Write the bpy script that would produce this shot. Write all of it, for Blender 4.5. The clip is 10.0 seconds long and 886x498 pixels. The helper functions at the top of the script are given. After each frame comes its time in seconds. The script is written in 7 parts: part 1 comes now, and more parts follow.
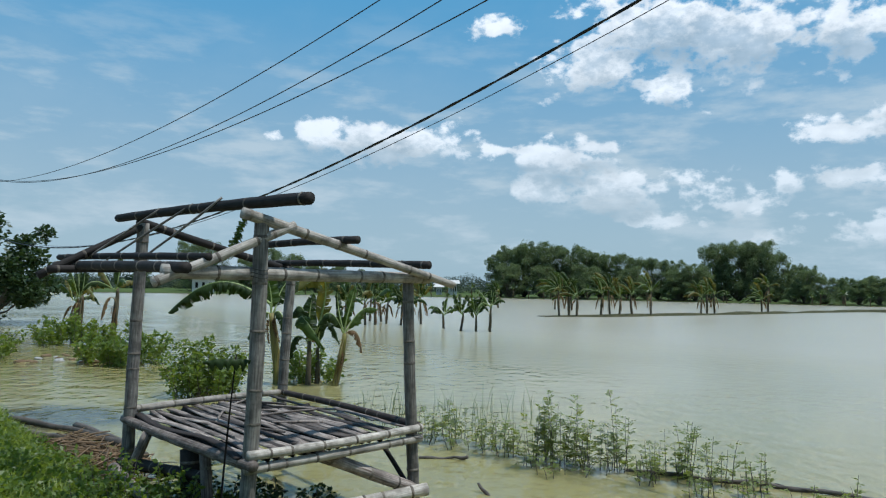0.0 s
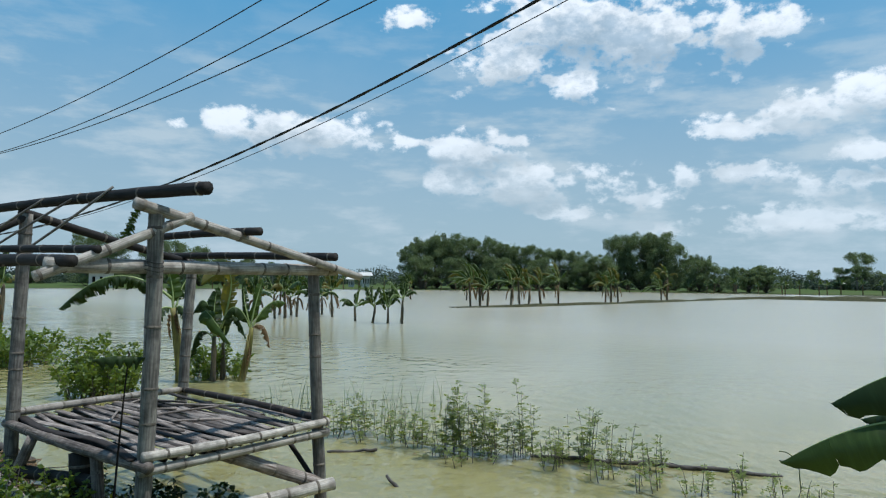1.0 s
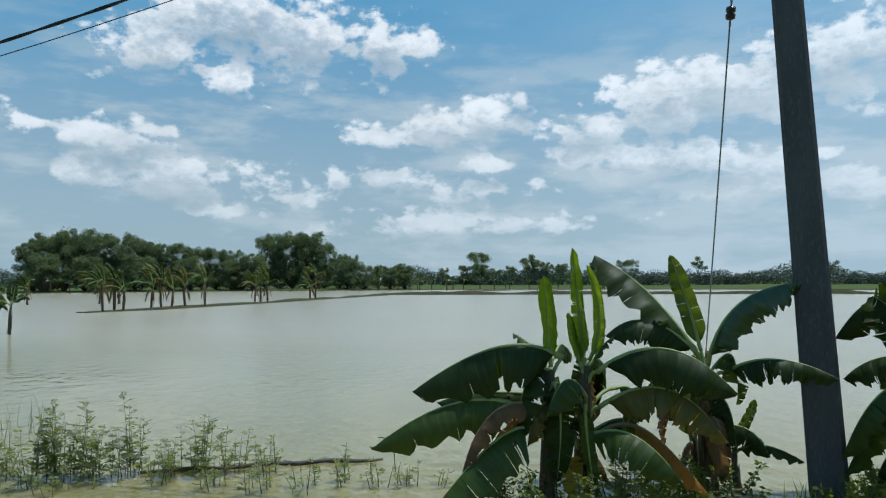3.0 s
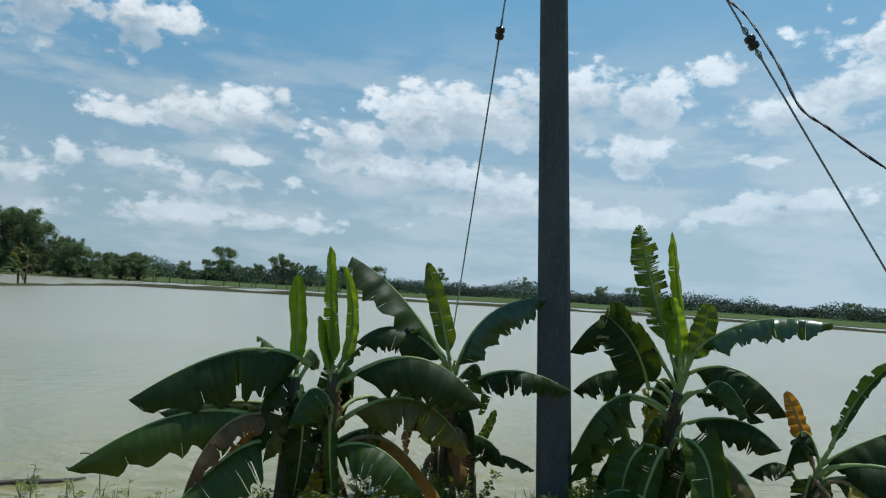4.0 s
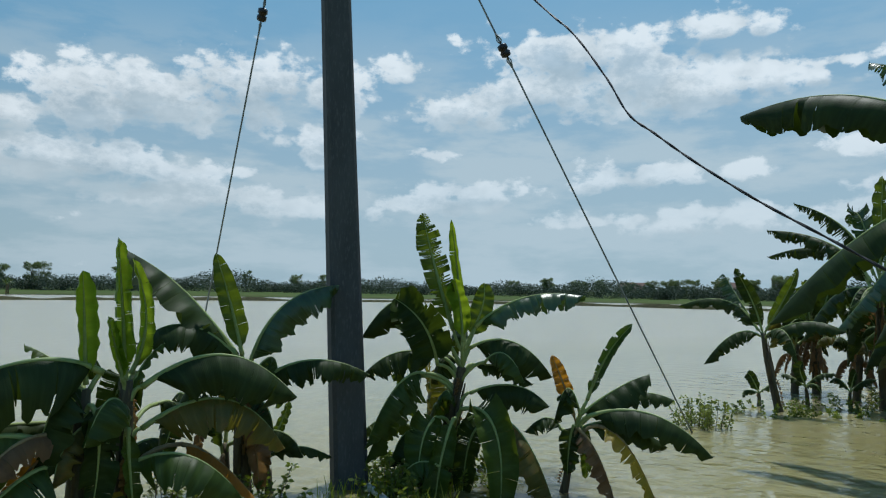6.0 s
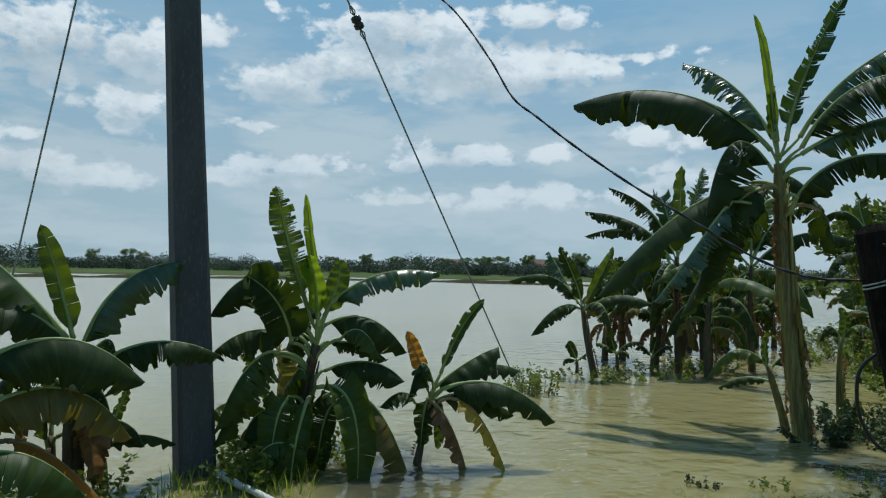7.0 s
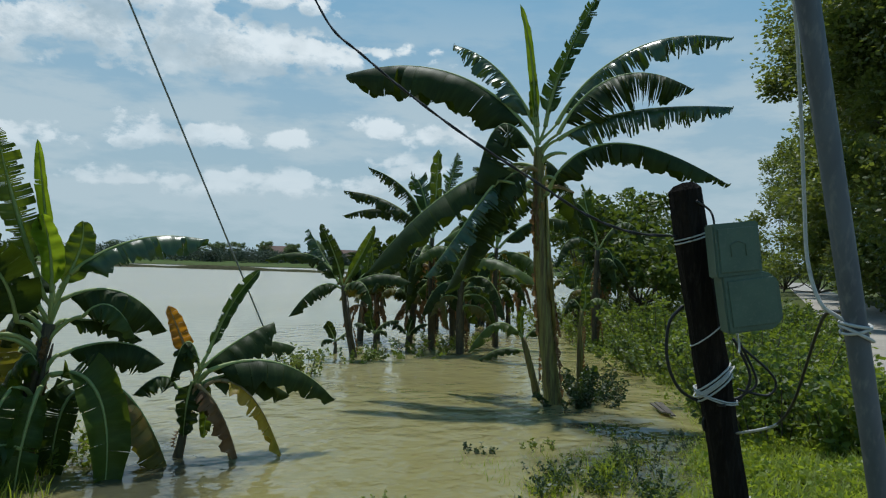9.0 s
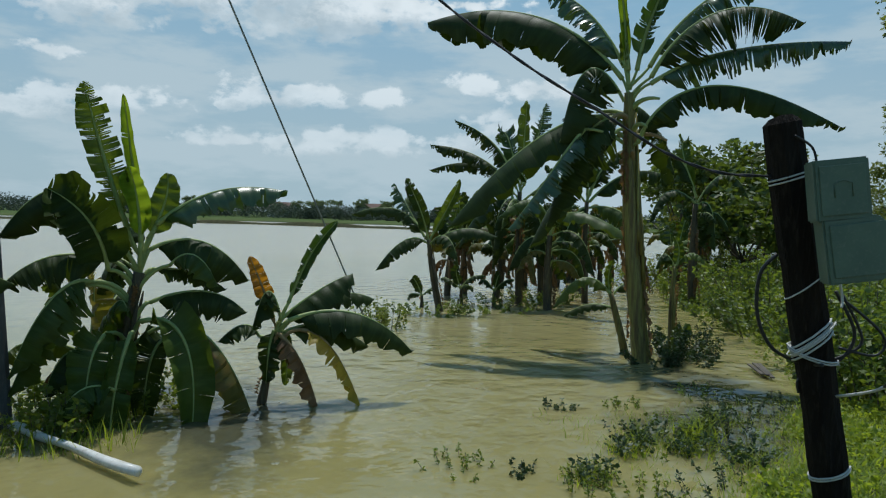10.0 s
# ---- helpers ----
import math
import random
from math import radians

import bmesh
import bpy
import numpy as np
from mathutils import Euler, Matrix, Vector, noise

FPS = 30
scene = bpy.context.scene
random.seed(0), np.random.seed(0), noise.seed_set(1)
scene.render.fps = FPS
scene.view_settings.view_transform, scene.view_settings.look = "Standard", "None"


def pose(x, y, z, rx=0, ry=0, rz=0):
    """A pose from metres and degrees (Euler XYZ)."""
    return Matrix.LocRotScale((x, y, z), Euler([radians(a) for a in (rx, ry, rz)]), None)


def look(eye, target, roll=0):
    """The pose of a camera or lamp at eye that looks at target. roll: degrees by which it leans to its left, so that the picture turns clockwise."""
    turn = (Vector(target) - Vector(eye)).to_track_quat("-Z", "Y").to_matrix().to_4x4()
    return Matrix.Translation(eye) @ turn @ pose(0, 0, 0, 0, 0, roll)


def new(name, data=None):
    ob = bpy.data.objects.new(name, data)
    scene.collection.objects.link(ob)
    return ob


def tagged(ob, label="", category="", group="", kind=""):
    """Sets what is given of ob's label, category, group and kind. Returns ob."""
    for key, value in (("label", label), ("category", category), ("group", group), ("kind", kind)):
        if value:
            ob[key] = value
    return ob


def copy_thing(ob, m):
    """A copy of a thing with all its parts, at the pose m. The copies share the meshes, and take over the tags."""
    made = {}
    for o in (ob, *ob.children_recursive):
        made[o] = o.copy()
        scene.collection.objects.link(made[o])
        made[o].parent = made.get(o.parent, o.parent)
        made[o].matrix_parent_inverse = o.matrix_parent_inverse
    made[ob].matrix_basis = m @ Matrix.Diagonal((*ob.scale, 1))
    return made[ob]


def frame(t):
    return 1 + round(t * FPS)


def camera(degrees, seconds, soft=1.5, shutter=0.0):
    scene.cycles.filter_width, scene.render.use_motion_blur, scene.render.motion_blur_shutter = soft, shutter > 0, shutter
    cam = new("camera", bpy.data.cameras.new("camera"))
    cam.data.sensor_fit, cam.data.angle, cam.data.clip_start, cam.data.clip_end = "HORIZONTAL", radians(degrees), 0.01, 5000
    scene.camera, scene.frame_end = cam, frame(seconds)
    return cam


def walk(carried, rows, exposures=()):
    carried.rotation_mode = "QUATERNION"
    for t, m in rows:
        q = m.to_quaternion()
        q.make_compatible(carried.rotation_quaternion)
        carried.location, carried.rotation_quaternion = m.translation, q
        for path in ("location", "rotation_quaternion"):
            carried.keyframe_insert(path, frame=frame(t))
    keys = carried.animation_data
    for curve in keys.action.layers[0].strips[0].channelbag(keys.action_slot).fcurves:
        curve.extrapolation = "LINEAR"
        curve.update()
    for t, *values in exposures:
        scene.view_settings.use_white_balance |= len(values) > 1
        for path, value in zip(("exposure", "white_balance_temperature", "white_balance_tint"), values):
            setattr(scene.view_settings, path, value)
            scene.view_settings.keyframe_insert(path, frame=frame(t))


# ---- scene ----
cam = camera(64.8, 10.0, 1.2)

PATH = [
    (0, (0.000, -0.000, 2.130), (-0.022, 1.997, 2.236), 1.0),
    (0.5, (0.024, 0.014, 2.122), (0.110, 2.010, 2.207), 1.0),
    (1, (0.056, 0.018, 2.129), (0.283, 2.003, 2.215), 0.5),
    (1.5, (0.117, 0.104, 2.149), (0.497, 2.067, 2.208), -0.6),
    (2, (0.155, -0.040, 2.133), (0.813, 1.848, 2.185), -1.6),
    (2.2, (0.153, -0.142, 2.143), (0.959, 1.687, 2.197), -2.0),
    (3.3, (0.581, -0.219, 2.204), (1.837, 1.336, 2.282), 1.2),
    (3.5, (0.672, -0.106, 2.204), (2.044, 1.348, 2.271), 2.2),
    (4, (0.755, 0.203, 2.176), (2.382, 1.362, 2.287), 3.6),
    (4.5, (0.669, 0.518, 2.243), (2.445, 1.422, 2.415), 2.1),
    (5, (0.547, 0.652, 2.24), (2.461, 1.227, 2.332), -1.3),
    (5.2, (0.544, 0.717, 2.233), (2.464, 1.273, 2.297), -1.6),
    (6.3, (0.226, 1.365, 2.104), (2.212, 1.57, 2.216), 1.4),
    (6.5, (0.274, 1.504, 2.128), (2.272, 1.553, 2.185), 0.3),
    (7, (0.299, 1.543, 2.123), (2.292, 1.388, 2.177), 1.1),
    (7.5, (0.484, 1.82, 2.035), (2.442, 1.415, 2.094), -1.1),
    (8, (0.599, 1.986, 1.93), (2.434, 1.194, 2.013), 0.6),
    (8.5, (0.695, 2.102, 1.947), (2.432, 1.113, 1.999), 1.7),
    (9, (0.844, 1.882, 1.922), (2.644, 1.011, 1.96), 1.8),
    (9.5, (0.96, 1.664, 1.893), (2.799, 0.878, 1.904), 2.9),
    (10, (0.971, 1.657, 1.862), (2.868, 1.032, 1.77), 1.7),
]
LIGHT = [(0.0, -0.13, 5750, 7), (2.2, -0.17, 5800, 7), (3.5, -0.33, 5830, 6), (5.0, -0.36, 5870, 6), (6.5, -0.44, 5930, 5), (8.5, -0.42, 6030, 5), (10.0, -0.42, 6030, 5)]
walk(cam, [(t, look(eye, target, roll)) for t, eye, target, roll in PATH], LIGHT)

# ---------------------------------------------------------------- light
world = bpy.data.worlds.new("sky")
scene.world = world
world.use_nodes = True
SUN_DIR = Vector((0.30, -0.09, 0.95)).normalized()


def sky_nodes():
    nt = world.node_tree
    nt.nodes.clear()
    N, L = nt.nodes, nt.links

    def op(kind, a, b=None, c=None, clamp=False):
        n = N.new("ShaderNodeMath")
        n.operation, n.use_clamp = kind, clamp
        for i, v in enumerate((a, b, c)):
            if v is None:
                continue
            if isinstance(v, (int, float)):
                n.inputs[i].default_value = v
            else:
                L.new(v, n.inputs[i])
        return n.outputs[0]

    def ramp(v, lo, hi):
        n = N.new("ShaderNodeMapRange")
        n.interpolation_type = "SMOOTHSTEP"
        L.new(v, n.inputs["Value"])
        n.inputs["From Min"].default_value, n.inputs["From Max"].default_value = lo, hi
        return n.outputs[0]

    def mix(fac, a, b):
        n = N.new("ShaderNodeMix")
        n.data_type = "RGBA"
        if isinstance(fac, float):
            n.inputs["Factor"].default_value = fac
        else:
            L.new(fac, n.inputs["Factor"])
        for s, v in (("A", a), ("B", b)):
            sock = [i for i in n.inputs if i.name == s and i.type == "RGBA"][0]
            if isinstance(v, tuple):
                sock.default_value = (*v, 1)
            else:
                L.new(v, sock)
        return [o for o in n.outputs if o.type == "RGBA"][0]

    tc = N.new("ShaderNodeTexCoord").outputs["Generated"]
    sep = N.new("ShaderNodeSeparateXYZ")
    L.new(tc, sep.inputs[0])
    x, y, z = sep.outputs
    az = op("MULTIPLY", op("ARCTAN2", x, y), 57.2958)          # degrees to the right of +y
    el = op("MULTIPLY", op("ARCSINE", z), 57.2958)
    comb = N.new("ShaderNodeCombineXYZ")
    L.new(az, comb.inputs[0]), L.new(op("MULTIPLY", el, 1.5), comb.inputs[1])

    def fbm(scale, detail, rough, off=(0, 0, 0)):
        m = N.new("ShaderNodeVectorMath")
        m.operation = "ADD"
        L.new(comb.outputs[0], m.inputs[0])
        m.inputs[1].default_value = off
        n = N.new("ShaderNodeTexNoise")
        n.inputs["Scale"].default_value, n.inputs["Detail"].default_value, n.inputs["Roughness"].default_value = scale, detail, rough
        L.new(m.outputs[0], n.inputs["Vector"])
        return n.outputs["Fac"]

    def cloud_field(up):
        """How deep inside a cumulus a direction lies; up shifts the look-up towards the light."""
        place = N.new("ShaderNodeCombineXYZ")
        L.new(az, place.inputs[0]), L.new(op("ADD", el, up), place.inputs[1])
        best = None
        for ca, ce, ra, re in CLOUDS:
            off = N.new("ShaderNodeVectorMath")
            off.operation = "SUBTRACT"
            L.new(place.outputs[0], off.inputs[0])
            off.inputs[1].default_value = (ca, ce, 0)
            scl = N.new("ShaderNodeVectorMath")
            scl.operation = "DIVIDE"
            L.new(off.outputs[0], scl.inputs[0])
            scl.inputs[1].default_value = (ra, re, 1)
            far = N.new("ShaderNodeVectorMath")
            far.operation = "LENGTH"
            L.new(scl.outputs[0], far.inputs[0])
            d = far.outputs["Value"]
            best = d if best is None else op("SMOOTH_MIN", best, d, 0.25)
        return op("SUBTRACT", 1.0, best)

    def billows(scale, off):
        """Round heads, as of a cauliflower: 1 in a head's middle, 0 in the folds."""
        m = N.new("ShaderNodeVectorMath")
        m.operation = "MULTIPLY_ADD"
        warp = N.new("ShaderNodeTexNoise")
        warp.inputs["Scale"].default_value, warp.inputs["Detail"].default_value = scale * 1.3, 3
        L.new(comb.outputs[0], warp.inputs["Vector"])
        L.new(warp.outputs["Color"], m.inputs[0])
        m.inputs[1].default_value = (0.9 / scale,) * 3
        add = N.new("ShaderNodeVectorMath")
        add.operation = "ADD"
        L.new(comb.outputs[0], add.inputs[0])
        add.inputs[1].default_value = off
        L.new(add.outputs[0], m.inputs[2])
        v = N.new("ShaderNodeTexVoronoi")
        v.feature = "SMOOTH_F1"
        v.inputs["Scale"].default_value, v.inputs["Smoothness"].default_value = scale, 0.35
        L.new(m.outputs[0], v.inputs["Vector"])
        return op("SUBTRACT", 1.0, v.outputs["Distance"])

    puff = fbm(0.16, 4, 0.55)
    fine = fbm(0.8, 8, 0.66, (31, 7, 3))
    heads, knobs = billows(0.22, (3, 8, 0)), billows(0.62, (40, 2, 0))
    rough = op("ADD", op("MULTIPLY", op("SUBTRACT", puff, 0.5), 2.2), op("ADD", op("MULTIPLY", op("SUBTRACT", heads, 0.5), 1.3), op("ADD", op("MULTIPLY", op("SUBTRACT", knobs, 0.5), 0.9), op("MULTIPLY", op("SUBTRACT", fine, 0.5), 2.0))))
    core = op("MAXIMUM", cloud_field(0.0), -1.2)
    body = op("ADD", core, rough)
    mask = ramp(body, -0.12, 0.52)
    # grey undersides: the same field looked up a little higher
    above = op("MAXIMUM", cloud_field(1.5), -1.0)
    shade = ramp(op("ADD", above, op("MULTIPLY", rough, 0.8)), -0.1, 1.1)
    # thin veil and broken low cloud towards the horizon
    veil = ramp(fbm(0.06, 6, 0.62, (5, 40, 0)), 0.44, 0.75)
    east = op("MULTIPLY", ramp(az, 20.0, 60.0), 0.07)
    flat = N.new("ShaderNodeCombineXYZ")
    L.new(az, flat.inputs[0]), L.new(op("MULTIPLY", el, 3.4), flat.inputs[1])
    bank = N.new("ShaderNodeTexNoise")
    bank.inputs["Scale"].default_value, bank.inputs["Detail"].default_value, bank.inputs["Roughness"].default_value = 0.10, 9, 0.58
    L.new(flat.outputs[0], bank.inputs["Vector"])
    low = op("MULTIPLY", ramp(op("ADD", bank.outputs["Fac"], east), 0.46, 0.66), op("SUBTRACT", 1.0, ramp(el, 10.0, 24.0)))
    high = op("MULTIPLY", ramp(fbm(0.05, 7, 0.6, (9, 3, 60)), 0.50, 0.62), ramp(el, 24.0, 34.0))
    nish = N.new("ShaderNodeTexSky")
    nish.sky_type, nish.sun_disc = "NISHITA", False
    nish.sun_elevation = math.asin(SUN_DIR.z)
    nish.sun_rotation = math.atan2(SUN_DIR.x, SUN_DIR.y)
    nish.air_density, nish.dust_density, nish.ozone_density, nish.altitude = 1.0, 1.2, 1.6, 0
    grad = mix(ramp(el, 2.0, 26.0), HAZE, ZENITH)
    top = mix(ramp(el, 30.0, 65.0), grad, OVERHEAD)
    c1 = mix(SKY_TINT, nish.outputs[0], top)
    c2 = mix(op("MAXIMUM", op("MULTIPLY", veil, 0.1), op("MULTIPLY", low, 0.8)), c1, VEIL)
    folds = op("ADD", op("MULTIPLY", op("SUBTRACT", 0.62, heads), 0.8), op("MULTIPLY", op("SUBTRACT", 0.6, knobs), 0.5))
    grey = op("ADD", op("MULTIPLY", shade, 0.75), op("ADD", folds, op("MULTIPLY", op("SUBTRACT", fine, 0.5), 0.5)), clamp=True)
    tone = mix(grey, CLOUD_LIT, CLOUD_GREY)
    thin = op("SUBTRACT", 1.0, op("MULTIPLY", op("SUBTRACT", 1.0, ramp(el, 3.0, 16.0)), 0.45))
    melt = op("SUBTRACT", 1.0, op("MULTIPLY", shade, 0.4))
    c3 = mix(op("MULTIPLY", op("MAXIMUM", op("MULTIPLY", mask, melt), op("MULTIPLY", high, 0.4)), thin), c2, tone)
    # brighter sky on the sun's side
    glow = ramp(op("ADD", op("MULTIPLY", x, SUN_DIR.x / 0.3132), op("MULTIPLY", y, SUN_DIR.y / 0.3132)), 0.1, 1.0)
    c4 = mix(op("MULTIPLY", glow, 0.22), c3, (7.8, 9.8, 11.2))
    bg = N.new("ShaderNodeBackground")
    L.new(c4, bg.inputs["Color"])
    bg.inputs["Strength"].default_value = SKY_STRENGTH
    out = N.new("ShaderNodeOutputWorld")
    L.new(bg.outputs[0], out.inputs["Surface"])


SKY_STRENGTH = 0.1
SKY_TINT = 0.9
ZENITH = (1.15, 3.8, 6.2)
OVERHEAD = (0.5, 2.0, 4.6)
HAZE = (4.2, 5.5, 6.05)
VEIL = (6.0, 6.8, 7.1)
CLOUD_LIT = (10.8, 10.8, 10.7)
CLOUD_GREY = (5.2, 5.7, 5.9)
# cumulus heaps: bearing, height, half width, half height, in degrees
CLOUDS = [
    (17.2, 19.8, 7.8, 3.0),
    (23.7, 18.9, 6.0, 2.7),
    (12.6, 17.2, 4.2, 2.1),
    (17.2, 15.5, 2.3, 1.6),
    (29.7, 18.6, 4.4, 2.2),
    (3.8, 20.5, 2.7, 1.0),
    (-5.2, 11.9, 5.4, 1.8),
    (-11.2, 11.9, 2.8, 1.2),
    (9.2, 10.3, 4.7, 1.7),
    (7.2, 8.0, 2.8, 1.5),
    (13.1, 8.0, 5.6, 1.9),
    (11.5, 11.2, 3.2, 0.9),
    (6.3, 11.1, 3.4, 0.5),
    (22.5, 6.4, 3.0, 1.1),
    (27.0, 5.6, 2.2, 0.5),
    (17.6, 5.5, 4.5, 0.7),
    (28.9, 8.4, 3.4, 1.0),
    (29.5, 11.5, 3.8, 0.9),
    (34.2, 12.8, 3.5, 1.8),
    (38.4, 13.2, 3.1, 1.5),
    (40.9, 14.6, 1.6, 1.3),
    (29.6, 8.5, 4.0, 1.1),
    (38.6, 7.4, 4.2, 1.1),
]
CLOUDS += [
    (38.7, 9.1, 2.1, 0.7),
    (46.9, 12.0, 3.5, 1.7),
    (51.8, 13.2, 4.4, 2.8),
    (55.9, 14.6, 3.6, 2.2),
    (52.5, 9.2, 7.4, 1.5),
    (63.1, 15.5, 4.9, 3.0),
    (69.1, 11.9, 4.0, 1.3),
    (48.7, 9.8, 5.8, 0.9),
    (56.7, 8.7, 6.9, 1.0),
    (69.1, 10.4, 2.7, 1.6),
    (37.7, 9.1, 2.3, 0.7),
    (66.6, 6.3, 6.8, 0.9),
    (35.0, 4.5, 10.2, 1.0),
    (58.0, 14.3, 5.5, 2.8),
    (65.0, 16.2, 5.3, 2.6),
    (70.3, 15.7, 3.0, 1.8),
    (76.3, 17.4, 2.5, 1.4),
    (80.9, 14.7, 5.6, 1.6),
    (87.4, 16.2, 6.3, 2.2),
    (90.7, 18.8, 7.4, 1.9),
    (98.5, 15.6, 6.0, 1.8),
    (104.3, 16.3, 5.5, 1.1),
]
CLOUDS += [
    (108.9, 16.5, 4.0, 0.6),
    (96.5, 9.6, 3.6, 0.9),
    (101.7, 20.0, 4.4, 1.1),
    (78.2, 10.9, 3.2, 0.6),
    (81.9, 8.1, 4.6, 1.0),
    (99.4, 6.0, 5.7, 0.9),
    (91.6, 5.5, 4.1, 0.6),
    (110.9, 6.2, 3.7, 1.1),
    (60.6, 7.1, 6.1, 1.2),
    (101.0, 15.8, 8.3, 1.7),
    (94.9, 17.0, 5.3, 2.1),
    (107.1, 16.0, 5.4, 1.2),
    (95.2, 9.3, 3.8, 0.9),
    (102.9, 9.3, 2.3, 0.7),
    (115.5, 10.4, 2.6, 1.1),
    (110.9, 10.6, 1.8, 0.7),
    (98.1, 5.5, 7.6, 0.9),
    (112.8, 7.3, 3.0, 1.3),
    (95.1, 8.9, 4.0, 0.9),
    (78.5, 6.9, 4.4, 0.8),
    (97.8, 5.2, 5.9, 0.8),
    (115.0, 10.1, 2.7, 1.0),
]
sky_nodes()

sun_data = bpy.data.lights.new("sun", "SUN")
sun_data.energy, sun_data.angle, sun_data.color = 4.4, radians(0.53), (1.0, 0.95, 0.87)
sun = new("sun", sun_data)
sun.matrix_world = look((0, 0, 30), Vector((0, 0, 30)) - SUN_DIR)


# ---------------------------------------------------------------- materials
def material(name):
    m = bpy.data.materials.new(name)
    m.use_nodes = True
    return m, m.node_tree.nodes, m.node_tree.links, m.node_tree.nodes["Principled BSDF"]


def link_mix(nodes, links, fac, a, b):
    n = nodes.new("ShaderNodeMix")
    n.data_type = "RGBA"
    if isinstance(fac, (int, float)):
        n.inputs[0].default_value = fac
    else:
        links.new(fac, n.inputs[0])
    for i, v in ((6, a), (7, b)):
        if isinstance(v, tuple):
            n.inputs[i].default_value = (*v, 1)
        else:
            links.new(v, n.inputs[i])
    return n.outputs[2]


def noise_tex(nodes, links, scale, detail=4, rough=0.55, coord="Object", stretch=None):
    tc = nodes.new("ShaderNodeTexCoord")
    n = nodes.new("ShaderNodeTexNoise")
    n.inputs["Scale"].default_value, n.inputs["Detail"].default_value, n.inputs["Roughness"].default_value = scale, detail, rough
    src = tc.outputs[coord]
    if stretch:
        mp = nodes.new("ShaderNodeMapping")
        mp.inputs["Scale"].default_value = stretch
        links.new(src, mp.inputs[0])
        src = mp.outputs[0]
    links.new(src, n.inputs["Vector"])
    return n.outputs["Fac"]


def steps(nodes, links, v, lo, hi):
    n = nodes.new("ShaderNodeMapRange")
    links.new(v, n.inputs[0])
    n.inputs[1].default_value, n.inputs[2].default_value = lo, hi
    return n.outputs[0]


def bump(nodes, links, height, strength, dist, bsdf):
    b = nodes.new("ShaderNodeBump")
    b.inputs["Strength"].default_value, b.inputs["Distance"].default_value = strength, dist
    links.new(height, b.inputs["Height"])
    links.new(b.outputs[0], bsdf.inputs["Normal"])


def mottled(name, a, b, c, scale=6.0, rough=0.8, fine=40.0, relief=0.4, dist=0.01, stretch=None, metal=0.0, spec=0.4):
    m, N, L, p = material(name)
    big = steps(N, L, noise_tex(N, L, scale, 5, 0.6, stretch=stretch), 0.35, 0.65)
    small = noise_tex(N, L, fine, 4, 0.6, stretch=stretch)
    col = link_mix(N, L, big, a, b)
    col = link_mix(N, L, steps(N, L, small, 0.52, 0.75), col, c)
    L.new(col, p.inputs["Base Color"])
    p.inputs["Roughness"].default_value, p.inputs["Metallic"].default_value = rough, metal
    p.inputs["Specular IOR Level"].default_value = spec
    bump(N, L, small, relief, dist, p)
    return m


def leafy(name, a, b, through_col, share=0.35, rough=0.45, veins=0.0, spots=None, scale=3.0, gloss=0.5):
    """A leaf: a coat with some gloss, and light that passes through the blade."""
    m, N, L, p = material(name)
    v = steps(N, L, noise_tex(N, L, scale, 4, 0.6), 0.3, 0.7)
    info = N.new("ShaderNodeObjectInfo")
    geo = N.new("ShaderNodeNewGeometry")
    mixr = N.new("ShaderNodeMath")
    mixr.operation = "FRACT"
    add = N.new("ShaderNodeMath")
    add.operation = "ADD"
    L.new(info.outputs["Random"], add.inputs[0]), L.new(geo.outputs["Random Per Island"], add.inputs[1])
    L.new(add.outputs[0], mixr.inputs[0])
    half = N.new("ShaderNodeMath")
    half.operation = "MULTIPLY_ADD"
    L.new(mixr.outputs[0], half.inputs[0])
    half.inputs[1].default_value = 0.6
    L.new(v, half.inputs[2])
    col = link_mix(N, L, steps(N, L, half.outputs[0], 0.2, 1.3), a, b)
    if spots:
        col = link_mix(N, L, steps(N, L, noise_tex(N, L, 5.0, 6, 0.7), 0.52, 0.66), col, spots)
    L.new(col, p.inputs["Base Color"])
    p.inputs["Roughness"].default_value, p.inputs["Specular IOR Level"].default_value = rough, gloss
    if veins:
        uv = N.new("ShaderNodeTexCoord")
        w = N.new("ShaderNodeTexWave")
        w.bands_direction = "Y"
        w.inputs["Scale"].default_value, w.inputs["Distortion"].default_value = veins, 2.5
        L.new(uv.outputs["UV"], w.inputs["Vector"])
        bump(N, L, w.outputs["Fac"], 0.16, 0.004, p)
        # paler and darker bands between the side veins
        mp = N.new("ShaderNodeMapping")
        mp.inputs["Scale"].default_value = (1.2, 34.0, 1.0)
        L.new(uv.outputs["UV"], mp.inputs[0])
        bands = N.new("ShaderNodeTexNoise")
        bands.inputs["Scale"].default_value, bands.inputs["Detail"].default_value = 1.0, 3
        L.new(mp.outputs[0], bands.inputs["Vector"])
        pale = tuple(min(1.0, q * 1.5 + 0.006) for q in b)
        col = link_mix(N, L, steps(N, L, bands.outputs["Fac"], 0.48, 0.78), col, pale)
        L.new(col, p.inputs["Base Color"])
    tr = N.new("ShaderNodeBsdfTranslucent")
    tcol = link_mix(N, L, v, through_col, tuple(min(1, q * 1.25) for q in through_col))
    L.new(tcol, tr.inputs["Color"])
    ms = N.new("ShaderNodeMixShader")
    ms.inputs[0].default_value = share
    L.new(p.outputs[0], ms.inputs[1]), L.new(tr.outputs[0], ms.inputs[2])
    L.new(ms.outputs[0], N["Material Output"].inputs["Surface"])
    return m


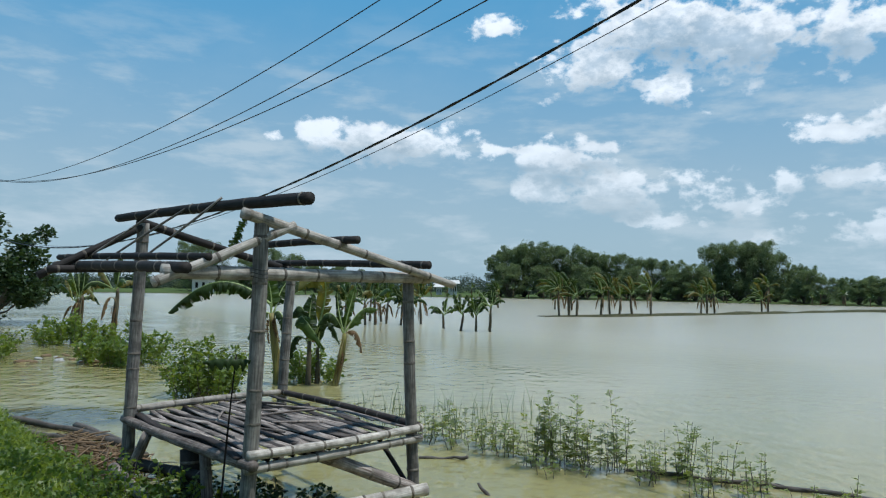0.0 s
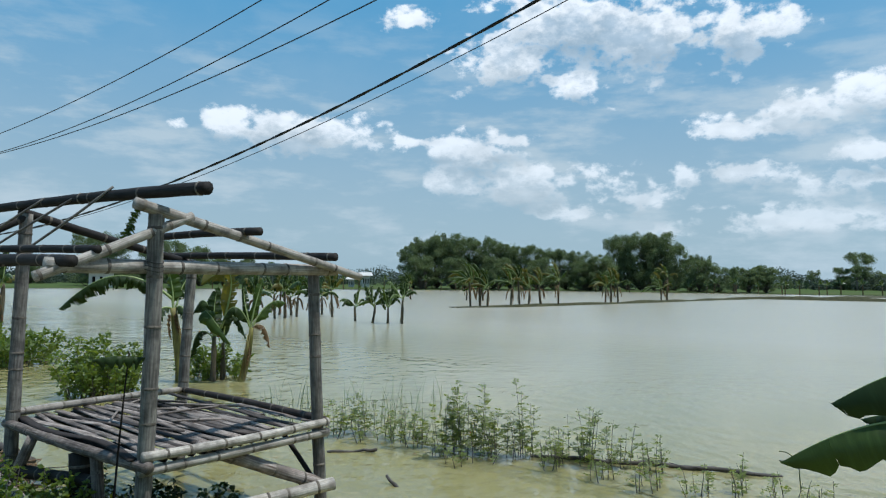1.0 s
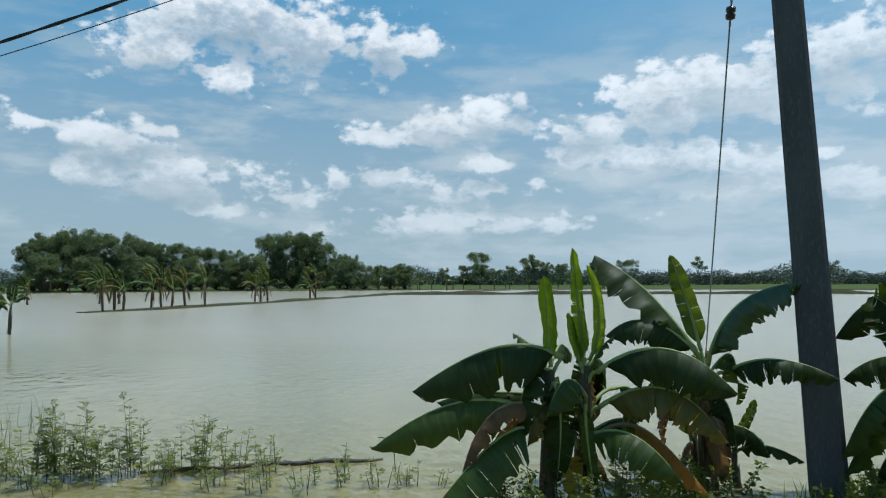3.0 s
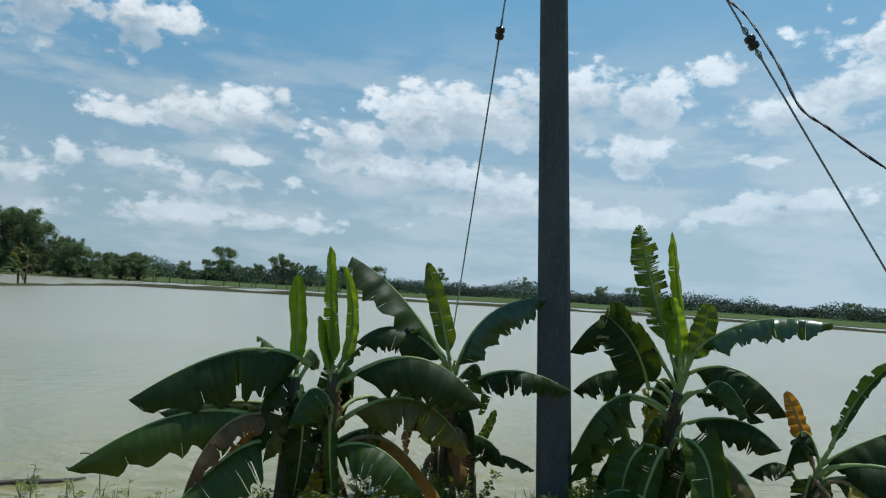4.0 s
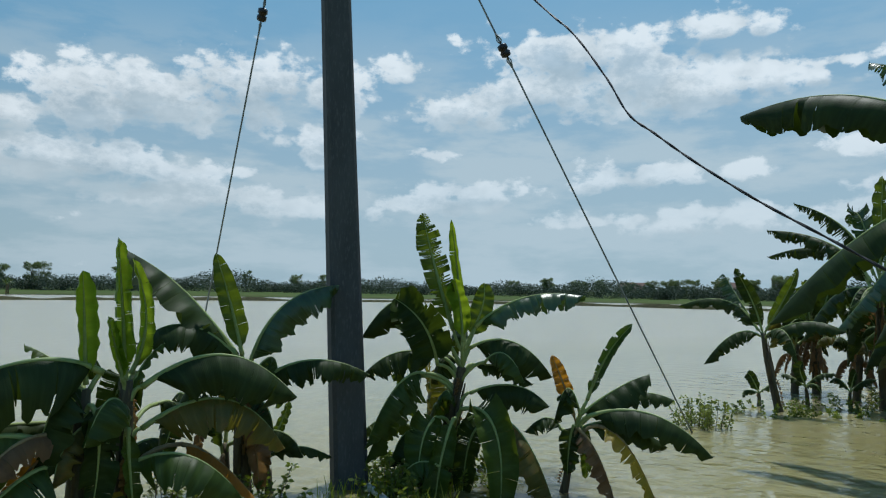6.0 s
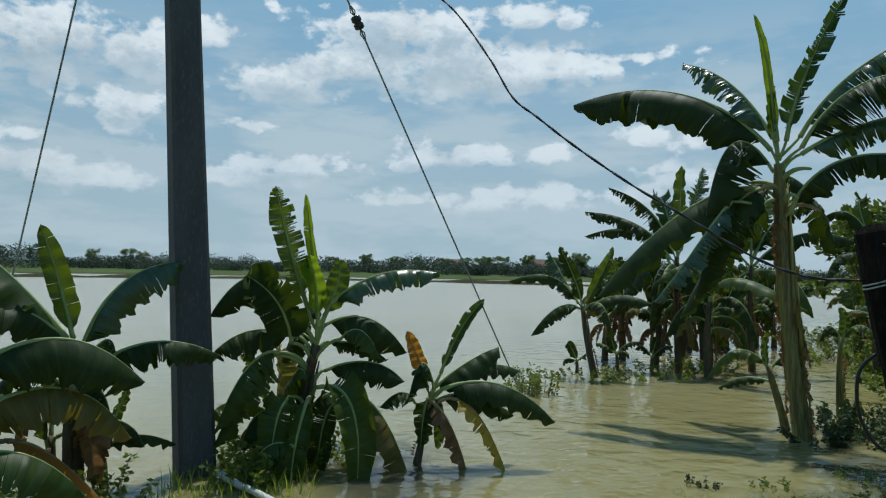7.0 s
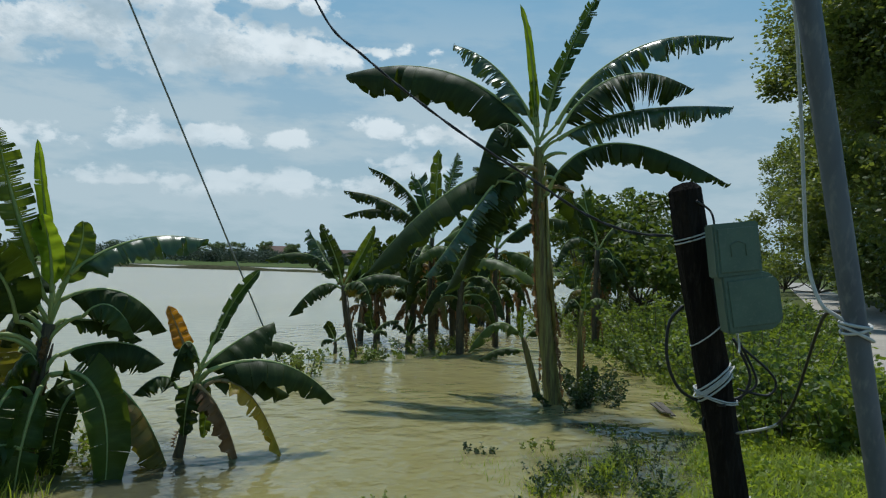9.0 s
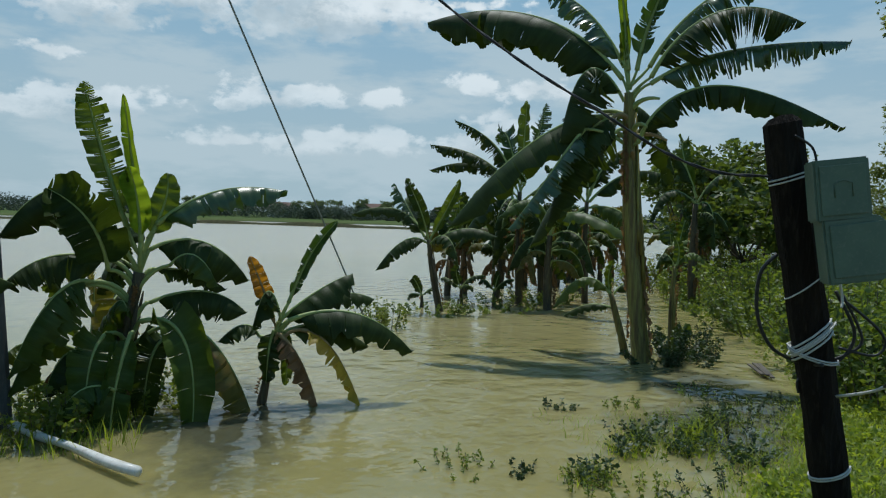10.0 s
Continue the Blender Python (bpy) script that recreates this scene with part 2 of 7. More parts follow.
def bamboo_mat(name, pale, grey, dark, spread=0):
    m, N, L, p = material(name)
    uvn = N.new("ShaderNodeTexCoord")
    mp = N.new("ShaderNodeMapping")
    mp.inputs["Scale"].default_value = (9, 1.6, 1)
    L.new(uvn.outputs["UV"], mp.inputs[0])
    n = N.new("ShaderNodeTexNoise")
    n.inputs["Scale"].default_value, n.inputs["Detail"].default_value = 3.0, 6
    L.new(mp.outputs[0], n.inputs["Vector"])
    blot = steps(N, L, noise_tex(N, L, 7.0, 6, 0.65), 0.42, 0.62)
    col = link_mix(N, L, steps(N, L, n.outputs["Fac"], 0.35, 0.65), pale, grey)
    col = link_mix(N, L, blot, col, dark)
    col = link_mix(N, L, 0.45, col, link_mix(N, L, steps(N, L, n.outputs["Fac"], 0.3, 0.7), pale, grey))
    info = N.new("ShaderNodeObjectInfo")
    col = link_mix(N, L, steps(N, L, info.outputs["Random"], 0.45 if spread == 0 else 0.25, 2.0 if spread == 0 else 1.05), col, dark)
    L.new(col, p.inputs["Base Color"])
    p.inputs["Roughness"].default_value, p.inputs["Specular IOR Level"].default_value = 0.75, 0.25
    bump(N, L, n.outputs["Fac"], 0.4, 0.006, p)
    return m


def water_mat():
    m, N, L, p = material("muddy_water")
    silt = steps(N, L, noise_tex(N, L, 0.09, 5, 0.55), 0.3, 0.7)
    p.inputs["Roughness"].default_value, p.inputs["IOR"].default_value = 0.16, 1.33
    a = noise_tex(N, L, 2.3, 2, 0.45, stretch=(1.25, 1.0, 1))
    b = noise_tex(N, L, 7.0, 2, 0.5, stretch=(1.3, 1.0, 1))
    patch = steps(N, L, noise_tex(N, L, 0.16, 3, 0.5), 0.30, 0.62)
    s = N.new("ShaderNodeMath")
    s.operation = "MULTIPLY_ADD"
    L.new(b, s.inputs[0])
    s.inputs[1].default_value = 0.14
    L.new(a, s.inputs[2])
    w = N.new("ShaderNodeMath")
    w.operation = "MULTIPLY"
    L.new(s.outputs[0], w.inputs[0]), L.new(patch, w.inputs[1])
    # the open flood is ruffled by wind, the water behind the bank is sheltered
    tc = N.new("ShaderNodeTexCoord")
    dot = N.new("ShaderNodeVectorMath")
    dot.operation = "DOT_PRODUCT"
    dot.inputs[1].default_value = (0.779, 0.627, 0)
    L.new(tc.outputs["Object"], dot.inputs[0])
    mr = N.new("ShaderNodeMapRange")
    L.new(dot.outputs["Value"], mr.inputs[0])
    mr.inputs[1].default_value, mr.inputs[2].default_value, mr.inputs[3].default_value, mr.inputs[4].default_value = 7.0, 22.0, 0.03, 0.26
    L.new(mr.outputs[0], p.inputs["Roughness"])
    far_sky_tint = steps(N, L, dot.outputs["Value"], 6.0, 26.0)
    calm = N.new("ShaderNodeMapRange")
    L.new(dot.outputs["Value"], calm.inputs[0])
    calm.inputs[1].default_value, calm.inputs[2].default_value, calm.inputs[3].default_value, calm.inputs[4].default_value = 7.0, 16.0, 1.0, 0.3
    ripple = N.new("ShaderNodeMath")
    ripple.operation = "MULTIPLY"
    L.new(w.outputs[0], ripple.inputs[0]), L.new(calm.outputs[0], ripple.inputs[1])
    bump(N, L, ripple.outputs[0], 1.0, 0.065, p)
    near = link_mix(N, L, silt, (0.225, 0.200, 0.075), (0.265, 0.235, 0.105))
    # far out the base turns paler and bluer, standing in for mirrored sky
    col = link_mix(N, L, far_sky_tint, near, (0.355, 0.327, 0.24))
    # base darkened in ragged patches for shade and sky reflection: place and half widths
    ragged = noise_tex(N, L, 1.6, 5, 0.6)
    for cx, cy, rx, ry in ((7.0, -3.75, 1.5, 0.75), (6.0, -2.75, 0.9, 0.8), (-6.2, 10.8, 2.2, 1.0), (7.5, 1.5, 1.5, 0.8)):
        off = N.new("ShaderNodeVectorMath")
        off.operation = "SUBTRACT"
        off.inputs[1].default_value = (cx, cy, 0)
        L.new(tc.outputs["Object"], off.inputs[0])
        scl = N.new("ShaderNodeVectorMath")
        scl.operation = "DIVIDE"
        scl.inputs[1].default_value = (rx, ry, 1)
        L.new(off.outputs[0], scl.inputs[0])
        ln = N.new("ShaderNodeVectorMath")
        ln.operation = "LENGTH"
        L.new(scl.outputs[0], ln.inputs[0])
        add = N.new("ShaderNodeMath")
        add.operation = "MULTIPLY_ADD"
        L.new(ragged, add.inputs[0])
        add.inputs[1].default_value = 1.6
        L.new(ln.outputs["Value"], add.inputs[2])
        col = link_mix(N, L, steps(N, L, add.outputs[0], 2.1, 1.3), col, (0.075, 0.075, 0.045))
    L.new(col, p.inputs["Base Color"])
    # light spreads inside the silty water
    p.subsurface_method = "BURLEY"
    p.inputs["Subsurface Weight"].default_value = 0.55
    p.inputs["Subsurface Radius"].default_value = (1.0, 0.9, 0.6)
    p.inputs["Subsurface Scale"].default_value = 0.35
    return m


M = {}
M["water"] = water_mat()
M["ground"] = mottled("field_soil_and_grass", (0.055, 0.08, 0.02), (0.09, 0.10, 0.035), (0.13, 0.11, 0.06), 0.9, 1.0, 14.0, 0.6, 0.03, spec=0.1)
M["mud"] = mottled("wet_mud", (0.055, 0.055, 0.03), (0.09, 0.085, 0.05), (0.035, 0.04, 0.02), 2.0, 1.0, 12.0, 0.8, 0.04, spec=0.0)
M["road"] = mottled("pale_concrete_road", (0.37, 0.335, 0.29), (0.28, 0.25, 0.215), (0.44, 0.405, 0.355), 1.3, 0.9, 45.0, 0.4, 0.01)
M["field"] = mottled("far_rice_field", (0.060, 0.092, 0.026), (0.085, 0.115, 0.038), (0.07, 0.078, 0.035), 0.06, 1.0, 0.8, 0.2, 0.05, spec=0.05)
M["bamboo"] = bamboo_mat("weathered_bamboo", (0.33, 0.30, 0.255), (0.115, 0.102, 0.088), (0.022, 0.018, 0.015))
M["bamboo_pale"] = bamboo_mat("bleached_bamboo", (0.68, 0.62, 0.53), (0.36, 0.31, 0.25), (0.035, 0.027, 0.021))
M["bamboo_dark"] = bamboo_mat("near_black_bamboo", (0.042, 0.036, 0.031), (0.022, 0.018, 0.016), (0.010, 0.008, 0.007))
M["slat"] = bamboo_mat("split_bamboo", (0.50, 0.43, 0.37), (0.13, 0.095, 0.075), (0.016, 0.011, 0.009), 1)
M["node"] = mottled("bamboo_node", (0.075, 0.06, 0.048), (0.20, 0.17, 0.13), (0.03, 0.024, 0.02), 14, 0.8)
M["concrete"] = mottled("grey_concrete", (0.085, 0.087, 0.087), (0.062, 0.064, 0.066), (0.12, 0.12, 0.12), 3.0, 0.85, 50.0, 0.35, 0.006, stretch=(1, 1, 0.25))
M["cable"] = mottled("black_cable", (0.012, 0.012, 0.014), (0.02, 0.02, 0.022), (0.03, 0.03, 0.03), 30, 0.5, 80, 0.1)
M["steel"] = mottled("galvanised_wire", (0.22, 0.26, 0.29), (0.16, 0.19, 0.21), (0.30, 0.33, 0.35), 30, 0.45, 80, 0.1, metal=0.5)
M["insulator"] = mottled("dark_porcelain", (0.018, 0.015, 0.014), (0.03, 0.025, 0.022), (0.04, 0.03, 0.03), 20, 0.25)
M["charred"] = mottled("tarred_timber", (0.010, 0.008, 0.007), (0.020, 0.016, 0.013), (0.035, 0.028, 0.022), 8, 0.95, 30, 1.0, 0.02, stretch=(2, 2, 0.25), spec=0.1)
M["box"] = mottled("green_painted_steel", (0.098, 0.148, 0.105), (0.080, 0.125, 0.09), (0.13, 0.165, 0.125), 7, 0.55, 60, 0.15, 0.003)
M["pipe"] = mottled("grey_painted_pipe", (0.115, 0.13, 0.15), (0.08, 0.09, 0.108), (0.18, 0.185, 0.19), 9, 0.5, 45, 0.2, 0.003, stretch=(1, 1, 0.3))
M["white_wire"] = mottled("pale_insulation", (0.55, 0.55, 0.53), (0.42, 0.42, 0.41), (0.62, 0.61, 0.6), 30, 0.5, 70, 0.1)
M["pvc"] = mottled("white_plastic_pipe", (0.72, 0.72, 0.68), (0.58, 0.57, 0.53), (0.45, 0.42, 0.36), 6, 0.4, 35, 0.1, 0.003)
M["bark"] = mottled("grey_bark", (0.10, 0.085, 0.065), (0.15, 0.13, 0.105), (0.06, 0.05, 0.04), 5, 0.95, 30, 0.8, 0.02, stretch=(2, 2, 0.5))
M["stem"] = mottled("banana_stem", (0.26, 0.235, 0.055), (0.12, 0.085, 0.03), (0.032, 0.021, 0.012), 3.4, 0.6, 14, 0.6, 0.014, stretch=(5.5, 5.5, 0.3))
M["stem_dark"] = mottled("old_banana_stem", (0.10, 0.085, 0.045), (0.06, 0.045, 0.03), (0.16, 0.14, 0.06), 4.5, 0.75, 22, 0.6, 0.015, stretch=(2.5, 2.5, 0.35))
M["rib"] = mottled("pale_leaf_rib", (0.30, 0.36, 0.12), (0.24, 0.30, 0.09), (0.36, 0.38, 0.18), 8, 0.5, 40, 0.2, 0.004)
M["rib_dry"] = mottled("dry_leaf_rib", (0.30, 0.22, 0.10), (0.22, 0.15, 0.07), (0.36, 0.28, 0.15), 8, 0.7, 40, 0.2, 0.004)
M["driftwood"] = mottled("wet_driftwood", (0.06, 0.05, 0.04), (0.12, 0.10, 0.08), (0.03, 0.025, 0.02), 6, 0.75, 35, 0.6, 0.01)
M["straw"] = mottled("floating_straw", (0.20, 0.125, 0.06), (0.11, 0.07, 0.04), (0.32, 0.23, 0.13), 9, 0.85, 40, 0.4, 0.01)
M["wall"] = mottled("pale_plaster", (0.62, 0.60, 0.56), (0.50, 0.49, 0.45), (0.40, 0.38, 0.35), 0.8, 0.9, 6, 0.2, 0.01)
M["roof"] = mottled("faded_roof_tiles", (0.17, 0.10, 0.08), (0.13, 0.09, 0.075), (0.21, 0.14, 0.11), 1.5, 0.9, 9, 0.5, 0.03)
M["rubbish"] = mottled("pale_litter", (0.38, 0.37, 0.35), (0.25, 0.24, 0.22), (0.5, 0.49, 0.47), 6, 0.6, 30, 0.2)
M["brick"] = mottled("mossy_masonry", (0.17, 0.13, 0.11), (0.12, 0.10, 0.085), (0.09, 0.10, 0.06), 3, 0.95, 20, 0.6, 0.02)
LEAF = {
    "deep": leafy("banana_leaf_deep", (0.016, 0.029, 0.007), (0.025, 0.043, 0.009), (0.085, 0.125, 0.007), 0.2, 0.5, 26.0, gloss=0.2),
    "green": leafy("banana_leaf_green", (0.028, 0.051, 0.009), (0.046, 0.078, 0.013), (0.17, 0.23, 0.011), 0.28, 0.46, 26.0, gloss=0.3),
    "young": leafy("banana_leaf_young", (0.070, 0.135, 0.014), (0.10, 0.18, 0.018), (0.36, 0.48, 0.02), 0.42, 0.42, 26.0, gloss=0.3),
    "shiny": leafy("banana_leaf_glossy", (0.022, 0.052, 0.016), (0.034, 0.070, 0.020), (0.08, 0.14, 0.010), 0.22, 0.28, 26.0, gloss=0.7),
    "fading": leafy("banana_leaf_fading", (0.055, 0.070, 0.010), (0.105, 0.090, 0.016), (0.26, 0.22, 0.018), 0.35, 0.55, 26.0, (0.19, 0.095, 0.018)),
    "yellow": leafy("banana_leaf_yellow", (0.34, 0.25, 0.03), (0.28, 0.22, 0.03), (0.65, 0.45, 0.03), 0.4, 0.5, 26.0, (0.13, 0.07, 0.02)),
    "dry": leafy("banana_leaf_orange", (0.34, 0.15, 0.014), (0.22, 0.10, 0.012), (0.55, 0.24, 0.012), 0.35, 0.75, 26.0, (0.14, 0.07, 0.012)),
    "dead": leafy("banana_leaf_dead", (0.20, 0.125, 0.06), (0.13, 0.075, 0.035), (0.36, 0.20, 0.06), 0.3, 0.8, 26.0, (0.05, 0.035, 0.02)),
}
M["bush_leaf"] = leafy("bush_leaf", (0.060, 0.098, 0.016), (0.125, 0.170, 0.028), (0.27, 0.34, 0.028), 0.4, 0.5)
M["bush_pale"] = leafy("waterside_leaf", (0.085, 0.115, 0.026), (0.17, 0.205, 0.05), (0.30, 0.35, 0.05), 0.4, 0.55)
M["grass"] = leafy("grass_blade", (0.125, 0.18, 0.018), (0.21, 0.255, 0.034), (0.40, 0.48, 0.03), 0.45, 0.5)
M["grove_leaf"] = leafy("grove_leaf", (0.042, 0.070, 0.014), (0.080, 0.118, 0.024), (0.17, 0.23, 0.024), 0.32, 0.5)
M["reed"] = leafy("reed_blade", (0.12, 0.15, 0.06), (0.18, 0.19, 0.09), (0.22, 0.26, 0.08), 0.3, 0.6)
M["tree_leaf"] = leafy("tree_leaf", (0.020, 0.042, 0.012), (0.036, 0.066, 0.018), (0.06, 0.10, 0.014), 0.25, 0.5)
# far woods: aerial haze is put into the paler leaf colour
M["far_leaf"] = leafy("hazed_distant_foliage", (0.085, 0.122, 0.058), (0.155, 0.195, 0.088), (0.20, 0.26, 0.085), 0.36, 0.8, scale=0.3)
# grey-green that carries the distance haze of the far belt
M["hedge_leaf"] = leafy("hazed_hedge_foliage", (0.050, 0.072, 0.050), (0.066, 0.090, 0.060), (0.06, 0.085, 0.05), 0.25, 0.8, scale=0.3)
M["bamboo_leaf"] = leafy("bamboo_leaf", (0.062, 0.088, 0.022), (0.125, 0.155, 0.04), (0.24, 0.28, 0.035), 0.38, 0.5)
M["far_banana"] = leafy("distant_banana_leaf", (0.07, 0.12, 0.03), (0.12, 0.17, 0.05), (0.22, 0.30, 0.05), 0.35, 0.5)


# ---------------------------------------------------------------- mesh helpers
class Geo:
    """Collects corners, faces and texture places of one mesh."""

    def __init__(self):
        self.v, self.f, self.uv = [], [], []

    def add(self, verts, faces, uvs=None):
        o = len(self.v)
        self.v.extend(tuple(p) for p in verts)
        self.uv.extend(uvs if uvs is not None else [(0.0, 0.0)] * len(verts))
        self.f.extend(tuple(i + o for i in fc) for fc in faces)

    def tube(self, pts, radii, n=8, caps=True, wob=0.0):
        pts = [Vector(p) for p in pts]
        if not isinstance(radii, (list, tuple)):
            radii = [radii] * len(pts)
        verts, uvs, faces, run, side = [], [], [], 0.0, None
        for i, p in enumerate(pts):
            t = (pts[min(i + 1, len(pts) - 1)] - pts[max(i - 1, 0)]).normalized()
            if side is None:
                side = t.orthogonal().normalized()
            side = (side - t * side.dot(t)).normalized()
            up = t.cross(side)
            run += (p - pts[i - 1]).length if i else 0.0
            for k in range(n):
                a = math.tau * k / n
                r = radii[i] * (1 + wob * math.sin(3 * a + i))
                verts.append(p + side * (math.cos(a) * r) + up * (math.sin(a) * r))
                uvs.append((k / n, run))
        for i in range(len(pts) - 1):
            for k in range(n):
                a, b = i * n + k, i * n + (k + 1) % n
                faces.append((a, b, b + n, a + n))
        if caps:
            faces.append(tuple(range(n - 1, -1, -1)))
            faces.append(tuple(range((len(pts) - 1) * n, len(pts) * n)))
        self.add(verts, faces, uvs)

    def box(self, m, sx, sy, sz, bevel=0.0):
        bm = bmesh.new()
        bmesh.ops.create_cube(bm, size=1.0, matrix=Matrix.Diagonal((sx, sy, sz, 1)))
        if bevel:
            bmesh.ops.bevel(bm, geom=list(bm.edges), offset=bevel, segments=2, affect="EDGES", profile=0.6)
        bm.transform(m)
        bm.verts.index_update()
        self.add([v.co.copy() for v in bm.verts], [[v.index for v in fc.verts] for fc in bm.faces])
        bm.free()

    def mesh(self, name, mat, smooth=True):
        me = bpy.data.meshes.new(name)
        me.from_pydata(self.v, [], self.f)
        lay = me.uv_layers.new(name="UVMap")
        idx = np.empty(len(me.loops), dtype=np.int32)
        me.loops.foreach_get("vertex_index", idx)
        lay.data.foreach_set("uv", np.array(self.uv, dtype=np.float32)[idx].ravel())
        me.materials.append(mat)
        if smooth:
            me.polygons.foreach_set("use_smooth", np.ones(len(me.polygons), dtype=bool))
        me.update()
        return me


def thing(name, label, category, at=(0, 0, 0), group="", kind=""):
    ob = new(name)
    ob.location = at
    ob.empty_display_size = 0.1
    return tagged(ob, label, category, group, kind)


def part(name, geo, mat, parent, label="", smooth=True):
    ob = new(name, geo.mesh(name, mat, smooth))
    ob.parent = parent
    return tagged(ob, label) if label else ob


def single(name, geo, mat, label, category, at=(0, 0, 0), group="", kind="", smooth=True):
    ob = new(name, geo.mesh(name, mat, smooth))
    ob.location = at
    return tagged(ob, label, category, group, kind)


def bez(a, b, c, n):
    a, b, c = Vector(a), Vector(b), Vector(c)
    return [a * (1 - t) ** 2 + b * (2 * t * (1 - t)) + c * t * t for t in (i / n for i in range(n + 1))]


def line(a, b, n=1):
    a, b = Vector(a), Vector(b)
    return [a.lerp(b, i / n) for i in range(n + 1)]


# ---------------------------------------------------------------- ground and water
ALONG, ACROSS = Vector((0.627, -0.779)), Vector((0.779, 0.627))
SHORE_Q = [-60, -30, -12, -7.4, -3, 2.2, 3.4, 5.2, 8.1, 10.6, 16.8, 25.6, 60, 120]
SHORE_S = [1.2, 1.2, 1.3, 1.75, 2.8, 3.6, 2.6, 2.35, 2.3, 2.8, 6.2, 6.3, 6.5, 7.0]
ROAD_Z = 0.45


def height(x, y):
    """The lie of the land: the raised road with its verge, the flooded fields, the far dry fields."""
    q, s = x * ALONG.x + y * ALONG.y, x * ACROSS.x + y * ACROSS.y
    s0 = float(np.interp(q, SHORE_Q, SHORE_S))
    rough = 0.05 * noise.noise((x * 0.9, y * 0.9, 0)) + 0.02 * noise.noise((x * 3, y * 3, 4))
    if s < 0.5:
        z = ROAD_Z - 0.03
        if s < -2.7:
            z = ROAD_Z - 0.05 + rough
    elif s < s0 + 3:
        z = ROAD_Z - 0.03 - (ROAD_Z - 0.03) * (s - 0.5) / (s0 - 0.5) + rough * min(1, s - 0.5)
        z = max(z, -0.6)
    else:
        z = -0.6
    far = math.hypot(x, y)
    edge = 131 + 7 * noise.noise((x * 0.01, y * 0.01, 8))
    if far > edge and s > 0:
        z = max(z, min(0.22, -0.6 + (far - edge) * 0.1) + 0.2 * noise.noise((x * 0.02, y * 0.02, 1)) * min(1, (far - edge) / 60))
    return z


def ring_sheet(radii, n, fn):
    g = Geo()
    verts = [(0, 0, fn(0, 0))]
    for r in radii:
        for k in range(n):
            a = math.tau * k / n
            x, y = r * math.sin(a), r * math.cos(a)
            verts.append((x, y, fn(x, y)))
    faces = [(0, 1 + (k + 1) % n, 1 + k) for k in range(n)]
    for i in range(len(radii) - 1):
        for k in range(n):
            a, b = 1 + i * n + k, 1 + i * n + (k + 1) % n
            faces.append((a, b, b + n, a + n))
    g.add(verts, faces)
    return g


RADII = [0.4 * 1.045 ** i for i in range(208)]
single("ground", ring_sheet(RADII, 288, height), M["ground"], "grassy road verge falling into the flooded fields, green far fields", "ground", kind="structure")
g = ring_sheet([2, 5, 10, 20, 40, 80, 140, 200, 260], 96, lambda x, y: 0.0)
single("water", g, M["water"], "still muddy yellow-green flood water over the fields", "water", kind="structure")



def field_ring():
    g, n, rad = Geo(), 240, [133 * 1.12 ** i for i in range(24)]
    verts, faces = [], []
    for r in rad:
        for k in range(n):
            a = radians(-70 + 205 * k / (n - 1))
            x, y = r * math.sin(a), r * math.cos(a)
            verts.append((x, y, max(height(x, y), 0.05) + 0.03))
    for i in range(len(rad) - 1):
        for k in range(n - 1):
            a = i * n + k
            faces.append((a, a + n, a + n + 1, a + 1))
    g.add(verts, faces)
    return g


single("far_fields", field_ring(), M["field"], "bright green rice fields beyond the flood", "field", kind="structure")

g = Geo()
vr, fr = [], []
for i in range(121):
    q = -60 + i * 1.5
    for s, dz in ((-2.75, -0.05), (-2.6, 0.0), (-1.2, 0.02), (0.2, 0.0), (0.36, -0.06)):
        p = ALONG * q + ACROSS * (s + 0.05 * noise.noise((q * 0.5, s, 0)))
        vr.append((p.x, p.y, ROAD_Z + dz))
for i in range(120):
    for k in range(4):
        a = i * 5 + k
        fr.append((a, a + 5, a + 6, a + 1))
g.add(vr, fr)
single("road", g, M["road"], "narrow pale concrete village road with crumbling edges", "road", kind="structure")


def bund(name, pts, width, top, label):
    """A low earth bank between two fields, just above the flood."""
    g, pts = Geo(), [Vector((*p, 0)) for p in pts]
    dense = []
    for a, b in zip(pts, pts[1:]):
        n = max(2, int((b - a).length / 1.2))
        dense += [a.lerp(b, i / n) for i in range(n)]
    dense.append(pts[-1])
    verts, faces = [], []
    for i, p in enumerate(dense):
        t = (dense[min(i + 1, len(dense) - 1)] - dense[max(i - 1, 0)]).normalized()
        sd = Vector((-t.y, t.x, 0))
        h = top * (0.75 + 0.7 * noise.noise((i * 0.23, width, 3)))
        end = min(1.0, i / 4, (len(dense) - 1 - i) / 4)
        for k, (o, zz) in enumerate(((-1, -0.3), (-0.55, 0.6), (-0.2, 1.0), (0.25, 0.95), (0.6, 0.55), (1, -0.3))):
            z = zz * h * (0.25 + 0.75 * end) if zz > 0 else -0.15
            verts.append(p + sd * (o * width * (1 + 0.35 * noise.noise((i * 0.4, k, 7)))) + Vector((0, 0, z)))
    for i in range(len(dense) - 1):
        for k in range(5):
            a = i * 6 + k
            faces.append((a, a + 6, a + 7, a + 1))
    g.add(verts, faces)
    return single(name, g, M["mud"], label, "field bank", kind="structure")


bund("field_bank_west", [(6.8, 52), (12, 54), (26, 64.5), (40, 76), (52, 84), (80, 96)], 1.0, 0.24, "low grassy field bank barely above the flood")
bund("field_bank_north", [(46, 84), (58, 74), (74, 62), (92, 46), (104, 22), (104, -4), (92, -26), (70, -48)], 1.2, 0.5, "low muddy field bank across the flooded fields")


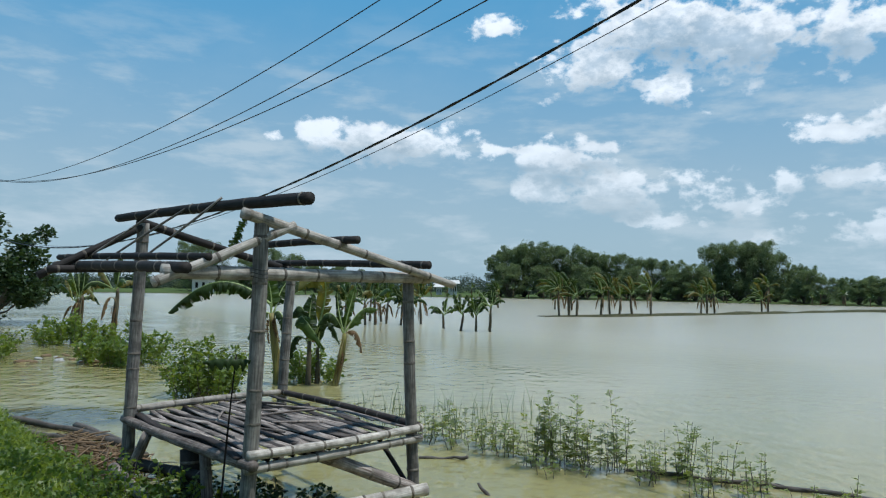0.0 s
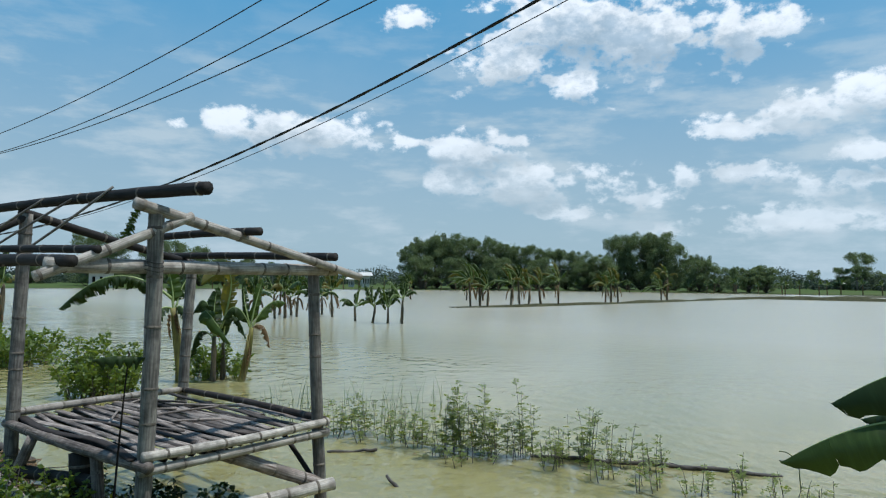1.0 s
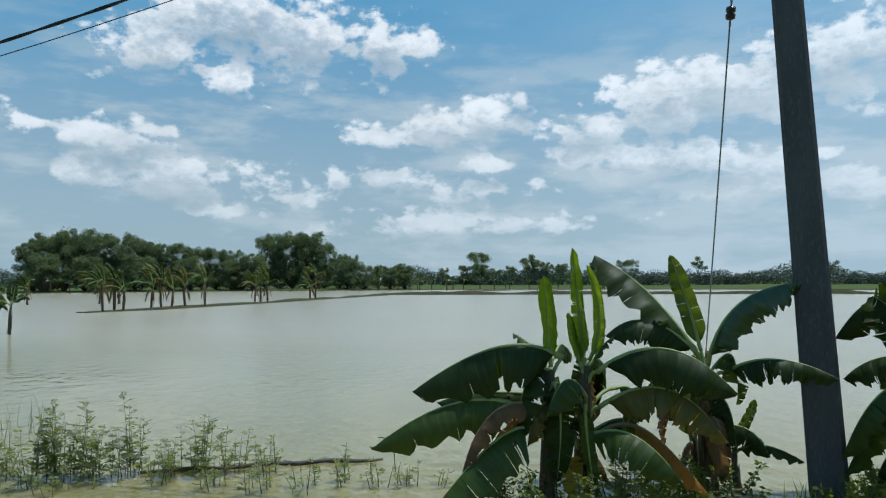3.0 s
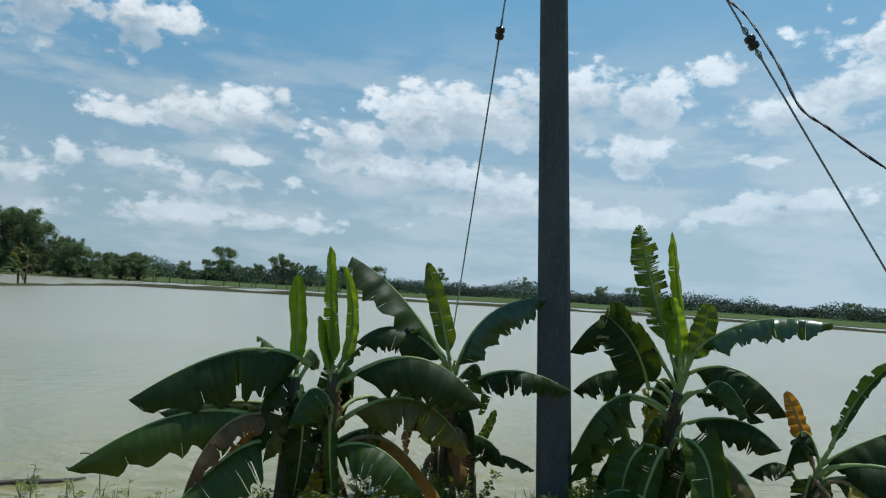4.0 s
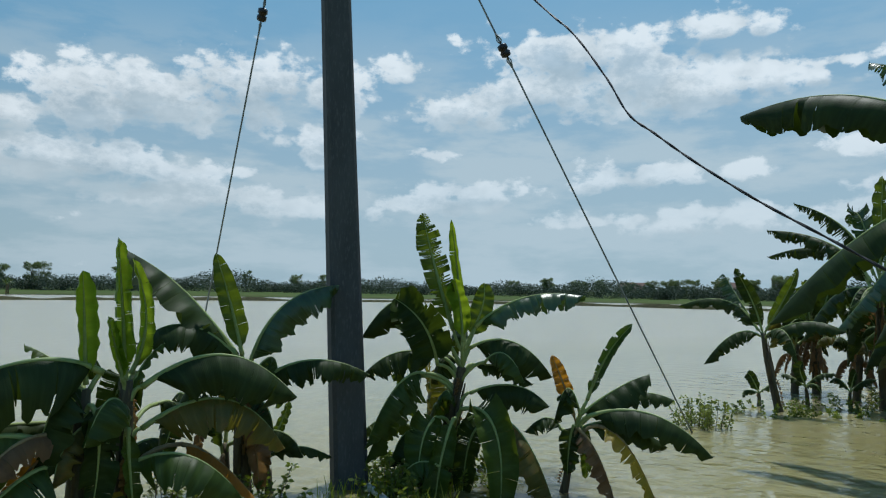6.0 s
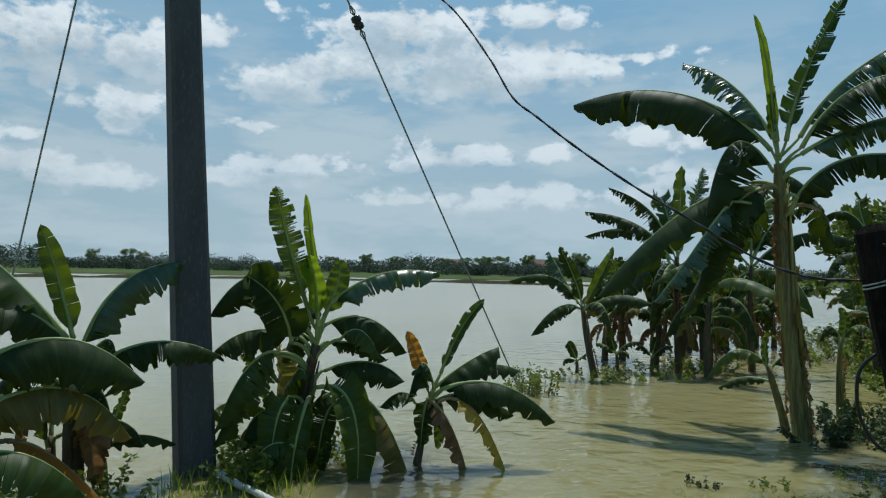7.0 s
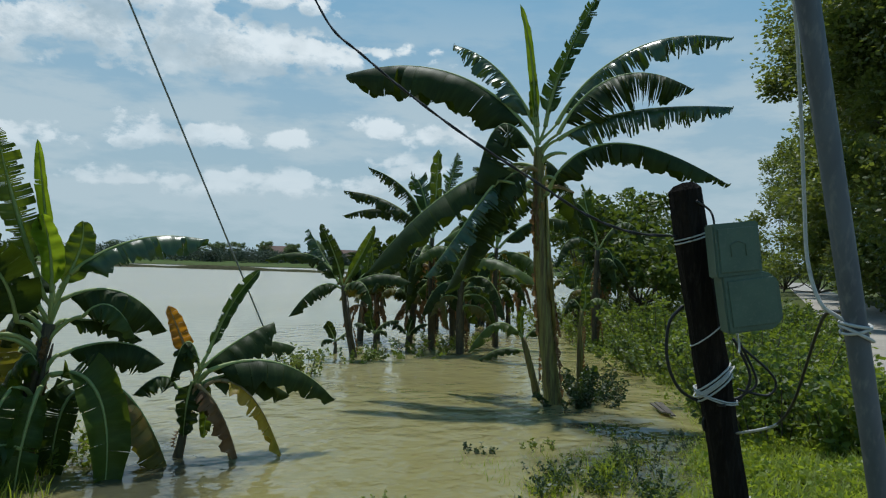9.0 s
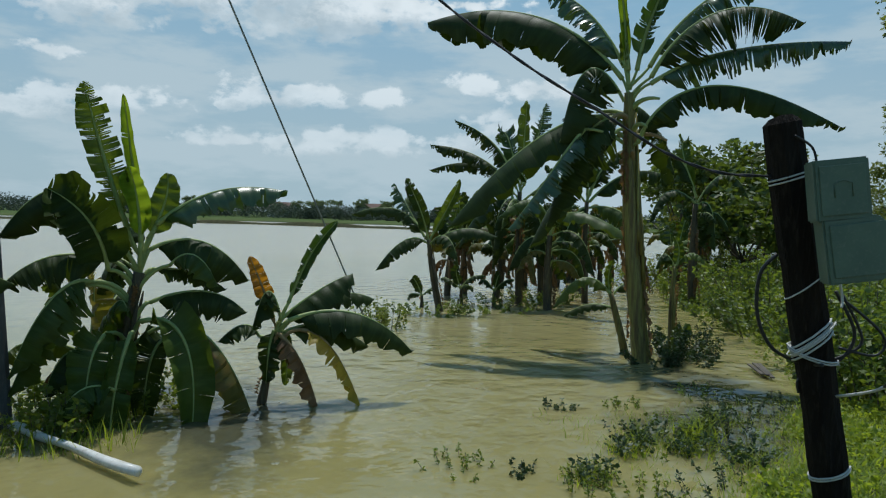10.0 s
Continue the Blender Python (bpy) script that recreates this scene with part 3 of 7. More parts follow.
# ---------------------------------------------------------------- foliage
def leaf_cloud(g, centres, radii, count, size, rng, flat=0.5, droop=0.0):
    """Small pointed leaves strewn through lumps; each is a folded diamond."""
    c, r = np.array(centres), np.array(radii)
    pick = rng.integers(0, len(c), count)
    d = rng.normal(size=(count, 3))
    d /= np.linalg.norm(d, axis=1)[:, None]
    p = c[pick] + d * r[pick][:, None] * (rng.random(count) ** 0.45)[:, None] * np.array([1, 1, 0.85])
    a = rng.normal(size=(count, 3)) + d * 0.8
    a[:, 2] = a[:, 2] * flat - droop
    a /= np.linalg.norm(a, axis=1)[:, None]
    b = np.cross(a, rng.normal(size=(count, 3)))
    b /= np.linalg.norm(b, axis=1)[:, None] + 1e-9
    L = size * rng.uniform(0.6, 1.3, count)[:, None]
    w = L * 0.28
    q = np.stack([p, p + a * L * 0.5 + b * w, p + a * L, p + a * L * 0.5 - b * w], 1).reshape(-1, 3)
    o = len(g.v)
    g.v.extend(map(tuple, q.tolist()))
    g.uv.extend([(0.0, 0.0)] * (4 * count))
    g.f.extend((o + 4 * i, o + 4 * i + 1, o + 4 * i + 2, o + 4 * i + 3) for i in range(count))


def tree(name, label, at, h, spread, seed, leaves, size, mat, group="", lumps=9, low=0.35, lean=0.0, trunk_r=None):
    """A tree with a tapered, forked trunk and a ragged crown of small leaves."""
    rng, r = np.random.default_rng(seed), random.Random(seed)
    top = thing(name, label, "tree", at, group)
    g, cr, rad = Geo(), [], []
    tr = trunk_r or 0.022 * h
    fork = Vector((lean * h * 0.3, 0, h * low))
    g.tube([(0, 0, -0.3), (lean * 0.2, 0, h * low * 0.5), fork], [tr * 1.25, tr, tr * 0.85], 7)
    for i in range(lumps):
        a, el = math.tau * (i + r.random() * 0.6) / lumps, r.random()
        ce = Vector((math.cos(a) * spread * (0.35 + 0.45 * r.random()) * (1.1 - 0.5 * el) + lean * h * 0.5, math.sin(a) * spread * (0.35 + 0.45 * r.random()) * (1.1 - 0.5 * el), h * (low + 0.1 + (0.82 - low) * el)))
        mid = fork.lerp(ce, 0.5) + Vector((0, 0, -0.05 * h))
        g.tube([fork * 0.9, mid, ce], [tr * 0.6, tr * 0.35, tr * 0.12], 5)
        cr.append(ce)
        rad.append(spread * r.uniform(0.26, 0.44))
        for _ in range(2):
            cr.append(ce + Vector((r.uniform(-1, 1), r.uniform(-1, 1), r.uniform(-0.4, 0.9))) * spread * 0.32)
            rad.append(spread * r.uniform(0.12, 0.22))
    part("trunk", g, M["bark"], top)
    g = Geo()
    leaf_cloud(g, [tuple(q) for q in cr], rad, leaves, size, rng)
    tagged(part("crown", g, mat, top), kind="stuff")
    return top


def shrub(name, label, at, h, spread, seed, stems, per_stem, size, mat, group="", upright=0.8, category="shrub"):
    """A shrub: many thin stems, each set with small leaves to its tip."""
    rng, r = np.random.default_rng(seed), random.Random(seed)
    top = thing(name, label, category, at, group)
    g, lv = Geo(), Geo()
    cs = []
    for i in range(stems):
        a = r.random() * math.tau
        rr = math.sqrt(r.random())
        b = Vector((math.cos(a) * spread * 0.45 * rr, math.sin(a) * spread * 0.45 * rr, -0.15))
        hh = h * r.uniform(0.5, 1.05) * (1.1 - 0.45 * rr)
        tip = Vector((b.x * (1 + (1 - upright) * 2) + r.uniform(-0.1, 0.1) * spread, b.y * (1 + (1 - upright) * 2) + r.uniform(-0.1, 0.1) * spread, hh))
        mid = b.lerp(tip, 0.5) + Vector((r.uniform(-1, 1), r.uniform(-1, 1), 0)) * 0.06 * h
        pts = bez(b, mid, tip, 4)
        g.tube(pts, [0.011 * h ** 0.5, 0.009 * h ** 0.5, 0.007 * h ** 0.5, 0.005 * h ** 0.5, 0.002], 4, caps=False)
        cs += [tuple(pts[0].lerp(pts[4], 0.2 + 0.8 * k / 7) * 0.35 + bez(b, mid, tip, 7)[k] * 0.65) for k in range(2, 8)]
    tagged(part("stalk_tangle", g, M["bark"], top), kind="stuff")
    rads = [h * 0.085 * (1.25 - 0.6 * (k % 6) / 5) for k in range(len(cs))]
    leaf_cloud(lv, cs, rads, stems * per_stem, size, rng, flat=0.55)
    tagged(part("foliage", lv, mat, top), kind="stuff")
    return top


# ---------------------------------------------------------------- banana plants
def blade(a, ctrl, b, width, tear, face, seed, hang=None):
    """A banana leaf along a curve from its sheath to its tip: the folded, partly torn blade and its rib."""
    r = random.Random(seed)
    n = 30 if tear < 0.3 else (52 if tear < 0.65 else 80)
    pts = bez(a, ctrl, b, n)
    d = pts[-1] - pts[0]
    if face is None:
        side0 = Vector((-d.y, d.x, 0))
        side0 = side0.normalized() if side0.length > 0.02 else Vector((1, 0, 0))
    else:
        side0 = Vector((math.cos(radians(face)), math.sin(radians(face)), 0))
    fold = radians(r.uniform(22, 34)) if face is not None else radians(r.uniform(34, 54) + (16 if tear > 0.5 else 0))
    if hang is not None:
        fold = radians(hang * r.uniform(0.92, 1.08))
    g, rib = Geo(), Geo()
    stalk = max(2, n // 14)
    frames = []
    roll, ph = r.uniform(-0.7, 0.7) * (1.0 if hang is None else 0.25), r.random() * 6
    droop = r.uniform(0.0, 0.025) * d.length
    kink = r.uniform(0.45, 0.8) if r.random() < 0.10 and face is None and hang is None and 0.4 < d.length < 1.3 else None
    for i in range(n + 1):
        u = i / n
        pts[i] = pts[i] + Vector((math.sin(ph + 5 * u), math.cos(ph + 4 * u), 0.6 * math.sin(ph + 6 * u))) * 0.012 * d.length * u - Vector((0, 0, droop * u ** 3))
        if kink and u > kink:
            pts[i] = pts[i] - Vector((0, 0, 1)) * (u - kink) * d.length * 0.3 - d * (u - kink) * 0.12
    for i, p in enumerate(pts):
        t = (pts[min(i + 1, n)] - pts[max(i - 1, 0)]).normalized()
        s = (side0 - t * side0.dot(t)).normalized()
        up = s.cross(t)
        if face is None and up.z < 0:
            up = -up
        if face is not None:
            up = -up if up.dot(Vector((SUN_DIR.x, SUN_DIR.y, 0))) < 0 else up
        u = max(0.0, (i - stalk) / (n - stalk))
        tw = roll * u + 0.12 * math.sin(ph + u * 8)
        s, up = s * math.cos(tw) + up * math.sin(tw), up * math.cos(tw) - s * math.sin(tw)
        prof = 0.0 if i <= stalk else min(1.0, (u / 0.12) ** 0.65) * (1 - max(0, (u - 0.5) / 0.5) ** 2.6) ** 0.62 * (0.9 + 0.1 * math.sin(u * 3.1 + ph))
        frames.append((p, t, s, up, max(prof, 0.03 if i > stalk else 0)))
    seg = sum((pts[k + 1] - pts[k]).length for k in range(n)) / n
    for sgn in (-1, 1):
        i = stalk
        fsd = fold * r.uniform(0.85, 1.15)
        while i < n:
            torn = r.random() < tear
            run = min(n - i, r.choice((1, 1, 2)) if torn else r.choice((3, 4, 6, 8)))
            if tear < 0.05:
                run = n - i
            extra = r.uniform(-0.12, 0.75 if torn else 0.3) * tear
            gap = r.uniform(0.1, 0.62) if torn else r.uniform(0.0, 0.12) * (tear > 0.05)
            short = 1 - (r.uniform(0, 0.42) if torn else r.uniform(0, 0.06) * (tear > 0.05))
            verts, uvs, faces = [], [], []
            cols = (0.0, 0.34, 0.68, 1.0)
            for k in range(run + 1):
                p, t, s, up, prof = frames[i + k]
                inner = (k / run - 0.5) * 2
                for c in cols:
                    ang = (fsd + extra * c) * (0.35 + 0.9 * c)
                    ww = width * 0.5 * prof * c * short
                    wave = (0.02 * math.sin((i + k) * 37 / n + sgn + ph) + 0.008 * math.sin((i + k) * 1.9)) * c * (1 + width)
                    back = -t * (gap * inner * c * seg * (0.5 * run if run < 3 else 0.9))
                    verts.append(p + s * (sgn * ww * math.cos(ang)) - up * (ww * math.sin(ang) - wave) + back + t * (0.10 * ww))
                    uvs.append((sgn * c * prof, (i + k) / n))
            m = len(cols)
            for k in range(run):
                for c in range(m - 1):
                    q = k * m + c
                    faces.append((q, q + 1, q + m + 1, q + m) if sgn > 0 else (q, q + m, q + m + 1, q + 1))
            g.add(verts, faces, uvs)
            i += run
    L = d.length
    rib.tube([f[0] - f[3] * 0.004 for f in frames], [0.019 * min(1.7, 0.5 + L * 0.6) * (1 - k / n) ** 1.3 + 0.003 for k in range(n + 1)], 6)
    return g, rib


DRY = {"dry", "dead", "yellow"}


def banana(spec, label, seed, group="banana plants by the water", stem_mat="stem_dark", skirt=0, stubs=0):
    at, crown, rad, leaves = spec
    r = random.Random(seed)
    leaves = list(leaves)
    for _ in range(skirt):
        a, z = r.random() * math.tau, crown[2] * r.uniform(0.45, 0.95)
        o, L = Vector((math.cos(a), math.sin(a), 0)), r.uniform(0.6, 1.15)
        b0 = o * rad + Vector((crown[0], crown[1], z))
        leaves.append((tuple(b0), tuple(b0 + o * L * 0.55 + Vector((0, 0, L * r.uniform(0.1, 0.45)))), tuple(b0 + o * L * r.uniform(0.6, 0.9) - Vector((0, 0, min(z, L * r.uniform(0.2, 0.8))))), r.uniform(0.32, 0.54), r.choice(("deep", "deep", "green", "fading", "dead")), 0.4, None))
    top = thing("banana_plant", label, "banana plant", at, group)
    g = Geo()
    cr = Vector(crown)
    pts, rads = [Vector((0, 0, -0.35))], [rad * 1.4]
    rows = max(6, int(cr.z / 0.16))
    bend = Vector((r.uniform(-1, 1), r.uniform(-1, 1), 0)) * 0.035 * cr.z
    for k in range(rows + 1):
        u = k / rows
        pts.append(cr * u + bend * math.sin(math.pi * u))
        rads.append(0.86 * rad * (1.30 - 0.42 * u ** 0.6 - 0.14 * u) * (1 + 0.09 * noise.noise((k * 0.8, seed, 0))))
    g.tube(pts, rads, 14, wob=0.09)
    # loose sheaths that end on the way up
    for k in range(5 + int(cr.z * 3)):
        a = r.random() * math.tau
        z0, z1 = r.uniform(0.0, 0.45), r.uniform(0.5, 0.95)
        off = Vector((math.cos(a), math.sin(a), 0))
        g.tube([cr * z0 + off * rad * 0.68, cr * ((z0 + z1) / 2) + off * rad * 0.62, cr * z1 + off * rad * 0.85], [rad * 0.3, rad * 0.32, rad * 0.08], 6)
    part("stem", g, M[stem_mat], top)
    # dead sheaths that peel off the stem
    for k in range(int(2.8 * cr.z) if cr.z > 1.2 else 1):
        a, z = r.random() * math.tau, r.uniform(0.2, 0.97)
        o, L = Vector((math.cos(a), math.sin(a), 0)), r.uniform(0.16, 0.42) * cr.z
        p0 = cr * z + o * rad * 0.8
        bl, rib = blade(p0, p0 + o * 0.06 - Vector((0, 0, L * 0.4)), cr * max(0.02, z - L / cr.z) + o * (rad + r.uniform(0.0, 0.07)), rad * r.uniform(0.7, 1.3), 0.5, math.degrees(a) + 90, seed * 7 + k)
        part("dead_sheath", bl, LEAF["dead"], top, "brown peeling sheath")
    for k in range(stubs):
        a, z = r.random() * math.tau, r.uniform(0.72, 0.95)
        o = Vector((math.cos(a), math.sin(a), 0))
        g = Geo()
        L = r.uniform(0.25, 0.55)
        g.tube(bez(cr * z, cr * z + o * 0.15 + Vector((0, 0, 0.2)), cr * z + o * L + Vector((0, 0, r.uniform(-0.15, 0.3))), 6), [0.045, 0.038, 0.033, 0.03, 0.026, 0.022, 0.016], 6)
        part("leaf_stalk", g, M["rib_dry" if k % 2 else "rib"], top, "old bare leaf stalk")
    for i, (a, c, b, w, kind, tear, face, *hang) in enumerate(leaves):
        sheath = Vector((cr.x, cr.y, min(a[2], cr.z)))
        bl, rib = blade(a, c, b, w, tear, face, seed * 31 + i, hang[0] if hang else None)
        first = Vector(a)
        # the stalk runs back into the stem
        if (first - sheath).length > 0.05:
            rib.tube(bez(cr * max(0.1, (first.z - 0.25) / max(cr.z, 0.3)), sheath.lerp(first, 0.4) + Vector((0, 0, 0.02)), first, 5), [rad * 0.28, rad * 0.25, 0.022, 0.02, 0.019, 0.018], 6)
        lf = part("leaf", bl, LEAF[kind], top, {"young": "bright yellow-green young leaf", "dry": "withered orange leaf", "yellow": "yellowing leaf", "dead": "brown dead leaf"}.get(kind, ""))
        part("midrib", rib, M["rib_dry" if kind in DRY else "rib"], lf)
    return top


def wild_banana(at, h, seed, label, group, n=8, wind=None, length=1.6, width=0.42, tear=0.5, kinds=("green", "deep", "shiny", "deep", "fading"), rad=0.1, dead=1, stem_mat="stem_dark", trunk=0.5):
    """A banana plant with leaves fanned round its crown; wind: the way that they are blown."""
    r = random.Random(seed)
    rows = []
    blow = Vector(wind) if wind else Vector((0, 0, 0))
    cz = h * trunk
    for i in range(n):
        a = math.tau * i / n * 1.618 + r.uniform(-0.3, 0.3)
        el = r.uniform(0.25, 1.3) if i > 1 else r.uniform(1.2, 1.5)
        L = length * r.uniform(0.7, 1.1)
        d = Vector((math.cos(a) * math.cos(el), math.sin(a) * math.cos(el), math.sin(el))) + blow * 0.5
        d.normalize()
        b0 = Vector((math.cos(a) * rad, math.sin(a) * rad, cz))
        tip = b0 + d * L * 0.8 + blow * 0.35 * L - Vector((0, 0, L * 0.45 * max(0, math.cos(el))))
        ctrl = b0 + d * L * 0.62 + Vector((0, 0, L * 0.12))
        rows.append((tuple(b0), tuple(ctrl), tuple(tip), width * r.uniform(0.8, 1.15), r.choice(kinds), tear, None if el < 1.15 else r.uniform(0, 180)))
    for i in range(dead):
        a = r.random() * math.tau
        b0 = Vector((math.cos(a) * rad, math.sin(a) * rad, cz * 0.8))
        rows.append((tuple(b0), tuple(b0 + Vector((math.cos(a), math.sin(a), 0.2)) * 0.25), tuple(b0 + Vector((math.cos(a) * 0.35, math.sin(a) * 0.35, -cz * 0.5))), width * 0.5, "dead", 0.6, None))
    lean = r.uniform(-0.05, 0.05) * h
    return banana(((at[0], at[1], 0.0), (lean, lean * 0.5, cz), rad, rows), label, seed, group, stem_mat)


LEAVES_A1 = [
    ((0.12, -0.11, 1.44), (-0.42, 0.17, 1.79), (-1.01, 0.77, 1.14), 0.84, "deep", 0.12, None, 52),
    ((-0.21, 0.05, 0.95), (-0.65, 0.31, 1.30), (-1.43, 0.86, 0.62), 0.77, "green", 0.15, None, 48),
    ((0.02, 0.11, 1.06), (-0.35, 0.58, 1.13), (-0.62, 0.95, 0.93), 0.38, "deep", 0.15, None, 45),
    ((0.04, -0.03, 1.35), (0.01, -0.01, 1.87), (-0.01, 0.01, 2.24), 0.26, "young", 0.00, -42, 46),
    ((-0.18, 0.03, 0.79), (-0.57, 0.10, 0.88), (-1.19, 0.39, -0.05), 0.72, "green", 0.20, None, 40),
    ((-0.21, 0.05, 0.90), (-0.30, 0.13, 0.83), (-0.46, 0.27, 0.50), 0.20, "dry", 0.30, -42),
    ((0.03, -0.03, 1.30), (-0.25, 0.02, 1.52), (-0.30, 0.13, 0.62), 0.54, "deep", 0.20, None, 45),
    ((0.15, 0.14, 1.32), (0.12, 0.29, 1.56), (0.03, 0.51, 1.64), 0.18, "green", 0.00, None, 30),
    ((-0.01, -0.12, 1.21), (0.00, -0.27, 1.04), (0.00, -0.13, 0.32), 0.35, "deep", 0.20, -42),
    ((0.18, 0.11, 1.38), (0.51, 0.28, 1.69), (0.65, 0.36, 1.32), 0.38, "deep", 0.10, None, 45),
]
PLANT_A1 = ((5.01, 4.77, 0.0), (0.03, -0.03, 1.32), 0.075, LEAVES_A1)
LEAVES_A2 = [
    ((-0.02, 0.02, 1.34), (-0.05, 0.05, 1.96), (-0.08, 0.08, 2.50), 0.34, "young", 0.35, -45, 46),
    ((0.09, 0.05, 1.38), (0.24, -0.10, 1.80), (0.08, 0.06, 2.33), 0.22, "young", 0.10, -45, 46),
    ((-0.07, -0.00, 1.34), (-0.12, 0.05, 1.62), (-0.16, 0.09, 1.87), 0.17, "young", 0.10, -45, 46),
    ((0.03, -0.10, 1.29), (0.35, -0.66, 1.84), (0.72, -1.14, 1.17), 0.79, "deep", 0.12, None, 55),
    ((0.08, -0.08, 0.95), (0.38, -0.73, 1.50), (0.66, -1.08, 0.73), 0.61, "fading", 0.30, None, 48),
    ((-0.08, -0.06, 0.68), (0.00, -0.57, 0.99), (0.22, -0.92, 0.43), 0.59, "green", 0.15, None, 45),
    ((0.22, -0.36, 0.81), (0.28, -0.63, 0.80), (0.65, -0.93, 0.19), 0.38, "dry", 0.25, None, 30),
    ((-0.07, -0.07, 1.06), (-0.44, -0.16, 1.50), (-0.58, -0.06, 0.95), 0.54, "green", 0.15, None, 40),
    ((-0.02, 0.02, 1.12), (0.04, -0.04, 1.49), (0.19, -0.19, 1.65), 0.12, "green", 0.00, None, 40),
    ((-0.12, -0.10, 0.99), (-0.18, -0.14, 0.68), (-0.09, -0.19, 0.16), 0.16, "green", 0.10, -45),
    ((-0.30, 0.01, 0.49), (-0.22, -0.07, 0.43), (-0.16, -0.12, 0.00), 0.33, "yellow", 0.30, -45),
    ((0.42, 0.01, 1.09), (0.76, -0.13, 1.19), (0.51, 0.06, 0.49), 0.51, "deep", 0.30, None, 45),
    ((-0.02, 0.02, 1.28), (0.64, 0.28, 1.68), (0.48, 0.51, 0.71), 0.46, "deep", 0.20, None, 45),
]
PLANT_A2 = ((5.41, 4.63, 0.0), (-0.01, 0.01, 1.34), 0.075, LEAVES_A2)
LEAVES_B = [
    ((-0.06, 0.08, 1.43), (-0.26, 0.53, 2.15), (-0.52, 1.06, 2.50), 0.74, "deep", 0.12, None, 32),
    ((-0.03, 0.04, 1.43), (-0.11, 0.15, 1.99), (-0.20, 0.27, 2.45), 0.24, "green", 0.10, -54, 20),
    ((0.01, -0.01, 1.28), (-0.03, -0.22, 2.08), (0.44, -0.78, 2.18), 0.59, "shiny", 0.35, None, 50),
    ((0.03, -0.21, 1.22), (0.07, -0.69, 1.57), (0.36, -1.18, 1.23), 0.51, "deep", 0.50, None, 55),
    ((-0.04, 0.06, 1.37), (-0.46, 0.38, 2.00), (-0.68, 0.77, 1.57), 0.67, "deep", 0.15, None, 52),
    ((-0.02, -0.05, 1.20), (0.10, -0.35, 1.74), (0.09, -0.29, 0.90), 0.38, "green", 0.30, None, 40),
    ((-0.12, -0.00, 1.02), (-0.02, -0.14, 0.74), (0.00, -0.17, 0.11), 0.34, "dead", 0.40, -54),
    ((-0.10, -0.03, 1.00), (0.01, -0.31, 1.11), (0.04, -0.31, 0.45), 0.46, "deep", 0.40, None, 45),
    ((-0.22, 0.14, 0.87), (-0.37, 0.34, 0.84), (-0.33, 0.29, 0.44), 0.14, "dead", 0.40, -54),
    ((0.06, 0.08, 1.21), (0.08, 0.32, 1.02), (0.05, 0.27, 0.51), 0.38, "green", 0.30, None, 45),
]
PLANT_B = ((6.85, 4.31, 0.0), (-0.01, 0.02, 1.28), 0.085, LEAVES_B)
LEAVES_C = [
    ((-0.01, 0.01, 0.44), (0.07, -0.10, 0.75), (0.10, -0.16, 0.93), 0.15, "green", 0.10, -56),
    ((-0.01, 0.01, 0.37), (-0.00, -0.27, 0.59), (0.26, -0.57, 0.35), 0.22, "deep", 0.00, None, 35),
    ((-0.01, 0.02, 0.43), (-0.08, 0.12, 0.63), (-0.03, 0.04, 0.77), 0.12, "green", 0.00, -56),
]
PLANT_C = ((7.13, 4.16, 0.0), (-0.01, 0.02, 0.41), 0.040, LEAVES_C)
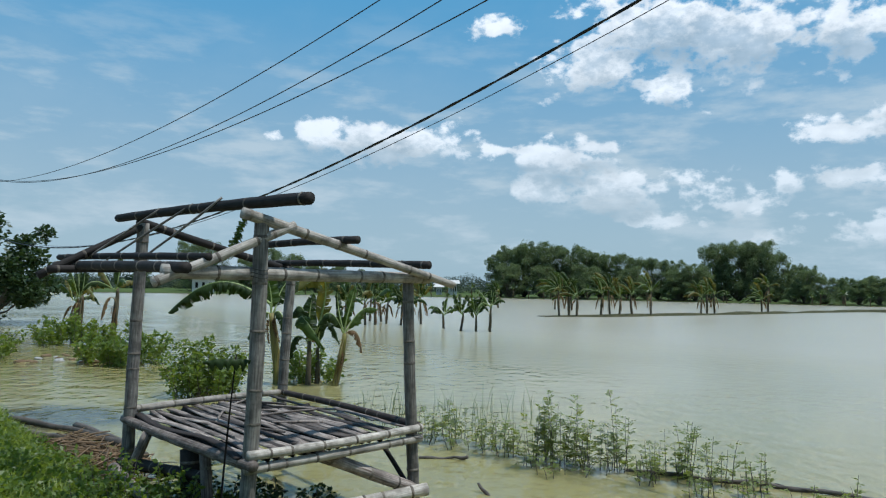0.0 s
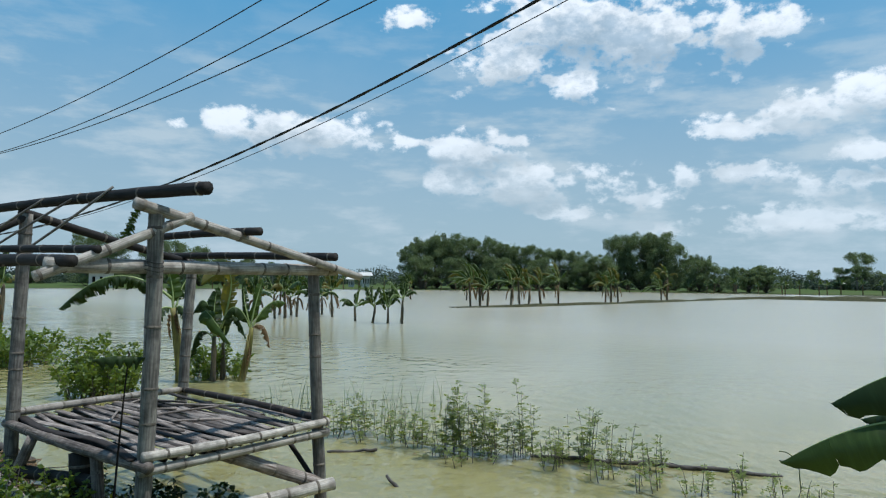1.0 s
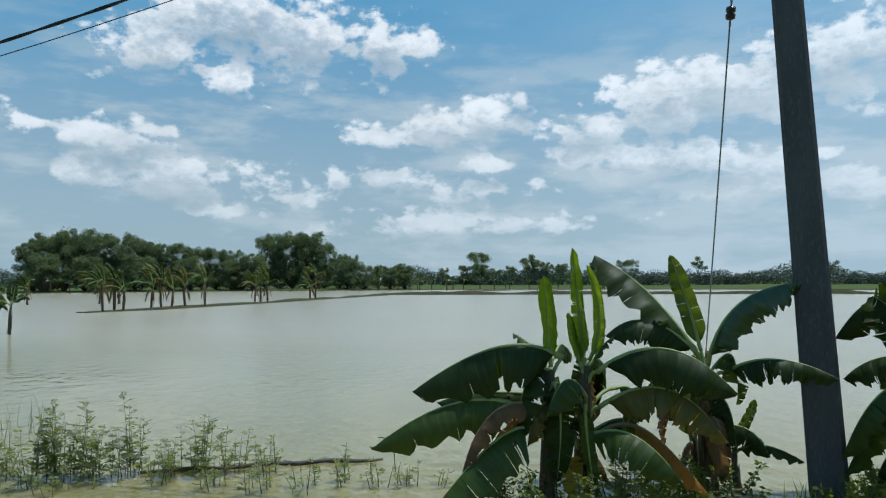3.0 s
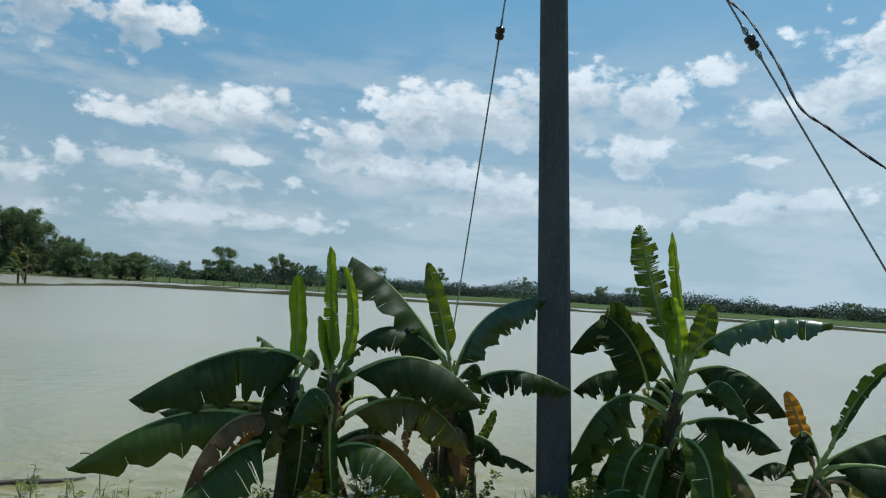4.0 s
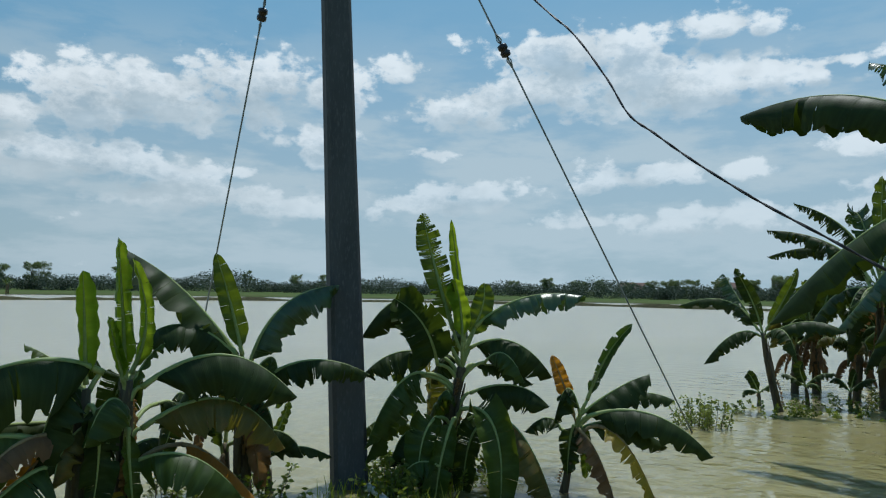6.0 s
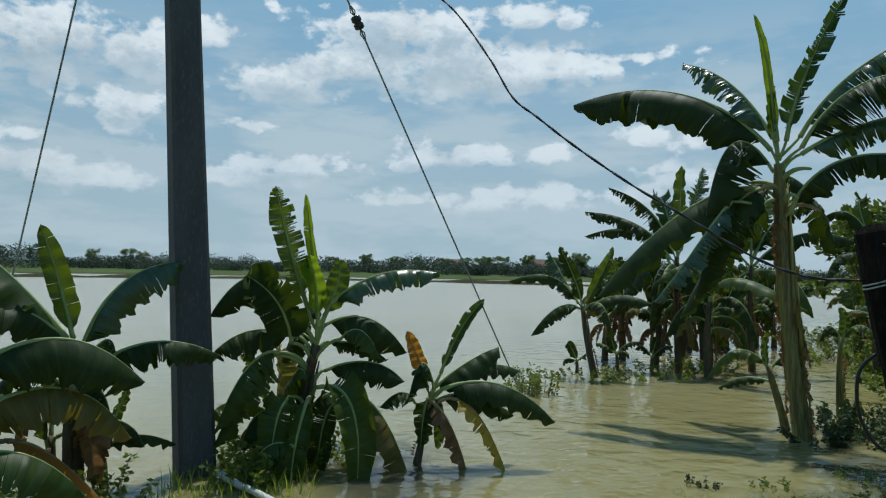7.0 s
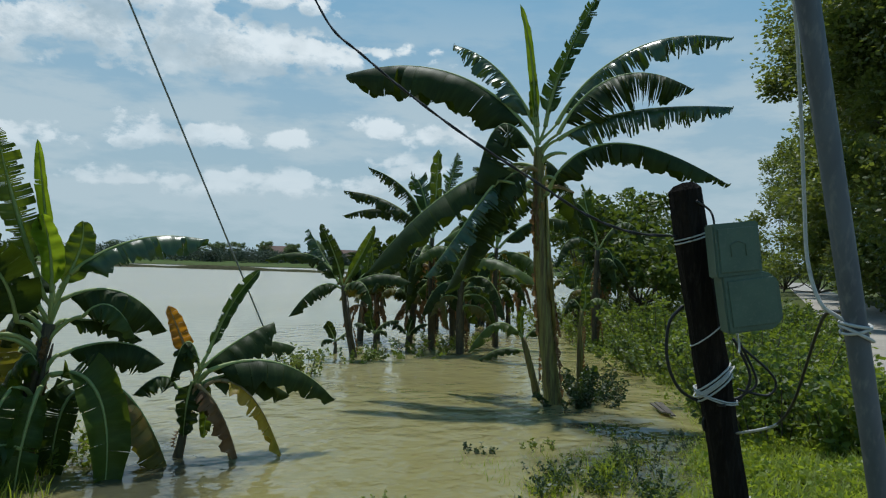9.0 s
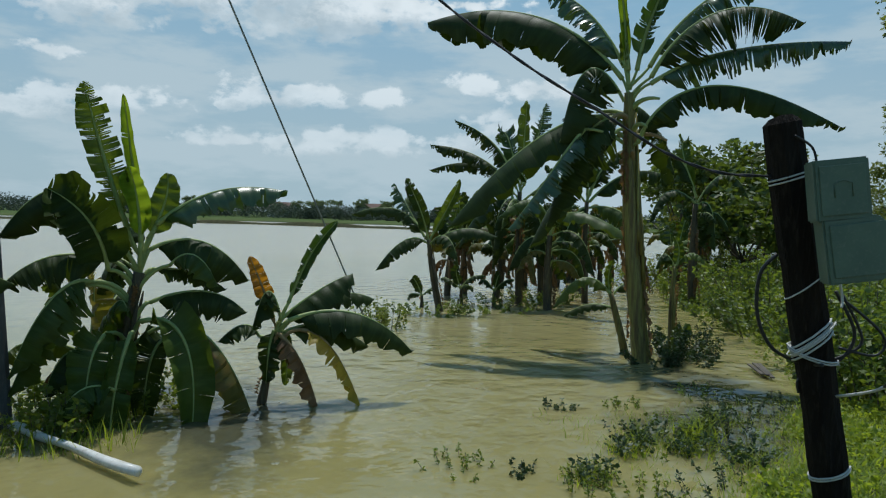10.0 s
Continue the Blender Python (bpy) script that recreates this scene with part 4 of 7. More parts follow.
LEAVES_D = [
    ((0.01, -0.07, 1.67), (-0.03, 0.21, 2.52), (-0.04, 0.30, 2.97), 0.34, "green", 0.70, -83, 20),
    ((0.12, -0.18, 1.69), (0.11, -0.09, 2.31), (0.10, 0.00, 2.91), 0.19, "young", 0.05, -83, 46),
    ((-0.03, -0.18, 1.55), (-0.03, -0.18, 1.98), (-0.04, -0.07, 2.25), 0.34, "young", 0.00, -83, 46),
    ((0.03, -0.24, 1.58), (0.05, -0.43, 1.94), (0.05, -0.40, 2.20), 0.26, "green", 0.00, -83, 10),
    ((0.03, -0.31, 1.71), (-0.01, -0.75, 2.17), (0.08, -1.50, 2.09), 0.51, "shiny", 0.55, None, 55),
    ((-0.21, 0.06, 1.31), (-0.42, 0.09, 1.80), (-0.28, 0.53, 2.02), 0.72, "deep", 0.25, -82, 38),
    ((0.00, -0.03, 1.51), (-0.16, 0.43, 2.48), (-0.33, 0.87, 1.58), 0.72, "deep", 0.20, None, 58),
    ((-0.13, 0.22, 1.20), (-0.42, 0.47, 1.32), (-0.51, 0.75, 0.45), 0.54, "green", 0.50, None, 42),
    ((-0.01, 0.06, 1.38), (-0.09, 0.62, 1.55), (-0.13, 0.90, 1.18), 0.56, "deep", 0.30, None, 48),
    ((0.04, -0.25, 1.48), (0.03, -0.76, 1.78), (0.12, -1.15, 1.20), 0.67, "deep", 0.10, None, 58),
    ((0.04, -0.26, 0.99), (0.01, -0.79, 1.25), (-0.04, -1.13, 0.90), 0.64, "deep", 0.10, None, 52),
    ((0.04, -0.28, 1.30), (0.10, -0.66, 1.33), (0.13, -0.94, 1.11), 0.31, "deep", 0.10, None, 40),
    ((-0.18, -0.21, 0.85), (-0.41, -0.76, 1.02), (-0.53, -0.64, -0.28), 0.48, "green", 0.15, -83, 28),
    ((-0.15, -0.44, 0.78), (-0.20, -0.89, 0.90), (-0.26, -1.23, -0.21), 0.59, "fading", 0.40, None, 38),
    ((-0.13, 0.26, 1.17), (-0.26, 0.54, 0.96), (-0.39, 0.78, 0.28), 0.54, "green", 0.50, None, 38),
    ((-0.50, -0.04, 0.31), (-0.63, 0.20, 0.49), (-0.75, 0.35, 0.17), 0.44, "green", 0.10, None, 30),
    ((-0.21, 0.06, 0.75), (-0.50, 0.20, 0.67), (-0.48, 0.20, 0.10), 0.42, "green", 0.20, -83, 30),
    ((-0.29, -0.14, 0.76), (-0.57, -0.04, 0.47), (-0.56, 0.02, -0.25), 0.35, "green", 0.25, -83, 28),
    ((-0.11, 0.08, 0.58), (-0.26, 0.48, 0.75), (-0.36, 0.52, 0.24), 0.51, "deep", 0.30, None, 45),
    ((0.05, -0.43, 0.64), (-0.27, -0.24, 0.70), (-0.18, -0.22, -0.14), 0.40, "deep", 0.30, -83, 30),
    ((-0.05, -0.43, 1.34), (-0.15, -0.66, 1.64), (-0.15, -0.87, 1.15), 0.44, "green", 0.15, None, 35),
    ((0.12, -0.13, 1.27), (0.19, 0.10, 1.58), (0.28, 0.23, 1.05), 0.56, "deep", 0.30, None, 45),
    ((0.12, -0.20, 1.48), (0.46, -0.05, 1.99), (0.60, 0.01, 1.29), 0.38, "deep", 0.10, None, 45),
]
PLANT_D = ((7.90, 2.47, 0.0), (0.02, -0.17, 1.27), 0.085, LEAVES_D)
LEAVES_E = [
    ((-0.01, -0.24, 0.98), (-0.02, -0.39, 1.43), (-0.03, -0.69, 1.81), 0.24, "shiny", 0.40, -93, 40),
    ((-0.00, -0.05, 0.98), (0.00, 0.03, 1.18), (0.01, 0.13, 1.43), 0.21, "dry", 0.10, -93, 25),
    ((-0.01, -0.15, 0.80), (0.02, -0.55, 1.18), (0.06, -0.89, 1.26), 0.56, "deep", 0.10, None, 42),
    ((0.08, -0.37, 0.86), (0.17, -0.75, 1.16), (0.25, -1.16, 0.98), 0.38, "deep", 0.15, None, 42),
    ((-0.11, -0.23, 0.82), (-0.14, -0.92, 1.11), (-0.17, -1.48, 0.50), 0.56, "deep", 0.10, None, 42),
    ((-0.01, -0.20, 0.69), (-0.08, -0.57, 0.90), (0.05, -1.05, 0.53), 0.44, "deep", 0.10, None, 42),
    ((-0.12, -0.36, 0.73), (-0.28, -0.68, 0.72), (-0.24, -0.94, -0.05), 0.36, "yellow", 0.06, None, 25),
    ((-0.11, -0.15, 0.69), (-0.17, -0.37, 0.52), (-0.23, -0.55, -0.08), 0.34, "dead", 0.40, None, 35),
    ((-0.06, -0.17, 0.81), (-0.13, -0.04, 1.43), (-0.10, 0.11, 0.74), 0.46, "deep", 0.10, None, 42),
    ((-0.05, -0.10, 0.72), (-0.05, -0.03, 0.53), (-0.05, -0.04, 0.20), 0.29, "deep", 0.20, -93),
    ((-0.01, -0.17, 0.71), (-0.01, -0.26, 0.53), (-0.01, -0.23, 0.16), 0.22, "green", 0.30, -93),
    ((0.00, 0.03, 0.65), (-0.04, 0.15, 0.92), (-0.08, 0.41, 0.62), 0.40, "deep", 0.10, None, 40),
]
PLANT_E = ((7.90, 1.19, 0.0), (-0.01, -0.12, 0.71), 0.042, LEAVES_E)
LEAVES_F = [
    ((0.23, 0.33, 3.78), (0.79, 1.12, 5.08), (1.84, 2.61, 4.74), 1.22, "deep", 0.45, None, 55),
    ((0.22, 0.31, 3.94), (0.67, 0.61, 4.98), (1.27, 1.12, 5.23), 0.64, "shiny", 0.85, None, 35),
    ((0.19, 0.27, 3.89), (0.24, 0.35, 4.86), (0.36, 0.50, 5.68), 0.20, "young", 0.00, -125, 46),
    ((0.21, 0.29, 3.89), (0.24, 0.34, 4.07), (0.21, 0.30, 4.66), 0.16, "green", 0.00, -125),
    ((0.13, 0.18, 3.89), (0.06, 0.08, 4.87), (-0.31, -0.44, 5.78), 0.48, "shiny", 0.75, -125, 35),
    ((0.04, 0.05, 3.93), (-0.28, -0.57, 5.37), (-1.21, -2.06, 5.21), 0.79, "shiny", 0.92, None, 50),
    ((-0.06, 0.09, 3.77), (-0.50, -0.36, 5.04), (-1.26, -1.27, 4.32), 1.22, "deep", 0.92, None, 58),
    ((-0.06, 0.09, 3.69), (-0.55, -0.61, 4.28), (-1.40, -1.81, 4.14), 0.70, "shiny", 0.95, None, 55),
    ((0.02, 0.20, 2.91), (-0.49, -0.01, 4.21), (-1.54, -1.66, 3.08), 0.72, "deep", 0.80, None, 58),
    ((0.21, 0.30, 3.48), (0.32, 0.90, 4.54), (0.44, 1.14, 2.92), 1.25, "deep", 0.55, None, 52),
    ((0.35, 0.49, 3.28), (0.77, 1.26, 3.39), (1.38, 2.31, 1.75), 1.05, "deep", 0.25, None, 42),
    ((0.25, 0.87, 3.08), (0.25, 1.32, 2.54), (0.53, 1.80, 1.72), 0.59, "shiny", 0.85, None, 30),
    ((0.21, 0.30, 3.28), (0.47, 0.84, 3.34), (0.61, 1.21, 1.81), 0.90, "deep", 0.45, None, 42),
    ((0.48, 0.16, 3.07), (1.11, 0.63, 2.86), (1.45, 1.01, 1.44), 0.75, "deep", 0.40, None, 42),
    ((0.47, -0.03, 3.09), (0.55, -0.52, 3.52), (0.53, -0.81, 2.37), 0.60, "deep", 0.50, None, 42),
    ((0.29, 0.24, 3.30), (0.78, 0.50, 3.58), (0.85, 0.51, 2.83), 0.64, "deep", 0.60, None, 48),
    ((0.33, 0.13, 3.48), (0.32, -0.24, 3.39), (0.44, -0.41, 3.12), 0.51, "deep", 0.60, None, 48),
]
PLANT_F = ((9.00, -3.86, 0.0), (0.18, 0.25, 3.59), 0.112, LEAVES_F)
LEAVES_F2 = [
    ((0.12, 0.19, 0.82), (0.27, 0.59, 1.39), (0.39, 0.95, 0.60), 0.38, "green", 0.10, None, 40),
    ((0.11, 0.17, 0.64), (0.32, 0.48, 0.75), (0.50, 0.74, 0.49), 0.23, "deep", 0.10, None, 40),
    ((0.12, 0.19, 0.82), (0.18, 0.27, 1.07), (0.10, 0.16, 1.33), 0.16, "green", 0.10, -124),
    ((0.28, 0.06, 0.80), (0.23, -0.20, 1.21), (0.22, -0.38, 0.67), 0.28, "deep", 0.10, None, 40),
]
PLANT_F2 = ((9.53, -3.94, 0.0), (0.12, 0.19, 0.84), 0.055, LEAVES_F2)
LEAVES_F3 = [
    ((-0.00, -0.00, 1.22), (-0.06, -0.08, 1.47), (0.02, 0.02, 1.68), 0.18, "green", 0.10, -127),
    ((-0.00, -0.00, 1.22), (-0.12, -0.16, 1.62), (-0.26, -0.34, 1.30), 0.28, "green", 0.10, None, 40),
    ((-0.00, -0.00, 1.22), (0.11, 0.14, 1.62), (0.17, 0.22, 1.18), 0.26, "deep", 0.10, None, 40),
    ((-0.21, 0.05, -0.07), (-0.19, 0.08, 0.56), (-0.31, -0.08, 0.22), 0.26, "green", 0.00, -127),
    ((-0.26, 0.15, -0.01), (-0.61, -0.05, 0.16), (-0.58, -0.10, -0.20), 0.26, "deep", 0.00, None, 35),
]
PLANT_F3 = ((9.65, -4.81, 0.0), (-0.00, -0.00, 1.24), 0.045, LEAVES_F3)
LEAVES_K1 = [
    ((-0.22, -0.00, 1.69), (-1.29, -0.21, 2.67), (-2.22, -0.42, 1.49), 0.60, "deep", 0.75, None),
    ((-0.19, -0.00, 1.55), (-0.20, -0.00, 2.09), (-0.34, -0.00, 2.39), 0.40, "green", 0.30, 1),
    ((-0.12, -0.00, 1.55), (-0.07, 0.25, 2.15), (0.20, 0.30, 2.28), 0.40, "deep", 0.30, 1),
    ((-0.21, -0.00, 1.48), (-0.44, -0.35, 1.65), (-0.53, -0.51, 0.98), 0.40, "deep", 0.40, None),
    ((-0.12, -0.00, 1.49), (0.13, -0.25, 1.71), (0.26, -0.30, 0.86), 0.35, "deep", 0.40, None),
]
PLANT_K1 = ((-3.60, 14.86, 0.0), (-0.19, -0.00, 1.49), 0.100, LEAVES_K1)
LEAVES_K2 = [
    ((0.01, 0.00, 0.96), (-0.45, -0.20, 2.02), (0.41, -0.40, 0.79), 0.50, "green", 0.20, None),
    ((0.15, 0.00, 1.09), (0.71, -0.34, 2.80), (-0.17, -0.50, 1.98), 0.55, "fading", 0.60, 1),
    ((0.01, 0.00, 0.99), (-0.16, 0.25, 2.02), (-0.53, 0.29, 1.42), 0.50, "deep", 0.40, None),
    ((-0.02, -0.00, 0.96), (-0.06, 0.10, 1.43), (0.03, 0.20, 1.92), 0.40, "deep", 0.40, 1),
    ((0.05, 0.00, 0.97), (0.40, 0.10, 1.75), (0.60, 0.21, 0.84), 0.30, "deep", 0.40, None),
    ((-0.09, -0.00, 0.96), (-0.38, -0.00, 1.20), (-0.46, -0.00, 0.48), 0.35, "deep", 0.30, None),
]
PLANT_K2 = ((-2.97, 14.87, 0.0), (0.01, 0.00, 0.91), 0.060, LEAVES_K2)
LEAVES_K2b = [
    ((-0.00, -0.00, 0.81), (0.01, 0.00, 1.39), (0.32, 0.00, 1.44), 0.30, "deep", 0.30, 1),
    ((-0.00, -0.00, 0.81), (-0.17, -0.00, 1.26), (-0.27, -0.00, 0.95), 0.25, "dead", 0.40, None),
]
PLANT_K2b = ((-2.82, 15.07, 0.0), (0.00, 0.00, 0.77), 0.050, LEAVES_K2b)
LEAVES_K3 = [
    ((0.18, 0.00, 1.16), (0.25, -0.05, 1.64), (0.39, 0.10, 2.12), 0.28, "green", 0.40, 1),
    ((0.15, 0.00, 1.16), (0.02, 0.10, 1.55), (-0.04, 0.20, 2.03), 0.26, "deep", 0.40, 1),
    ((0.21, 0.00, 1.13), (0.51, 0.11, 1.80), (0.84, 0.21, 1.61), 0.40, "green", 0.30, None),
    ((0.14, 0.00, 1.13), (-0.07, -0.25, 1.84), (-0.36, -0.30, 1.29), 0.40, "deep", 0.40, None),
    ((0.21, 0.00, 1.10), (0.53, -0.09, 1.32), (0.58, -0.19, 0.71), 0.25, "dead", 0.40, None),
]
PLANT_K3 = ((-2.39, 14.78, 0.0), (0.19, 0.00, 1.10), 0.070, LEAVES_K3)
LEAVES_G = [
    ((0.09, 0.26, 1.46), (0.12, 0.36, 2.00), (0.24, 0.70, 2.61), 0.42, "deep", 0.30, -109, 35),
    ((0.11, 0.32, 1.46), (0.46, 0.56, 2.02), (0.61, 0.85, 2.53), 0.46, "shiny", 0.80, None, 35),
    ((0.11, 0.32, 1.46), (0.45, 0.69, 2.33), (0.97, 1.59, 1.88), 0.46, "deep", 0.30, None, 48),
    ((0.10, 0.29, 1.35), (0.15, 0.74, 1.67), (0.22, 1.25, 0.77), 0.59, "deep", 0.30, None, 45),
    ((0.06, 0.19, 1.33), (-0.21, -0.32, 1.86), (-0.54, -0.97, 1.51), 0.59, "deep", 0.20, None, 48),
    ((0.07, 0.19, 1.47), (-0.04, -0.11, 2.02), (-0.10, -0.30, 2.62), 0.30, "green", 0.30, -109, 35),
    ((0.08, 0.23, 1.30), (-0.53, 0.01, 1.84), (-0.68, -0.12, 0.96), 0.44, "deep", 0.30, None, 45),
]
PLANT_G = ((14.02, -2.61, 0.0), (0.08, 0.24, 1.41), 0.070, LEAVES_G)
LEAVES_G2 = [
    ((0.00, 0.00, 0.24), (0.06, 0.12, 0.57), (0.10, 0.19, 0.61), 0.25, "deep", 0.00, -117),
    ((0.00, 0.00, 0.24), (-0.13, -0.25, 0.52), (-0.16, -0.30, 0.48), 0.22, "deep", 0.00, None),
    ((0.00, 0.00, 0.24), (0.05, 0.31, 0.36), (-0.06, 0.32, 0.15), 0.20, "deep", 0.00, None),
]
PLANT_G2 = ((14.63, -2.42, 0.0), (0.00, 0.00, 0.24), 0.040, LEAVES_G2)
LEAVES_G3 = [
    ((0.01, 0.02, 0.41), (0.09, 0.18, 0.78), (0.03, 0.06, 0.85), 0.25, "deep", 0.00, -117),
    ((0.01, 0.02, 0.41), (-0.10, -0.20, 0.76), (-0.22, -0.43, 0.67), 0.22, "deep", 0.00, None),
    ((0.01, 0.02, 0.39), (0.12, 0.34, 0.69), (0.30, 0.37, 0.58), 0.22, "deep", 0.00, None),
    ((0.01, 0.02, 0.39), (-0.29, -0.01, 0.60), (-0.40, -0.11, 0.39), 0.20, "deep", 0.00, None),
]
PLANT_G3 = ((14.54, -3.25, 0.0), (0.01, 0.02, 0.41), 0.040, LEAVES_G3)
LEAVES_G4 = [
    ((0.00, 0.00, 0.30), (0.10, 0.20, 0.71), (0.16, 0.31, 0.44), 0.25, "deep", 0.00, None),
    ((0.00, 0.00, 0.30), (-0.11, -0.21, 0.65), (-0.20, -0.39, 0.57), 0.22, "deep", 0.00, None),
    ((0.00, 0.00, 0.30), (-0.04, -0.07, 0.74), (-0.05, -0.11, 0.64), 0.20, "deep", 0.00, -117),
]
PLANT_G4 = ((14.79, -4.08, 0.0), (0.00, 0.00, 0.30), 0.040, LEAVES_G4)
LEAVES_H1 = [
    ((0.06, 0.11, 2.52), (0.11, 0.43, 3.66), (0.89, 1.29, 4.03), 0.63, "deep", 0.90, None),
    ((0.08, 0.16, 2.40), (0.42, 0.50, 3.37), (1.43, 1.69, 3.52), 0.63, "deep", 0.90, None),
    ((0.08, 0.16, 2.27), (0.71, 0.39, 3.50), (1.61, 1.60, 2.93), 0.57, "deep", 0.80, None),
    ((0.01, 0.02, 2.59), (-0.02, -0.04, 3.80), (-0.01, -0.01, 4.48), 0.34, "green", 0.20, -117),
    ((-0.01, -0.03, 2.59), (-0.03, -0.27, 3.59), (-0.03, -0.50, 4.44), 0.57, "shiny", 0.90, -117),
    ((0.05, 0.11, 2.21), (0.12, 0.77, 2.54), (0.35, 1.33, 1.27), 0.69, "deep", 0.40, None),
    ((-0.01, -0.03, 2.27), (-0.78, -0.86, 3.21), (-1.10, -0.82, 2.39), 0.69, "green", 0.50, None),
    ((-0.00, -0.01, 2.15), (-0.52, -0.24, 2.32), (-0.74, -0.34, 0.80), 0.69, "deep", 0.40, None),
    ((0.01, 0.02, 2.40), (0.54, 0.27, 4.43), (0.72, 0.31, 3.52), 0.57, "shiny", 0.70, -117),
    ((0.04, 0.08, 2.02), (0.29, 0.57, 2.14), (0.28, 0.54, 0.75), 0.57, "deep", 0.50, None),
]
PLANT_H1 = ((14.91, -4.71, 0.0), (0.03, 0.05, 2.46), 0.075, LEAVES_H1)
LEAVES_H2 = [
    ((0.02, 0.04, 2.44), (-0.05, 0.00, 3.70), (0.38, 0.51, 4.19), 0.57, "deep", 0.60, -117),
    ((-0.00, -0.01, 2.44), (-0.04, -0.51, 3.79), (-0.18, -1.22, 3.55), 0.57, "deep", 0.70, None),
    ((-0.01, -0.01, 2.30), (-0.30, -0.79, 3.39), (-0.75, -1.89, 2.86), 0.69, "deep", 0.60, None),
    ((0.04, 0.07, 2.30), (0.25, 0.92, 3.41), (0.26, 1.38, 2.15), 0.69, "green", 0.40, None),
    ((-0.01, -0.01, 2.17), (-0.83, -0.62, 2.36), (-1.13, -0.66, 1.27), 0.69, "green", 0.30, None),
    ((0.03, 0.06, 2.17), (-0.08, 0.61, 2.08), (-0.16, 0.78, 0.73), 0.57, "deep", 0.40, None),
    ((0.01, 0.01, 2.44), (0.16, -0.46, 3.67), (0.25, -0.60, 3.83), 0.46, "shiny", 0.60, -117),
]
PLANT_H2 = ((15.04, -6.43, 0.0), (0.02, 0.04, 2.30), 0.070, LEAVES_H2)
LEAVES_H3 = [
    ((0.01, 0.01, 1.66), (0.05, 0.21, 2.74), (0.23, 1.10, 1.89), 0.55, "green", 0.30, None),
    ((-0.02, -0.04, 1.66), (-0.61, 0.02, 2.46), (-1.57, -1.08, 1.52), 0.60, "green", 0.20, None),
    ((0.00, 0.01, 1.54), (-0.04, -0.30, 2.51), (0.24, 0.03, 3.00), 0.40, "deep", 0.40, -117),
    ((-0.02, -0.04, 1.54), (-0.62, -0.43, 1.96), (-0.87, -0.59, 0.75), 0.50, "deep", 0.30, None),
    ((0.02, 0.03, 1.48), (0.03, 0.60, 1.75), (0.12, 0.88, 0.72), 0.50, "deep", 0.30, None),
]
PLANT_H3 = ((13.99, -4.96, 0.0), (0.00, 0.01, 1.54), 0.085, LEAVES_H3)
LEAVES_H4 = [
    ((0.00, 0.01, 2.48), (0.20, 0.39, 4.04), (0.53, 1.02, 3.33), 0.50, "deep", 0.60, None),
    ((0.00, 0.01, 2.48), (0.50, 0.43, 4.13), (0.31, -0.05, 3.79), 0.50, "green", 0.60, -117),
    ((-0.02, -0.03, 2.41), (-0.45, -0.44, 3.64), (-0.85, -0.78, 2.48), 0.50, "deep", 0.40, None),
    ((0.00, 0.01, 2.34), (0.06, 0.89, 3.09), (0.08, 1.24, 1.91), 0.50, "deep", 0.40, None),
    ((-0.02, -0.03, 2.34), (-0.39, -0.22, 2.62), (-0.46, -0.24, 1.23), 0.50, "deep", 0.40, None),
]
PLANT_H4 = ((14.77, -9.14, 0.0), (0.00, 0.01, 2.34), 0.090, LEAVES_H4)



# ---------------------------------------------------------------- bamboo hut
def culm(g, nodes, a, b, r0, r1=None, gap=0.32, seed=0, n=10):
    """A bamboo pole with swollen joints, slightly crooked."""
    r1 = r0 if r1 is None else r1
    a, b = Vector(a), Vector(b)
    L = (b - a).length
    rr = random.Random(seed)
    k = max(6, int(L / 0.08))
    bow = Vector((rr.uniform(-1, 1), rr.uniform(-1, 1), rr.uniform(-1, 1))) * 0.008 * L
    pts, rad = [], []
    for i in range(k + 1):
        t = i / k
        pts.append(a.lerp(b, t) + bow * math.sin(math.pi * t))
        rad.append(r0 + (r1 - r0) * t)
    g.tube(pts, rad, n, wob=0.03)
    m = max(1, int(L / gap))
    for i in range(m):
        t = (i + 0.1 + 0.8 * rr.random()) / m
        p = a.lerp(b, t) + bow * math.sin(math.pi * t)
        d = (b - a).normalized()
        q = r0 + (r1 - r0) * t
        ring = Geo()
        nodes.append(ring)
        ring.tube([p - d * 0.012, p - d * 0.004, p + d * 0.004, p + d * 0.012], [q * 1.004, q * (1.04 + 0.03 * (i % 3)), q * 1.05, q * 1.004], n, caps=False)


